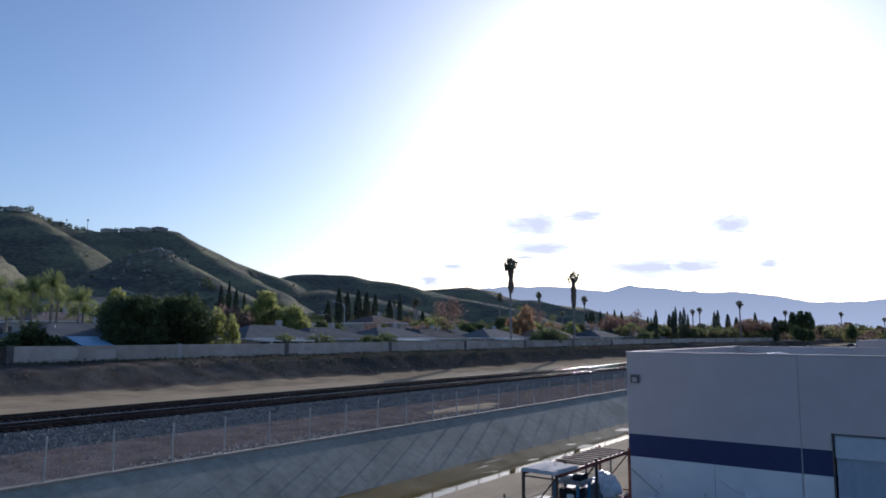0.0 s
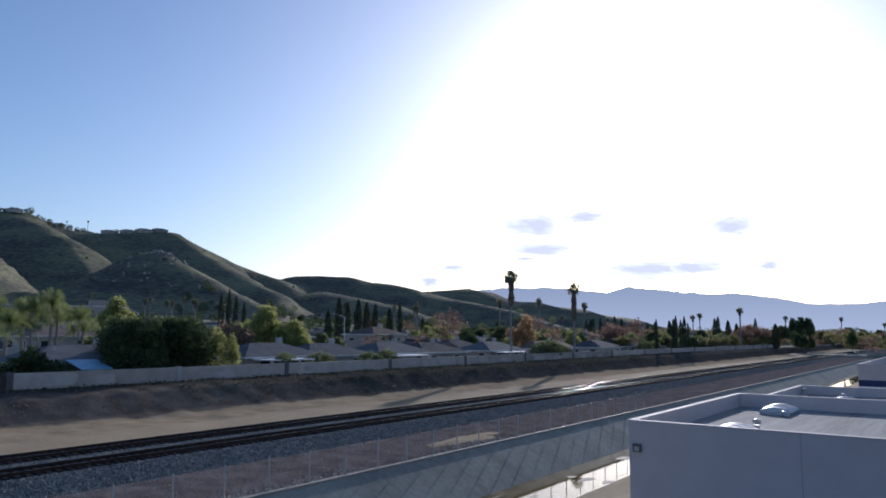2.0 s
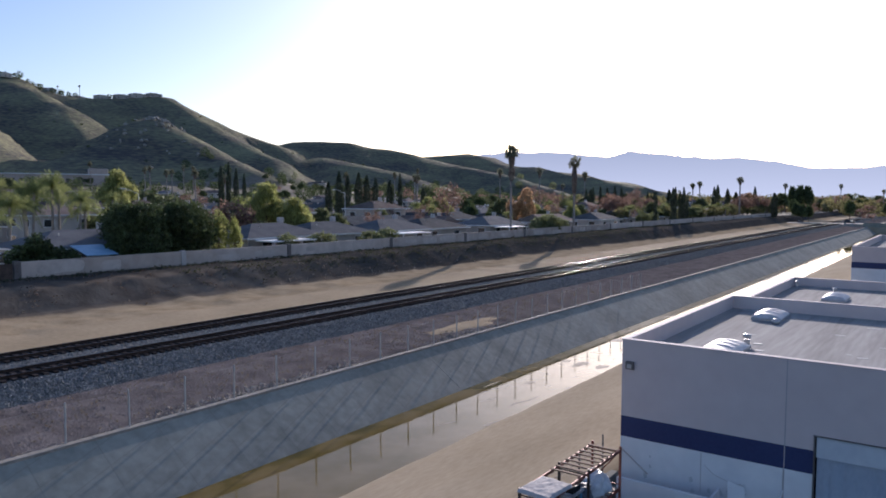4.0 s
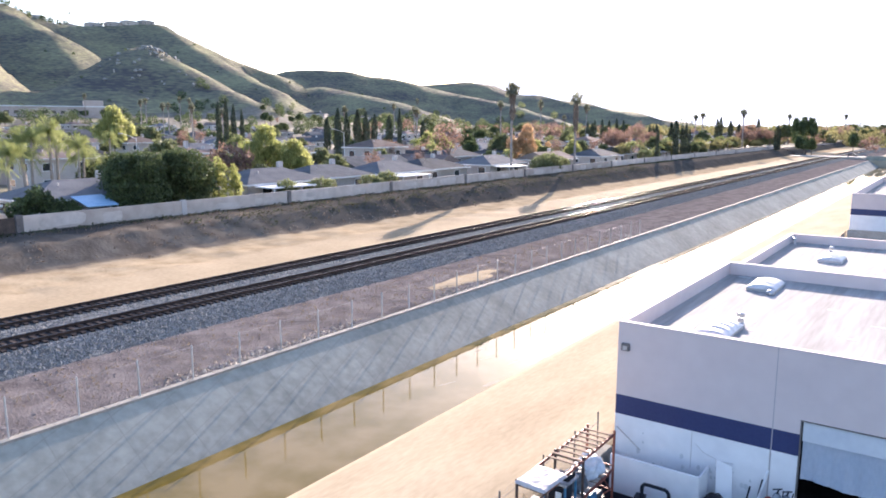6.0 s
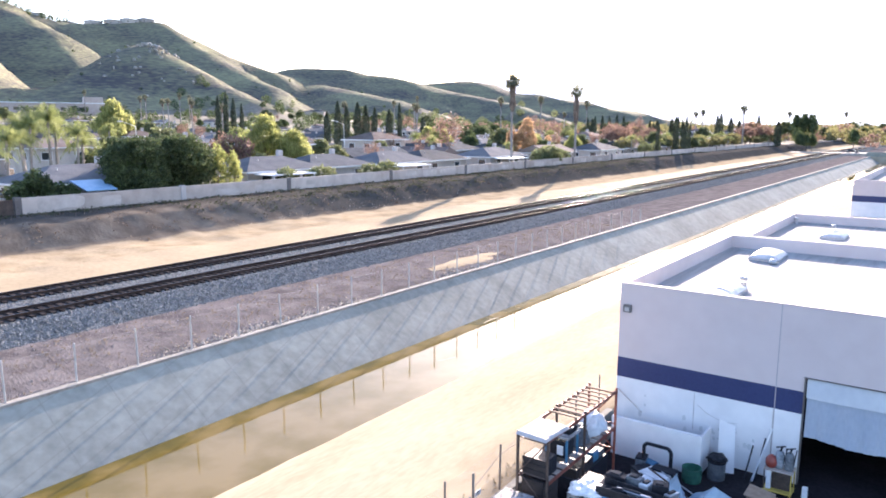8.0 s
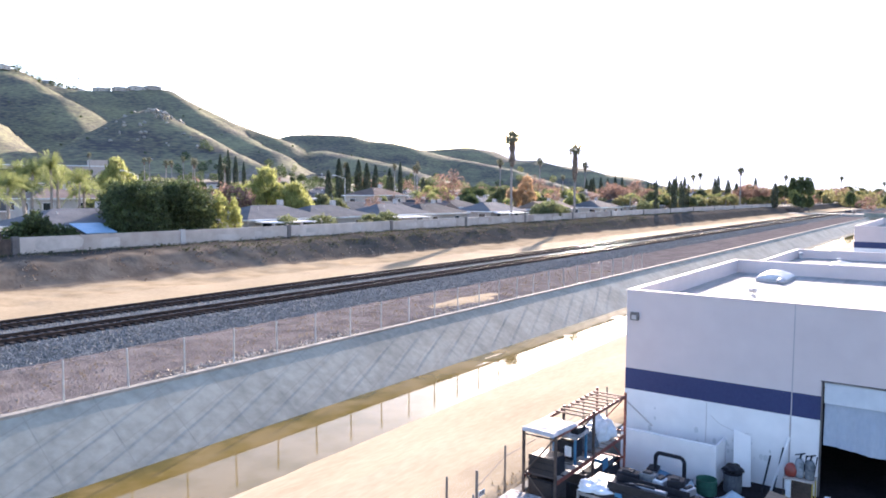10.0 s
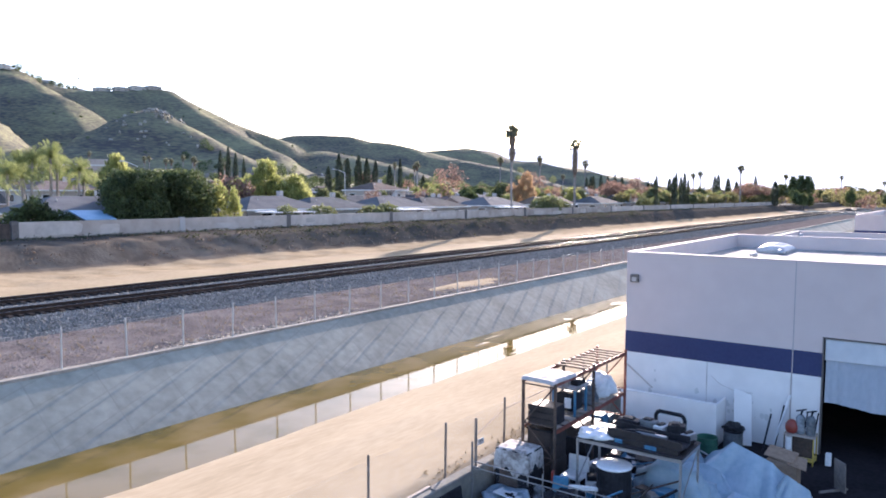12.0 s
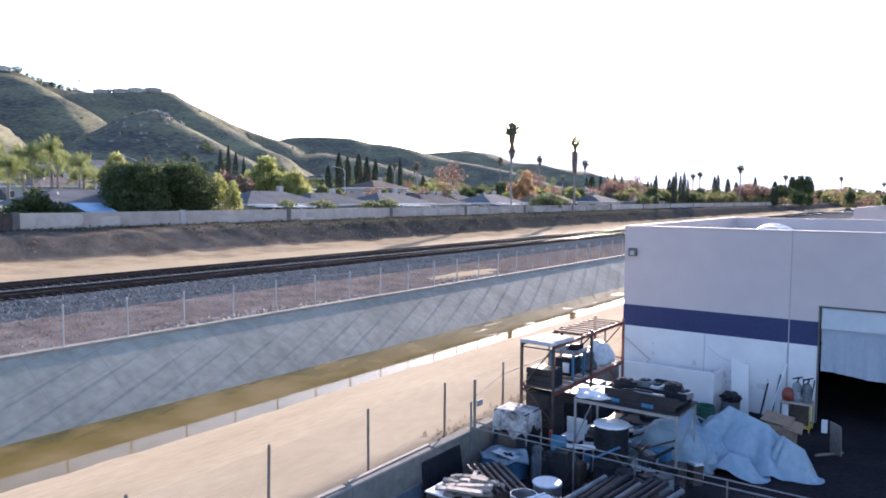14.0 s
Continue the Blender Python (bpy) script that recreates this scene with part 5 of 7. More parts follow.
palm_a = fan_palm("fan_palm", "tall fan palm with two clumps of dry skirt", 17.2, 31, skirt=3.0, size=1.75, lump=(14.4, 11.6, 0.62), skirt_wide=0.62, trunk=0.2, fans=54)
place(palm_a, [(-76.5, 129.5, 0, 1.0)], "tall fan palms")
palm_b = fan_palm("fan_palm", "tall fan palm with a long brown dry skirt", 15.9, 33, skirt=7.2, size=1.8, skirt_wide=0.58, trunk=0.22, fans=32)
place(palm_b, [(-74.8, 155.5, 0, 1.0)], "tall fan palms")
palm_c = fan_palm("fan_palm", "slender distant fan palm with a small crown", 18.5, 35, skirt=2.4, size=1.75, skirt_wide=0.55, trunk=0.24, fans=44)
place(palm_c, [(-138.7, 299, 0, 1.0, 1.02), (-172, 281, 40, 1.0, 1.1), (-156.6, 290, 80, 1.0, 1.12), (-77.6, 320, 10, 1.0, 0.85), (-122, 401.6, 50, 1.0, 0.85), (-118.6, 402.5, 10, 1.0, 0.9),
               (-180, 230, 0, 1.0, 0.9), (-205, 215, 0, 0.9, 0.95), (-260, 330, 0, 1.0, 1.1), (-300, 360, 0, 1, 1.2), (-250, 190, 0, 1, 0.9), (-262, 184, 0, 1, 1.0), (-330, 215, 0, 1, 1.0), (-345, 228, 0, 1, 1.0),
               (-390, 240, 0, 1, 1.0), (-420, 262, 0, 1, 1.0), (-440, 300, 0, 1, 1.05), (-455, 318, 0, 1, 1.0), (-470, 250, 0, 1, 1.0), (-492, 630, 0, 1.2, 1.5), (-210, 420, 0, 1, 0.9), (-90, 480, 0, 1, 0.9), (-70, 560, 0, 1, 0.9), (-48, 600, 0, 1, 0.85), (-30, 540, 0, 1, 0.8), (-1075, 560, 0, 1.2, 0.95), (-1079, 530, 40, 1.0, 0.6)], "distant fan palms")

cyp = cypress("cypress_tree", "tall dark narrow Italian cypress", 15, 0.78, 41)
place(cyp, [(-132.2, 136.1, 0, 1.2, 1.02), (-130.6, 137.6, 30, 1.1, 0.95), (-128.6, 139.6, 80, 1.25, 1.0), (-127, 141, 10, 1.2, 0.95), (-125.4, 142.6, 60, 1.0, 0.92), (-148.3, 175.5, 0, 1.35, 0.95), (-145.8, 177.6, 0, 0.9, 1.08),
            (-183.7, 138.1, 0, 1.0, 1.2), (-182.2, 139.8, 40, 0.9, 1.28), (-180.6, 141.3, 90, 0.95, 1.15), (-179.2, 143.2, 20, 0.8, 1.05),
            (-73.6, 207.2, 0, 0.62, 0.66), (-74.0, 223.5, 30, 0.7, 0.66), (-74.2, 226.6, 0, 0.62, 0.76), (-73.9, 230.4, 60, 0.7, 0.68), (-74.1, 234.6, 10, 0.75, 0.76), (-73.8, 237.4, 10, 0.55, 0.62), (-118, 330, 0, 1, 0.8), (-121, 334, 30, 0.9, 0.75), (-124, 338, 60, 0.9, 0.8), (-98, 356, 10, 1.2, 0.95), (-104, 384, 40, 1.3, 1.05), (-90, 402, 0, 1.2, 1.0),
            (-137, 297, 0, 1.0, 0.85), (-134.6, 299, 0, 1.0, 0.9), (-132, 301, 0, 1.0, 0.92), (-129.6, 303, 0, 1.0, 0.9), (-127, 305, 0, 1.0, 0.95), (-124.6, 307, 0, 1.0, 0.9),
            (-160, 160, 0, 1.3, 0.9), (-152, 171, 0, 1.2, 0.7), (-118, 260, 0, 1.4, 0.8), (-109, 330, 0, 1.4, 0.9), (-112, 333, 0, 1.4, 0.85), (-96, 372, 0, 1.5, 0.9), (-93, 376, 0, 1.5, 0.8), (-200, 260, 0, 1.4, 0.9), (-66, 330, 0, 1.6, 0.7)], "Italian cypresses")

yellow = broad_tree("willow_tree", "yellow-green weeping tree behind the houses",
                    [(0, 0, 6.8, 2.2, 2.0), (2.0, 1.0, 5.6, 1.8, 1.9), (-1.9, -1.0, 5.6, 1.9, 2.0), (0.4, -2.4, 4.8, 1.7, 2.0), (-0.4, 2.5, 4.7, 1.7, 2.1), (0, 0.4, 8.6, 1.5, 1.5)], 3.6, 0.25, 330, 0.36, M_LEAF_LIGHT, 12, inner=0.35, flat=-2.5, aspect=0.22)
place(yellow, [(-98.5, 83.0, 0, 1.1, 1.1), (-95.5, 87.5, 80, 0.95, 0.85), (-152, 200, 0, 1.0, 0.9), (-128, 176, 30, 0.9, 0.85), (-210, 120, 60, 1.6, 1.7), (-100, 182, 0, 0.9, 0.7), (-92, 190, 50, 0.8, 0.7)], "yellow-green trees")
russet = broad_tree("russet_tree", "thin-leaved russet brown tree", [(0, 0, 5.6, 2.0, 1.8), (1.6, 1.2, 5.0, 1.6, 1.6), (-1.6, -1.0, 4.8, 1.7, 1.6), (0.3, 1.8, 4.2, 1.5, 1.4), (0, -1.9, 4.4, 1.5, 1.4)], 2.8, 0.2, 130, 0.2, M_LEAF_RED, 13, inner=0.2)
place(russet, [(-96.0, 74.0, 0, 1.1, 1.1), (-122, 143, 50, 1.6, 1.0), (-114, 150, 20, 1.2, 0.9), (-140, 190, 0, 1.2, 1.2), (-96, 232, 0, 1.4, 1.3), (-101, 240, 0, 1.4, 1.4), (-97, 408, 0, 1.6, 1.6), (-110, 300, 0, 1.5, 1.2), (-76, 348, 0, 1.5, 1.3), (-84, 352, 0, 1.5, 1.3)], "russet trees")
orange = broad_tree("autumn_tree", "bright orange autumn tree", [(0, 0, 8.5, 3.0, 2.8), (1.5, 1.5, 6.0, 2.4, 2.6), (-1.8, -1.2, 6.4, 2.5, 2.6), (0, 1.0, 11.0, 2.2, 2.2), (0.6, 0.2, 4.0, 2.2, 2.2)], 3.5, 0.3, 160, 0.3, M_LEAF_ORANGE, 14, inner=0.4)
M_LEAF_OLIVE = material("olive_leaves", (0.13, 0.125, 0.05), (0.26, 0.24, 0.11), 0.5, 5, 0.7, bump=0, island=0.4, through_light=0.5)
place(orange, [(-98.5, 174.0, 0, 0.72, 0.86), (-101.0, 171.5, 70, 0.6, 0.62), (-94, 178, 0, 0.4, 0.5), (-95, 409, 0, 1.2, 0.9)], "autumn trees")
green = broad_tree("street_tree", "leafy green street tree", [(0, 0, 5.4, 2.5, 2.0), (1.9, 0.8, 4.8, 1.9, 1.7), (-1.7, -1.2, 4.8, 2.0, 1.7), (0.2, 2.0, 4.4, 1.8, 1.6), (0.3, -2.1, 4.5, 1.8, 1.6), (0, 0, 6.9, 1.6, 1.2)], 2.6, 0.22, 120, 0.3, M_LEAF_MID, 15, inner=0.45)
dark = broad_tree("dark_tree", "dark green rounded tree", [(0, 0, 5.4, 2.6, 2.4), (1.7, 1.0, 4.6, 2.2, 2.0), (-1.8, -0.8, 4.8, 2.1, 2.0), (0, -1.8, 4.6, 2.0, 1.9), (0.2, 1.4, 6.4, 1.8, 1.6)], 2.4, 0.25, 130, 0.3, M_LEAF_DARK, 16, inner=0.5)
bare = broad_tree("thin_tree", "pale thin half-bare winter tree", [(0, 0, 6.0, 2.2, 2.2), (1.2, 0.8, 7.4, 1.6, 1.8), (-1.3, -0.6, 7.0, 1.7, 1.8), (0.2, -1.2, 8.6, 1.2, 1.4)], 3.0, 0.18, 60, 0.2, M_LEAF_RED, 17, inner=0.1)
spots_green, spots_dark, spots_bare = [(-82, 228, 0, 0.9), (-100, 65, 0, 1.1)], [(-70.4, 414, 0, 0.75, 1.9), (-74.5, 416, 40, 0.7, 1.85), (-66.5, 414, 80, 0.75, 1.85), (-58.0, 346, 0, 0.62, 1.0), (-61.0, 349, 50, 0.66, 1.1), (-56.2, 352, 20, 0.55, 0.95), (-66, 372, 20, 0.6, 1.0), (-46, 402, 20, 0.7, 1.2)], [(-118, 215, 0, 1.3), (-101, 262, 40, 1.3)]
gold = []
for _ in range(150):
    x, y = -95 - 460 * r7.random() ** 1.4, r7.uniform(20, 560)
    if math.hypot(x + 97, y - 46) < 12 or (x > -118 and y < 130):
        continue
    k = r7.random()
    (spots_green if k < 0.5 else spots_dark if k < 0.8 else spots_bare).append((x, y, r7.uniform(0, 360), r7.uniform(0.7, 1.25)))
gold += [(-76 - 9 * r7.random(), y, r7.uniform(0, 360), r7.uniform(0.6, 0.95)) for y in range(198, 350, 6)]
for _ in range(70):  # gardens behind the far half of the wall
    x, y = -74.5 - 60 * r7.random() ** 1.3, r7.uniform(186, 365)
    k, sc = r7.random(), r7.uniform(0.45, 0.85)
    (spots_green if k < 0.42 else spots_dark if k < 0.55 else spots_bare if k < 0.75 else gold).append((x, y, r7.uniform(0, 360), sc, sc * r7.uniform(0.7, 1.1)))
for x, y, sc in ((-91, 76, 0.6), (-93, 105, 0.65), (-94, 121, 0.6), (-92, 91, 0.55), (-96, 98, 0.7), (-104, 120, 0.75), (-92, 146, 0.65), (-90, 170, 0.7), (-108, 128, 0.7), (-110, 108, 0.8), (-117, 88, 0.8), (-107, 72, 0.8), (-112, 60, 0.7)):
    (spots_green if r7.random() < 0.5 else spots_bare if r7.random() < 0.4 else spots_dark).append((x, y, r7.uniform(0, 360), sc))
for _ in range(60):
    x, y = r7.uniform(-120, -30) if r7.random() < 0.5 else r7.uniform(-300, -30), r7.uniform(330, 900)
    if x > -70 and y < 470:
        continue
    (spots_green if r7.random() < 0.5 else spots_dark).append((x, y, r7.uniform(0, 360), r7.uniform(0.9, 1.6)))
pale_tree = broad_tree("garden_tree", "pale olive garden tree with loose foliage", [(0, 0, 4.6, 2.2, 1.8), (1.6, 0.8, 4.0, 1.7, 1.5), (-1.6, -0.9, 4.1, 1.8, 1.6), (0.2, -1.8, 3.7, 1.6, 1.4), (0.1, 1.7, 3.8, 1.6, 1.5)], 2.4, 0.2, 130, 0.24, M_LEAF_OLIVE, 18, inner=0.35)
place(pale_tree, gold, "garden trees")
place(green, spots_green, "street trees")
place(dark, spots_dark, "dark trees")
place(bare, spots_bare, "thin trees")


def far_wood(name, label, count, spot, size, mat, seed):
    """A distant belt of trees as many leaf clumps."""
    r = random.Random(seed)
    blobs = []
    for _ in range(count):
        x, y = spot(r)
        z = ground_height(x, y)
        s = size * r.uniform(0.6, 1.3)
        blobs.append((x, y, z + s * 0.8, s, s * r.uniform(0.7, 1.2)))
    ob = leaf_mesh(name, blob_spots(blobs, 200 / (size * size), seed, 0.4), size * 0.16, mat, None, seed)
    tagged(ob, label, "trees", kind="stuff")


far_wood("distant_trees", "hazy distant green tree belt across the valley", 420, lambda r: (r.uniform(-700, 250), r.uniform(620, 2300)), 6.0, M_LEAF_MID, 51)
far_wood("distant_trees", "mixed olive tree tops beyond the crossing", 300, lambda r: (r.uniform(-260, -20), r.uniform(470, 900)), 5.0, M_LEAF_OLIVE, 55)
far_wood("distant_trees", "dusty russet winter trees beyond the estate", 120, lambda r: (r.uniform(-420, -40), r.uniform(420, 1000)), 5.0, M_LEAF_RED, 56)
far_wood("distant_trees", "distant dark trees at the foot of the hills", 260, lambda r: (r.uniform(-620, -300), r.uniform(120, 800)), 4.0, M_LEAF_DARK, 52)
far_wood("hill_scrub", "scattered dark scrub on the hillside", 90, lambda r: (r.uniform(-1000, -600), r.uniform(250, 900)), 1.5, M_LEAF_DARK, 53)
far_wood("ridge_trees", "small trees along the hill crest", 46, lambda r: (-1085 + r.gauss(0, 10), r.uniform(430, 640)), 4.0, M_LEAF_DARK, 54)


# ---- houses ----
def house(name, label, w, d, h, roof_mat, rise=1.8, gable=False, two=False, chimney=True, patio=False, sides=((1, 0), (0, -1))):
    t = thing(name, label, "house")
    bm = bmesh.new()
    box(bm, -w / 2, w / 2, -d / 2, d / 2, -0.3, h)
    part("wall", bm, M_STUCCO, t)
    bm = bmesh.new()
    e, k = 0.55, 0.16
    W, D = w / 2 + e, d / 2 + e
    ridge = (W if gable else max(0.4, W - D * 0.95)) if W >= D else 0.4
    lo = [(-W, -D, h), (W, -D, h), (W, D, h), (-W, D, h)]
    low = [bm.verts.new(p) for p in lo]
    up = [bm.verts.new((x, y, z + k)) for x, y, z in lo]
    a, b = bm.verts.new((-ridge, 0, h + rise + k)), bm.verts.new((ridge, 0, h + rise + k))
    bm.faces.new(low[::-1])
    for i in range(4):
        bm.faces.new((low[i], low[(i + 1) % 4], up[(i + 1) % 4], up[i]))
    bm.faces.new((up[0], up[1], b, a))
    bm.faces.new((up[2], up[3], a, b))
    bm.faces.new((up[1], up[2], b))
    bm.faces.new((up[3], up[0], a))
    roof = part("roof", bm, roof_mat, t)
    bm = bmesh.new()
    for x0, x1, y0, y1 in ((-W - 0.04, W + 0.04, -D - 0.04, -D), (-W - 0.04, W + 0.04, D, D + 0.04), (-W - 0.04, -W, -D, D), (W, W + 0.04, -D, D)):
        box(bm, x0, x1, y0, y1, h - 0.03, h + 0.18)
    part("fascia", bm, M_TRIM, t)
    if chimney:
        bm = bmesh.new()
        soft_box(bm, w * 0.22, w * 0.22 + 0.8, 0.8, 1.4, h, h + rise + 0.9, 0.05)
        part("chimney", bm, M_PILASTER_PALE, roof)
    for vx, vy in ((-w * 0.2, -1.6), (w * 0.05, 1.4)):
        bm = bmesh.new()
        tube(bm, (vx, vy, h + 0.4), (vx, vy, h + rise * 0.75 + 0.35), 0.07, n=6)
        part("vent_pipe", bm, M_GALV, roof)
    for sx, sy in sides:
        span = d if sx else w
        levels = (1.5, 4.2) if two else (1.5,)
        for z in levels:
            for c in (-0.27, 0.25):
                bm = bmesh.new()
                fr = bmesh.new()
                u = c * span
                for b_, m_, grow, proud in ((fr, M_TRIM, 0.1, 0.03), (bm, M_GLASS, 0.0, 0.045)):
                    if sx:
                        x0 = sx * (w / 2)
                        box(b_, min(x0, x0 + sx * proud), max(x0, x0 + sx * proud), u - 0.8 - grow, u + 0.8 + grow, z - 0.55 - grow, z + 0.6 + grow)
                    else:
                        y0 = sy * (d / 2)
                        box(b_, u - 0.8 - grow, u + 0.8 + grow, min(y0, y0 + sy * proud), max(y0, y0 + sy * proud), z - 0.55 - grow, z + 0.6 + grow)
                win = part("window", fr, M_TRIM, t)
                part("pane", bm, M_GLASS, win)
    if patio:
        bm = bmesh.new()
        soft_box(bm, -w * 0.45, w * 0.1, -d / 2 - 4.2, -d / 2 - 0.6, h - 0.25, h - 0.08, 0.03)
        cover = part("patio_cover", bm, M_TRIM, t, "white patio cover")
        for x in (-w * 0.43, w * 0.08):
            bm = bmesh.new()
            box(bm, x - 0.06, x + 0.06, -d / 2 - 4.1, -d / 2 - 3.98, -0.2, h - 0.25)
            part("post", bm, M_TRIM, cover)
    return t


def styles(sides):
    return [house("house", "single-storey stucco house with a grey hip roof", 14, 9.5, 2.5, M_SHINGLE, sides=sides),
            house("house", "single-storey stucco house with a pale roof and white patio cover", 14, 9, 2.5, M_SHINGLE_PALE, patio=True, sides=sides),
            house("house", "single-storey stucco house with a brown gable roof", 13, 9, 2.5, M_SHINGLE_BROWN, gable=True, sides=sides),
            house("house", "two-storey pale stucco house", 11, 9, 5.4, M_SHINGLE_BROWN, two=True, rise=1.6, sides=sides),
            house("house", "long stucco house with a dark grey gable roof", 17, 8.5, 2.6, M_SHINGLE, rise=2.1, gable=True, sides=sides)]


# one set faces the street squarely, the other is turned a quarter
flat, turned = styles(((1, 0), (0, -1))), styles(((-1, 0), (0, -1)))
rows_of = {(k, q): [] for k in range(5) for q in (0, 1)}
for k, x, y, q in ((1, -81.5, 69.0, 1), (1, -83, 97.5, 1), (1, -84, 133.0, 1), (0, -84.5, 83.0, 1), (0, -86, 113.0, 1), (0, -82.5, 184.0, 1), (0, -82, 24.0, 1),
                   (2, -84, 159.0, 1), (2, -101, 132, 0), (4, -100, 112, 1), (3, -112, 97.5, 1), (3, -125, 60.0, 1), (3, -128, 85, 0), (4, -83, 206, 1), (0, -84, 228, 1), (2, -84, 252, 1), (0, -86, 278, 1), (2, -85, 300, 1)):
    rows_of[k, q].append((x, y, 90 * q, 1.0))
for row in range(11):
    for col in range(26):
        x, y = -112 - row * 31 + r7.uniform(-4, 4), 30 + col * 19 + r7.uniform(-3, 3)
        if math.hypot(x, y) > 560 or (x > -135 and y < 105) or math.hypot(x + 97, y - 46) < 16:
            continue
        if (row * 5 + col) % 7 == 3 or (row > 5 and r7.random() < 0.35):
            continue
        rows_of[r7.choice((0, 1, 2, 0, 2, 4, 4, 3)), int(r7.random() < 0.6)].append((x, y, 0, 1.0, r7.uniform(0.95, 1.15)))
place(house("house", "single-storey stucco house with a pale sunlit hip roof", 14, 9.5, 2.5, M_SHINGLE_PALE, sides=((-1, 0), (0, -1))), [(-82.5, 42.0, 90, 1.0)], "estate houses")
for (k, q), spots in rows_of.items():
    place((turned if q else flat)[k], [(x, y, 90 * q, *rest) for x, y, _, *rest in spots] or [(-420, 500 + 20 * k, 90 * q, 1.0)], "estate houses")


def school():
    t = thing("school_building", "long low tan institutional building at the hill foot", "building", pose(-556, 272, hill_height(-556, 272), 0, 0, 66))
    bm = bmesh.new()
    box(bm, -60, 34, -9, 9, -8, 7)
    part("wall", bm, M_SCHOOL, t)
    bm = bmesh.new()
    soft_box(bm, 20, 33, -9.5, 6, -8, 12, 0.1)
    part("tower", bm, M_SCHOOL, t)
    bm = bmesh.new()
    box(bm, -61, 35, -10, 10, 7, 7.7)
    part("roof", bm, M_TRIM, t)
    for i in range(13):
        bm = bmesh.new()
        box(bm, -56 + i * 6, -53 + i * 6, -9.08, -9.0, 2.0, 4.2)
        part("window", bm, M_GLASS, t)


school()
r6 = random.Random(66)
for k in range(64):
    x, y = (-690 + r6.gauss(0, 14), 445 + r6.gauss(0, 9)) if k < 40 else (-665 + r6.gauss(0, 30), 410 + r6.gauss(0, 30))
    bm = bmesh.new()
    bmesh.ops.create_icosphere(bm, subdivisions=2, radius=1)
    for v in bm.verts:
        v.co *= 1 + 0.35 * noise.noise(v.co * 1.3 + Vector((k, 0, 0)))
    ob = tagged(part("boulder", bm, M_ROCK), "pale weathered boulder on the knoll", "boulder", "knoll boulders")
    ob.matrix_basis = pose(x, y, hill_height(x, y) + 0.3, 0, 0, r6.uniform(0, 360)) @ Matrix.Diagonal((r6.uniform(0.8, 2.4), r6.uniform(0.8, 2.4), r6.uniform(0.8, 2.2), 1))
hilltop = house("hilltop_house", "pale house on the hill crest", 18, 11, 4.5, M_SHINGLE, rise=1.6)
place(hilltop, [(-1080, 455, 20, 1.2), (-1088, 520, 70, 1.1), (-1083, 560, 90, 1.1), (-1070, 592, 100, 1.2), (-1062, 618, 80, 1.2), (-1054, 640, 90, 1.3), (-1048, 664, 90, 1.2), (-640, 620, 30, 1.5), (-600, 660, 60, 1.5)], "hilltop houses")
for ob in [o for o in scene.collection.all_objects if o.name.startswith("hilltop_house") and o.parent is None]:
    ob.location.z -= 1.6

M_SKYBLUE = material("faded_blue_sheet", (0.20, 0.36, 0.52), (0.32, 0.48, 0.62), 1, 6, 0.5)
# canopy and shed by the wall
t = thing("canopy", "faded blue tarpaulin canopy leaning behind the wall", "canopy", pose(-75.2, 40.0, 5.4))
bm = bmesh.new()
v = [bm.verts.new(p) for p in ((1.6, -1.5, 2.6), (1.6, 1.9, 2.6), (-1.8, 1.9, 3.5), (-1.8, -1.5, 3.5), (1.6, -1.5, 2.52), (1.6, 1.9, 2.52), (-1.8, 1.9, 3.42), (-1.8, -1.5, 3.42))]
for f in ((0, 1, 2, 3), (7, 6, 5, 4), (0, 4, 5, 1), (1, 5, 6, 2), (2, 6, 7, 3), (3, 7, 4, 0)):
    bm.faces.new([v[i] for i in f])
part("sheet", bm, M_SKYBLUE, t)
for x, y, z in ((1.5, -1.4, 2.55), (1.5, 1.8, 2.55), (-1.7, 1.8, 3.45), (-1.7, -1.4, 3.45)):
    bm = bmesh.new()
    tube(bm, (x, y, -0.1), (x, y, z), 0.04)
    part("pole", bm, M_GALV, t)
t = thing("shed", "small dark-roofed garden shed by the gate", "shed", pose(-74.6, 26.2, 5.4))
bm = bmesh.new()
box(bm, -2, 2, -3, 3.2, -0.2, 2.9)
part("wall", bm, M_PILASTER, t)
bm = bmesh.new()
soft_box(bm, -2.4, 2.4, -3.4, 3.6, 2.9, 3.1, 0.05)
part("roof", bm, M_SHINGLE, t)


def street_lamp(x, y, h):
    t = thing("street_lamp", "tall pale street lamp with a curved arm", "street lamp", pose(x, y, ground_height(x, y)), group="street lamps")
    bm = bmesh.new()
    tube(bm, (0, 0, -0.2), (0, 0, h), 0.075, 0.05)
    part("pole", bm, M_TRIM, t)
    bm = bmesh.new()
    limb(bm, (0, 0, h - 0.1), (-1.6, -1.2, h + 0.7), 0.04, 0.03, 0.1)
    arm = part("arm", bm, M_TRIM, t)
    bm = bmesh.new()
    soft_box(bm, -2.1, -1.5, -1.5, -1.1, h + 0.6, h + 0.78, 0.05)
    part("lamp_head", bm, M_GALV, arm)


street_lamp(-103.5, 108.2, 9.5)
street_lamp(-96, 58.0, 9.0)
# ---- fence and kerb wall beside the yard ----
YZ = YARD_Z
bm = bmesh.new()
for i in range(8):
    soft_box(bm, -10.78, -10.46, 2.0 + i * 3.0 + 0.008, 2.0 + (i + 1) * 3.0 - 0.008, YZ - 0.2, 3.44, 0.03)
tagged(part("retaining_wall", bm, M_KERB), "low grey concrete retaining wall between yard and dirt road", "retaining wall", kind="structure")

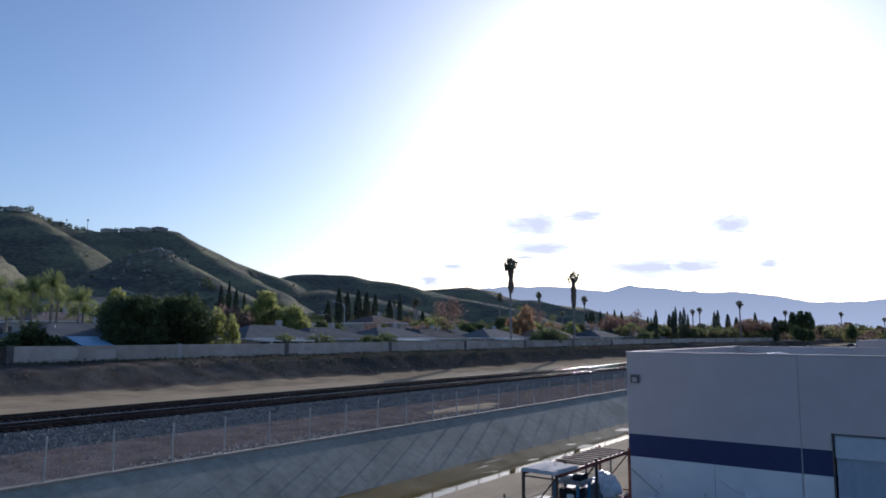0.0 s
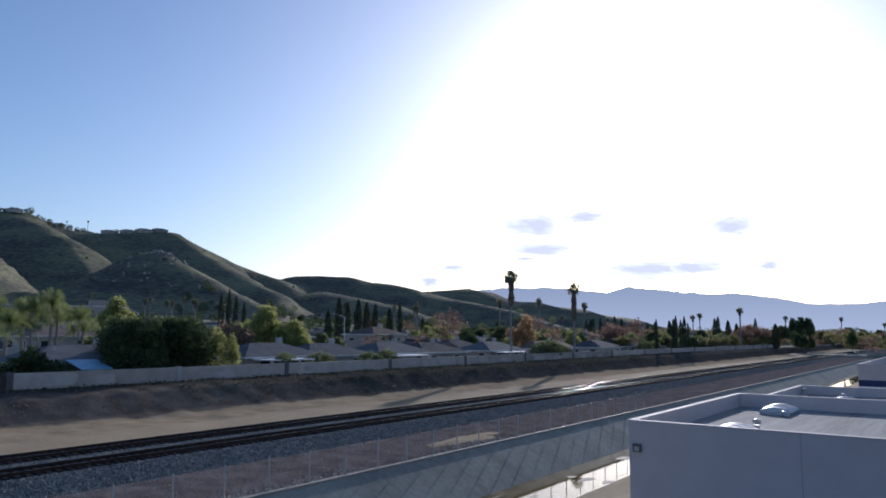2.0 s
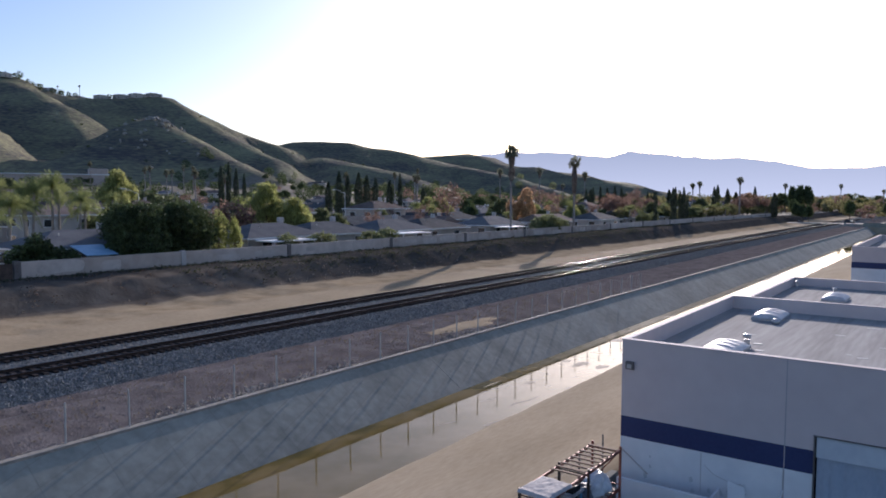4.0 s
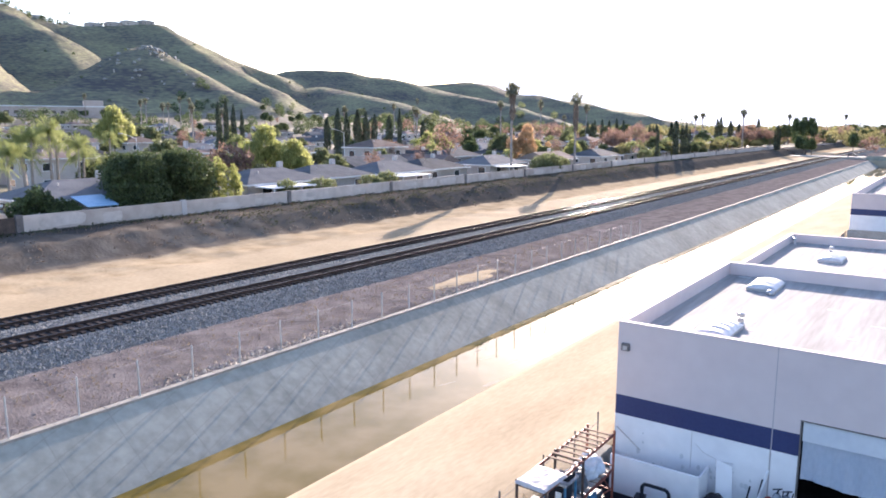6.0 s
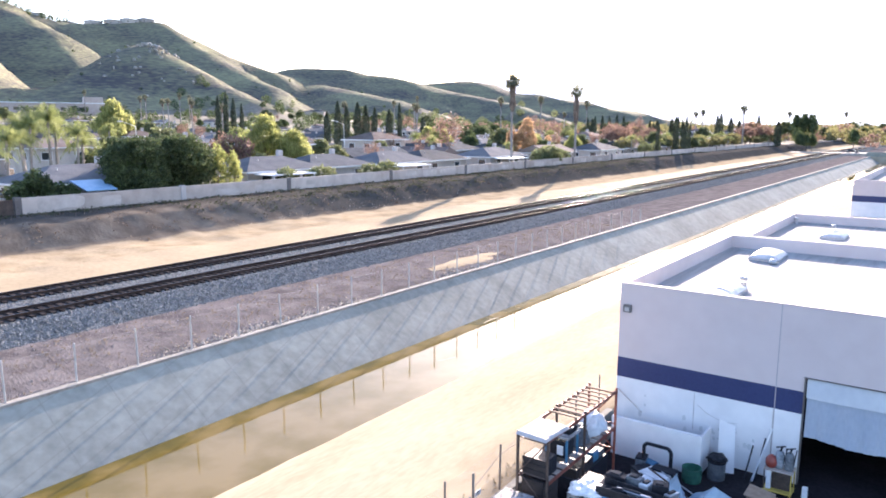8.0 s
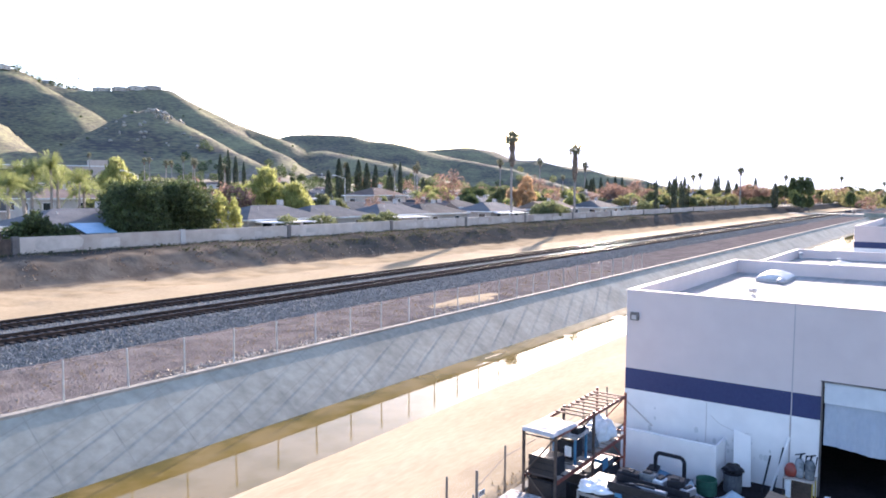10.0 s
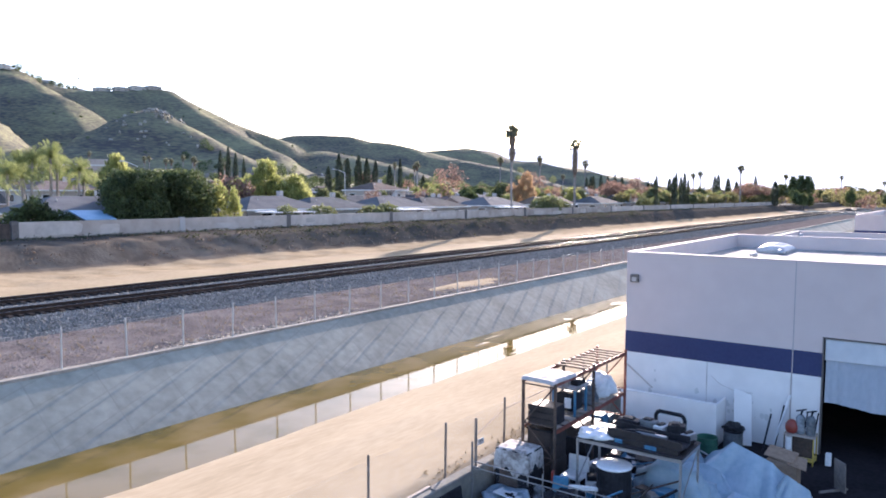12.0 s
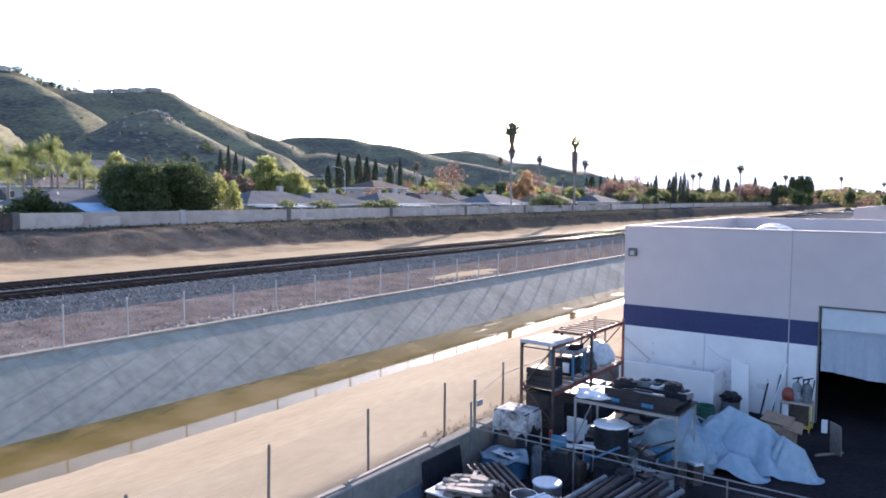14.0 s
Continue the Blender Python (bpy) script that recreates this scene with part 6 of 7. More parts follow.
fence = thing("yard_fence", "rusty chain-link fence on leaning brown posts", "fence", pose(-10.92, 0, 3.3))
bm = bmesh.new()
tube(bm, (0, 0, -0.15), (0, 0, 1.5), 0.032, n=9)
tube(bm, (0, 0, 1.5), (0, 0, 1.53), 0.036, 0.015, n=9)
post0 = part("post", bm, M_POST, fence)
post0.location = (0, 6.1, 0)
for y, tall in ((9.08, 1.0), (12.04, 1.0), (15.0, 1.0), (18.0, 1.0), (20.9, 1.05), (23.4, 1.05), (25.6, 1.05)):
    shared("post", post0.data, fence, pose(rng.uniform(-0.03, 0.03), y, 0, rng.uniform(-1, 1), rng.uniform(-1.5, 1.5)) @ Matrix.Diagonal((1, 1, tall, 1)))
bm = bmesh.new()
tube(bm, (0.32, 16.0, -0.6), (0.32, 16.0, 1.46), 0.04, n=9)
part("gate_post", bm, M_POST, fence)
bm = bmesh.new()
tube(bm, (0.32, 16.0, 0.98), (0.0, 18.0, 1.16), 0.014, n=6)
tube(bm, (0.0, 18.0, 1.16), (0.0, 25.6, 1.2), 0.014, n=6)
part("top_rail", bm, M_POST, fence)
bm = bmesh.new()
link_mesh(bm, 5.0, 25.6, 0.06, 1.42, 0.075, 0.0016)
part("chain_link", bm, M_WIRE, fence)
bm = bmesh.new()
box(bm, 0.34, 0.355, 16.05, 16.35, 0.68, 0.84)
sign = part("sign", bm, M_PLASTIC, fence, "small pale rectangular sign")
bm = bmesh.new()
for k in range(3):
    box(bm, 0.356, 0.359, 16.08, 16.3, 0.71 + k * 0.045, 0.73 + k * 0.045)
part("lettering", bm, M_DARK, sign)

M_DULLPIPE = material("dull_galvanised_pipe", (0.16, 0.16, 0.165), (0.28, 0.28, 0.285), 3, 6, 0.55, metal=0.5, bump=0.05)
M_OILY = material("oily_dark_timber", (0.012, 0.010, 0.012), (0.034, 0.027, 0.027), 2, 6, 0.6, bump=0.2)
cross = thing("yard_divider", "double galvanised pipe rail dividing the yards", "fence", pose(-10.45, 15.6, YZ))
for k, (za, zb) in enumerate(((1.42, 1.36), (1.26, 1.2))):
    bm = bmesh.new()
    tube(bm, (0, 0, za), (12.5, 0.0, zb), 0.018, n=8)
    part("rail", bm, M_DULLPIPE, cross)
for k, (x, h) in enumerate(((0, 1.95), (2.1, 1.55), (3.0, 1.4), (4.55, 1.4), (6.6, 1.4), (9.0, 1.4), (11.0, 1.4))):
    bm = bmesh.new()
    tube(bm, (x, 0, 0), (x, 0, h), 0.03 if k == 0 else 0.02, n=8)
    part("post", bm, M_DULLPIPE, cross)
bm = bmesh.new()
link_mesh(bm, 0, 12.4, 0.08, 1.25, 0.09, 0.0008)
ob = part("chain_link", bm, M_WIRE, cross)
ob.matrix_basis = pose(0, 0, 0, 0, 0, -90)


# ---- pallet rack by the fence ----
def pallet_rack():
    t = thing("pallet_rack", "tall brown and red-oxide steel pallet rack", "storage rack", pose(-9.5, 17.5, YZ))
    ys, xs = (0.0, 2.5, 5.0), (-0.5, 0.5)
    for k, y in enumerate(ys):
        for x in xs:
            bm = bmesh.new()
            h = 3.4
            box(bm, x - 0.034, x + 0.034, y - 0.034, y + 0.034, 0, h)
            box(bm, x - 0.07, x + 0.07, y - 0.07, y + 0.07, 0, 0.012)
            part("upright", bm, M_BROWNSTEEL if k < 2 else M_RUST, t)
        for z0, z1 in ((0.3, 1.2), (1.2, 2.1), (2.1, 3.2)):
            bm = bmesh.new()
            a, b = (-0.45, 0.45) if int(z0 * 10) % 2 else (0.45, -0.45)
            tube(bm, (a, y, z0), (b, y, z1), 0.022, n=5)
            tube(bm, (-0.45, y, z1), (0.45, y, z1), 0.022, n=5)
            part("brace", bm, M_BROWNSTEEL if k < 2 else M_RUST, t)
    for x in xs:
        for z in (1.95, 3.28):
            for y0, y1 in zip(ys, ys[1:]):
                bm = bmesh.new()
                box(bm, x - 0.025, x + 0.025, y0 + 0.034, y1 - 0.034, z - 0.05, z + 0.05)
                part("beam", bm, M_RUST, t)
    for z in (2.015,):
        for i in range(11):
            bm = bmesh.new()
            box(bm, -0.5, 0.5, 0.15 + i * 0.44, 0.45 + i * 0.44, z, z + 0.025)
            part("deck_board", bm, M_WOOD, t)
    for i in range(9):
        bm = bmesh.new()
        box(bm, -0.5, 0.5, 1.9 + i * 0.34, 1.98 + i * 0.34, 3.345, 3.385)
        part("slat", bm, M_CARD, t)


pallet_rack()


def lump(name, label, category, mat, m, sx, sy, sz, seed, rough=0.22, group="", folds=3.0):
    """A soft bundle: a squashed, wrinkled ball flat underneath."""
    bm = bmesh.new()
    bmesh.ops.create_icosphere(bm, subdivisions=4, radius=1)
    for v in bm.verts:
        n = v.co.normalized()
        k = 1 + rough * noise.noise(n * 1.7 + Vector((seed, 0, 0))) + rough * 0.7 * abs(noise.noise(n * folds + Vector((0, seed, 0)))) + 0.05 * noise.noise(n * 9 + Vector((seed, seed, 0)))
        v.co = Vector((n.x * k * sx, n.y * k * sy, max(0.0, n.z * k + 0.55) * sz / 1.55))
    ob = tagged(part(name, bm, mat, smooth=True), label, category, group)
    ob.matrix_basis = m
    return ob


def slab_pile(name, label, category, mat, m, boxes, group="", bevel=0.02):
    t = thing(name, label, category, m, group)
    for nm, mt, *b in boxes:
        bm = bmesh.new()
        soft_box(bm, *b, bevel)
        part(nm, bm, mt or mat, t)
    return t


def drum(name, label, category, m, r, h, mat, lid_mat=None, open_top=False):
    t = thing(name, label, category, m)
    bm = bmesh.new()
    prof = [(r * 0.97, 0), (r, 0.03), (r, h * 0.33), (r * 1.025, h * 0.345), (r, h * 0.36), (r, h * 0.65), (r * 1.025, h * 0.665), (r, h * 0.68), (r, h - 0.02), (r * 1.03, h)]
    if open_top:
        prof += [(r * 0.93, h), (r * 0.9, h * 0.2)]
    lathe(bm, prof, 24)
    part("body", bm, mat, t)
    if lid_mat:
        bm = bmesh.new()
        lathe(bm, [(r * 1.05, h + 0.003), (r * 1.05, h + 0.035), (r * 0.95, h + 0.05), (r * 0.3, h + 0.06)], 24)
        part("lid", bm, lid_mat, t)
    return t


# loads on the rack
def wrapped_slab(name, label, category, mat, m, sx, sy, sz, seed):
    """A flat load under a sagging sheet whose hem hangs over the edges."""
    bm = bmesh.new()
    g, n = {}, 26
    for i in range(n + 1):
        for j in range(n + 1):
            u, v = 2.3 * i / n - 1.15, 2.3 * j / n - 1.15
            over = max(0.0, abs(u) - 1) + max(0.0, abs(v) - 1)
            q = Vector((u * 2.2, v * 2.2, seed))
            z = sz * (1 - 0.25 * (u * u + v * v) ** 2 * 0.25) + 0.05 * (0.5 - abs(noise.noise(q))) + 0.02 * noise.noise(q * 3)
            drop = min(sz * 1.1, over * 1.7 * (1 + 0.8 * noise.noise(Vector((u * 3, v * 3, seed + 4)))))
            g[i, j] = bm.verts.new((max(-1.03, min(1.03, u)) * sx, max(-1.03, min(1.03, v)) * sy, max(0.012, z - drop)))
    for i in range(n):
        for j in range(n):
            bm.faces.new((g[i, j], g[i + 1, j], g[i + 1, j + 1], g[i, j + 1]))
    ob = tagged(part(name, bm, mat, smooth=True), label, category)
    ob.matrix_basis = m


wrapped_slab("wrapped_load", "flat white plastic-wrapped load on top of the rack", "wrapped load", M_PILASTER_PALE, pose(-9.42, 17.95, YZ + 3.335, 0, 0, -4), 0.50, 0.66, 0.09, 3)
lump("wrapped_load", "crumpled silvery plastic bag on the rack shelf", "wrapped load", M_PLASTIC, pose(-9.5, 21.6, YZ + 2.05), 0.4, 0.55, 0.62, 5, 0.5)
lump("wrapped_load", "grey plastic bag on the rack shelf", "wrapped load", M_CLUTTER, pose(-9.55, 20.5, YZ + 2.05), 0.42, 0.5, 0.55, 6, 0.4)
slab_pile("machine", "blue machine with a worn white top on the rack", "machine", M_STEELBLUE, pose(-9.42, 19.25, YZ + 2.05), [
    ("leg", None, -0.38, -0.32, -0.4, -0.34, 0, 0.78), ("leg", None, 0.32, 0.38, -0.4, -0.34, 0, 0.78), ("leg", None, -0.38, -0.32, 0.34, 0.4, 0, 0.78), ("leg", None, 0.32, 0.38, 0.34, 0.4, 0, 0.78),
    ("top", M_CLOTH, -0.42, 0.42, -0.45, 0.45, 0.78, 0.86), ("body", M_DARK, -0.26, 0.26, -0.3, 0.3, 0.1, 0.62), ("panel", M_PLASTIC, 0.0, 0.2, -0.34, -0.3, 0.2, 0.5), ("motor", M_GALV, -0.2, 0.1, -0.3, 0.1, 0.86, 0.98), ("box", M_DARK, 0.12, 0.36, -0.2, 0.3, 0.86, 1.02)])
slab_pile("crate", "tall dark brown crate in the rack bottom", "crate", M_OILY, pose(-9.6, 18.15, YZ), [
    ("body", None, -0.36, 0.4, -0.5, 0.55, 0, 0.95), ("panel", None, -0.34, 0.38, -0.46, 0.5, 0.96, 1.42), ("panel", None, -0.34, 0.38, -0.48, 0.5, 1.44, 1.86), ("lid", M_DARK, -0.38, 0.42, -0.5, 0.55, 1.86, 1.9)])
slab_pile("crate", "dark steel cabinet under the rack", "crate", M_DARK, pose(-9.5, 21.0, YZ), [
    ("body", None, -0.4, 0.4, -1.3, 1.2, 0, 1.1), ("tray", M_OILY, -0.38, 0.35, -1.2, 0.1, 1.1, 1.4), ("box", M_STEELBLUE, -0.3, 0.3, 0.2, 0.65, 1.1, 1.45), ("box", M_CLUTTER, -0.3, 0.3, 0.7, 1.1, 1.1, 1.3)])
slab_pile("crate", "dark brown slatted crate on the rack shelf", "crate", M_OILY, pose(-9.5, 17.98, YZ + 2.045), [
    ("slat", None, -0.4, 0.4, -0.38, -0.35, 0.0, 0.17), ("slat", None, -0.4, 0.4, -0.38, -0.35, 0.2, 0.36), ("slat", None, -0.4, 0.4, -0.38, -0.35, 0.39, 0.55), ("body", M_DARK, -0.38, 0.38, -0.35, 0.34, 0, 0.52)])
# cabinet draped with cloth
t = slab_pile("draped_cabinet", "cabinet draped with a stained white cloth", "cabinet", M_PLASTIC, pose(-9.75, 16.85, YZ), [
    ("body", M_DARK, -0.5, 0.5, -0.4, 0.4, 0, 1.6), ("panel", M_BROWNSTEEL, -0.36, 0.2, -0.42, -0.4, 0.2, 1.0)])
bm = bmesh.new()
g = {}
for i in range(25):
    for j in range(25):
        x, y = -0.62 + 1.24 * i / 24, -0.55 + 1.1 * j / 24
        over = max(0, abs(x) - 0.5) + max(0, abs(y) - 0.4)
        drop = 4.2 * over * (1 + 0.5 * noise.noise(Vector((x * 4, y * 4, 2))))
        g[i, j] = bm.verts.new((max(-0.54, min(0.54, x)), max(-0.44, min(0.44, y)), 1.62 + 0.02 * noise.noise(Vector((x * 6, y * 6, 0))) - drop))
for i in range(24):
    for j in range(24):
        bm.faces.new((g[i, j], g[i + 1, j], g[i + 1, j + 1], g[i, j + 1]))
part("cloth", bm, M_CLOTH, t, "stained white cloth", smooth=True)

# ---- steel frame table with pallets ----
r9 = random.Random(9)


def frame_table():
    t = thing("frame_table", "tall pale steel frame stand with loaded top", "stand", pose(-6.83, 17.95, YZ))
    w, d, h = 1.36, 0.72, 2.08
    for sx in (-1, 1):
        for sy in (-1, 1):
            bm = bmesh.new()
            box(bm, sx * w - 0.026, sx * w + 0.026, sy * d - 0.026, sy * d + 0.026, 0, h)
            part("leg", bm, M_GALV, t)
    for sx in (-1, 1):
        bm = bmesh.new()
        box(bm, sx * w - 0.03, sx * w + 0.03, -d + 0.035, d - 0.035, h - 0.1, h - 0.02)
        tube(bm, (sx * w, -d, 0.9), (sx * w, d, h - 0.1), 0.02, n=5)
        part("side_rail", bm, M_GALV, t)
    for sy in (-1, 1):
        bm = bmesh.new()
        box(bm, -w + 0.035, w - 0.035, sy * d - 0.03, sy * d + 0.03, h - 0.1, h - 0.02)
        part("cross_rail", bm, M_GALV, t)
    bm = bmesh.new()
    soft_box(bm, -w - 0.05, w + 0.05, -d - 0.05, d + 0.05, h, h + 0.03, 0.01)
    part("top", bm, M_OILY, t)


frame_table()
lump("plastic_wrap", "crumpled sunlit white plastic sheet on the stand", "plastic sheet", M_PLASTIC, pose(-7.78, 17.62, YZ + 2.112, 0, 0, 5), 0.42, 0.42, 0.17, 41, 0.5, folds=5.0)
slab_pile("pallet", "dark stained wooden pallet on the steel stand", "pallet", M_OILY, pose(-6.5, 18.0, YZ + 2.112, 0, 0, -2), [
    ("runner", None, -0.95, 0.95, -0.62, -0.52, 0, 0.1), ("runner", None, -0.95, 0.95, -0.06, 0.06, 0, 0.1), ("runner", None, -0.95, 0.95, 0.5, 0.62, 0, 0.1)]
    + [("deck_board", None, -0.98, 0.98, -0.64 + k * 0.22, -0.46 + k * 0.22, 0.1, 0.13) for k in range(6)]
    + [("block", M_STEELBLUE, 0.1, 0.4, -0.66, -0.63, 0.0, 0.1), ("block", M_STEELBLUE, -0.7, -0.5, -0.66, -0.63, 0.0, 0.1)], bevel=0.01)
slab_pile("steel_channel", "long dark steel channel lying on the pallet", "steel channel", M_OILY, pose(-6.45, 17.85, YZ + 2.245, 0, 0, -3), [
    ("web", M_DARK, -1.0, 0.98, -0.42, 0.1, 0.0, 0.05), ("side", None, -1.0, 0.98, -0.45, -0.42, 0.0, 0.2), ("side", M_DARK, -1.0, 0.98, 0.1, 0.13, 0.0, 0.22)])
for k, (x, y, w, d, h, mat) in enumerate(((-7.2, 18.35, 0.3, 0.16, 0.3, M_DARK), (-6.7, 18.4, 0.22, 0.14, 0.36, M_CLUTTER), (-6.35, 18.38, 0.14, 0.18, 0.28, M_PLASTIC), (-5.95, 18.36, 0.22, 0.18, 0.4, M_DARK), (-5.62, 18.3, 0.1, 0.2, 0.22, M_GALV), (-6.5, 17.78, 0.5, 0.06, 0.12, M_GALV), (-6.9, 17.7, 0.3, 0.05, 0.1, M_DARK))):
    slab_pile("machine_part", "dark greasy machine part on the pallet", "machine part", mat, pose(x, y, YZ + (2.295 if k > 4 else 2.245), 0, 0, r9.uniform(-20, 20)), [("body", None, -w, w, -d, d, 0, h * 0.8), ("flange", M_OILY, -w * 0.6, w * 0.4, -d * 0.7, d * 0.7, h * 0.8, h * 0.8 + 0.05)], "parts on the pallet")
drum("tank", "dark round tank with a white lid", "tank", pose(-7.15, 17.2, YZ), 0.44, 1.55, M_DARK, M_PLASTIC)
slab_pile("machine_parts", "jumbled dark machine parts and pale strips", "scrap", M_DARK, pose(-6.0, 17.6, YZ), [
    ("frame", M_BROWNSTEEL, -0.3, 0.5, -0.5, 0.6, 0, 0.6), ("bar", M_GALV, -0.5, 0.5, -0.6, -0.52, 0.6, 0.66), ("bar", M_PLASTIC, -0.1, 0.5, -0.2, -0.1, 0.6, 0.68), ("box", M_STEELBLUE, -0.4, 0.1, 0.2, 0.6, 0.6, 0.9)])
lump("plastic_sheet", "blue plastic sheet heaped under the stand", "tarpaulin", M_TARP, pose(-6.2, 18.75, YZ), 0.95, 0.4, 1.35, 21, 0.3)
slab_pile("chair_stack", "upturned pale plastic chairs", "chairs", M_PLASTIC, pose(-8.6, 17.9, YZ), [
    ("seat", None, -0.3, 0.3, -0.25, 0.3, 0.7, 0.78), ("back", None, -0.3, 0.3, 0.3, 0.36, 0.7, 1.2), ("leg", M_GALV, -0.28, -0.24, -0.22, -0.18, 0, 0.7), ("leg", M_GALV, 0.24, 0.28, -0.22, -0.18, 0, 0.7), ("leg", M_GALV, -0.28, -0.24, 0.24, 0.28, 0, 0.7), ("leg", M_GALV, 0.24, 0.28, 0.24, 0.28, 0, 0.7)], bevel=0.03)
slab_pile("hand_truck", "blue and red hand truck with white pipe", "hand truck", M_STEELBLUE, pose(-8.35, 16.6, YZ, 0, 0, 20), [
    ("frame", None, -0.2, 0.2, -0.1, 0.0, 0.1, 1.2), ("pipe", M_PLASTIC, 0.2, 1.4, -0.06, 0.04, 0.9, 1.0), ("handle", M_RED, -0.24, -0.18, -0.1, 0.1, 1.0, 1.3), ("wheel", M_DARK, -0.3, -0.22, -0.12, 0.12, 0.0, 0.24)])

M_PANEL = material("dull_board", (0.13, 0.115, 0.105), (0.22, 0.195, 0.18), 1.5, 8, 0.85, bump=0.2)
# ---- things in front of the warehouse wall ----
slab_pile("partition", "low white partition wall in the yard", "partition", M_WHITE, pose(-8.2, 24.6, YZ), [
    ("panel", None, -1.75, 1.6, -0.05, 0.05, 0, 1.51), ("return", None, 1.52, 1.6, 0.05, 1.15, 0, 1.48)])
bm = bmesh.new()
v = [bm.verts.new((x, y, z)) for y in (-0.02, 0.02) for x, z in ((-0.28, 0), (0.28, 0), (0.28, 1.70), (-0.28, 1.93))]
for f in ((0, 1, 2, 3), (7, 6, 5, 4), (0, 4, 5, 1), (1, 5, 6, 2), (2, 6, 7, 3), (3, 7, 4, 0)):
    bm.faces.new([v[i] for i in f])
tagged(part("board", bm, M_WHITE), "white board with a slanted top leaning on the wall", "board").matrix_basis = pose(-5.93, 25.4, YZ, -9, 0, 24)
for k, (x, lean, h, mat, lab) in enumerate(((-5.02, 13, 2.0, M_PLASTIC, "white pole leaning on the wall"), (-4.95, 8, 1.6, M_DARK, "dark pole leaning on the wall"), (-5.28, 8, 1.25, M_DARK, "short dark bar leaning on the wall"))):
    bm = bmesh.new()
    tube(bm, (0, 0, 0), (0, 0, h), 0.042 if k == 0 else 0.03, n=8)
    tagged(part("pole", bm, mat), lab, "pole", "leaning poles").matrix_basis = pose(x, 25.3, YZ, -14, lean, 0)
drum("bin", "dark round rubbish bin with a bag", "bin", pose(-6.1, 24.8, YZ), 0.3, 0.62, M_CLUTTER, M_DARK)
drum("bin", "green plastic bin without a lid", "bin", pose(-6.75, 24.1, YZ), 0.33, 0.5, M_GREEN, open_top=True)
t = thing("cart", "yellow steel tool cart by the warehouse door", "cart", pose(-4.1, 25.0, YZ))
for sx in (-1, 1):
    for sy in (-1, 1):
        bm = bmesh.new()
        box(bm, sx * 0.42 - 0.018, sx * 0.42 + 0.018, sy * 0.3 - 0.018, sy * 0.3 + 0.018, 0, 0.88)
        part("leg", bm, M_YELLOW if sx > 0 else M_BROWNSTEEL, t)
for z in (0.12, 0.86):
    bm = bmesh.new()
    soft_box(bm, -0.45, 0.45, -0.33, 0.33, z, z + 0.04, 0.01)
    part("shelf", bm, M_YELLOW if z < 0.5 else M_WOOD, t)
bm = bmesh.new()
box(bm, -0.38, 0.38, -0.1, -0.06, 0.17, 0.85)
part("back_panel", bm, M_BROWNSTEEL, t)
bm = bmesh.new()
soft_box(bm, -0.36, -0.22, -0.26, -0.12, 0.17, 0.8, 0.02)
part("box", bm, M_PLASTIC, t)
bm = bmesh.new()
lathe(bm, [(0.14, 0), (0.19, 0.08), (0.2, 0.22), (0.14, 0.36), (0.06, 0.42)], 16)
tagged(part("jug", bm, M_RED, smooth=True), "red plastic jug on the cart", "jug").matrix_basis = pose(-4.36, 24.95, YZ + 0.9)
for x in (-4.12, -3.82):
    t = thing("pump", "silver pressure sprayer with black handle", "sprayer", pose(x, 25.0, YZ + 0.9), "sprayers")
    bm = bmesh.new()
    lathe(bm, [(0.13, 0), (0.14, 0.05), (0.14, 0.5), (0.08, 0.6)], 16)
    part("tank", bm, M_CLUTTER, t, smooth=True)
    bm = bmesh.new()
    tube(bm, (0, 0, 0.58), (0.05, 0, 0.78), 0.03, n=6)
    tube(bm, (-0.14, 0, 0.7), (0.16, 0, 0.8), 0.025, n=6)
    tube(bm, (0.12, 0, 0.1), (0.2, 0, 0.75), 0.02, n=6)
    part("handle", bm, M_DARK, t)
slab_pile("box", "small white box beside the cart", "box", M_PLASTIC, pose(-3.3, 25.1, YZ), [("body", None, -0.08, 0.08, -0.08, 0.08, 0, 0.4)])
t = thing("a_frame_board", "weathered board standing in a timber foot", "board", pose(-2.72, 23.1, YZ, 0, 0, 50))
bm = bmesh.new()
soft_box(bm, -0.02, 0.02, -0.2, 0.2, 0.0, 0.98, 0.015, pose(0, 0, 0, 8, -10, 0))
part("panel", bm, M_PANEL, t)
bm = bmesh.new()
box(bm, -0.7, 0.25, -0.03, 0.03, 0.0, 0.06)
part("foot", bm, M_PANEL, t)
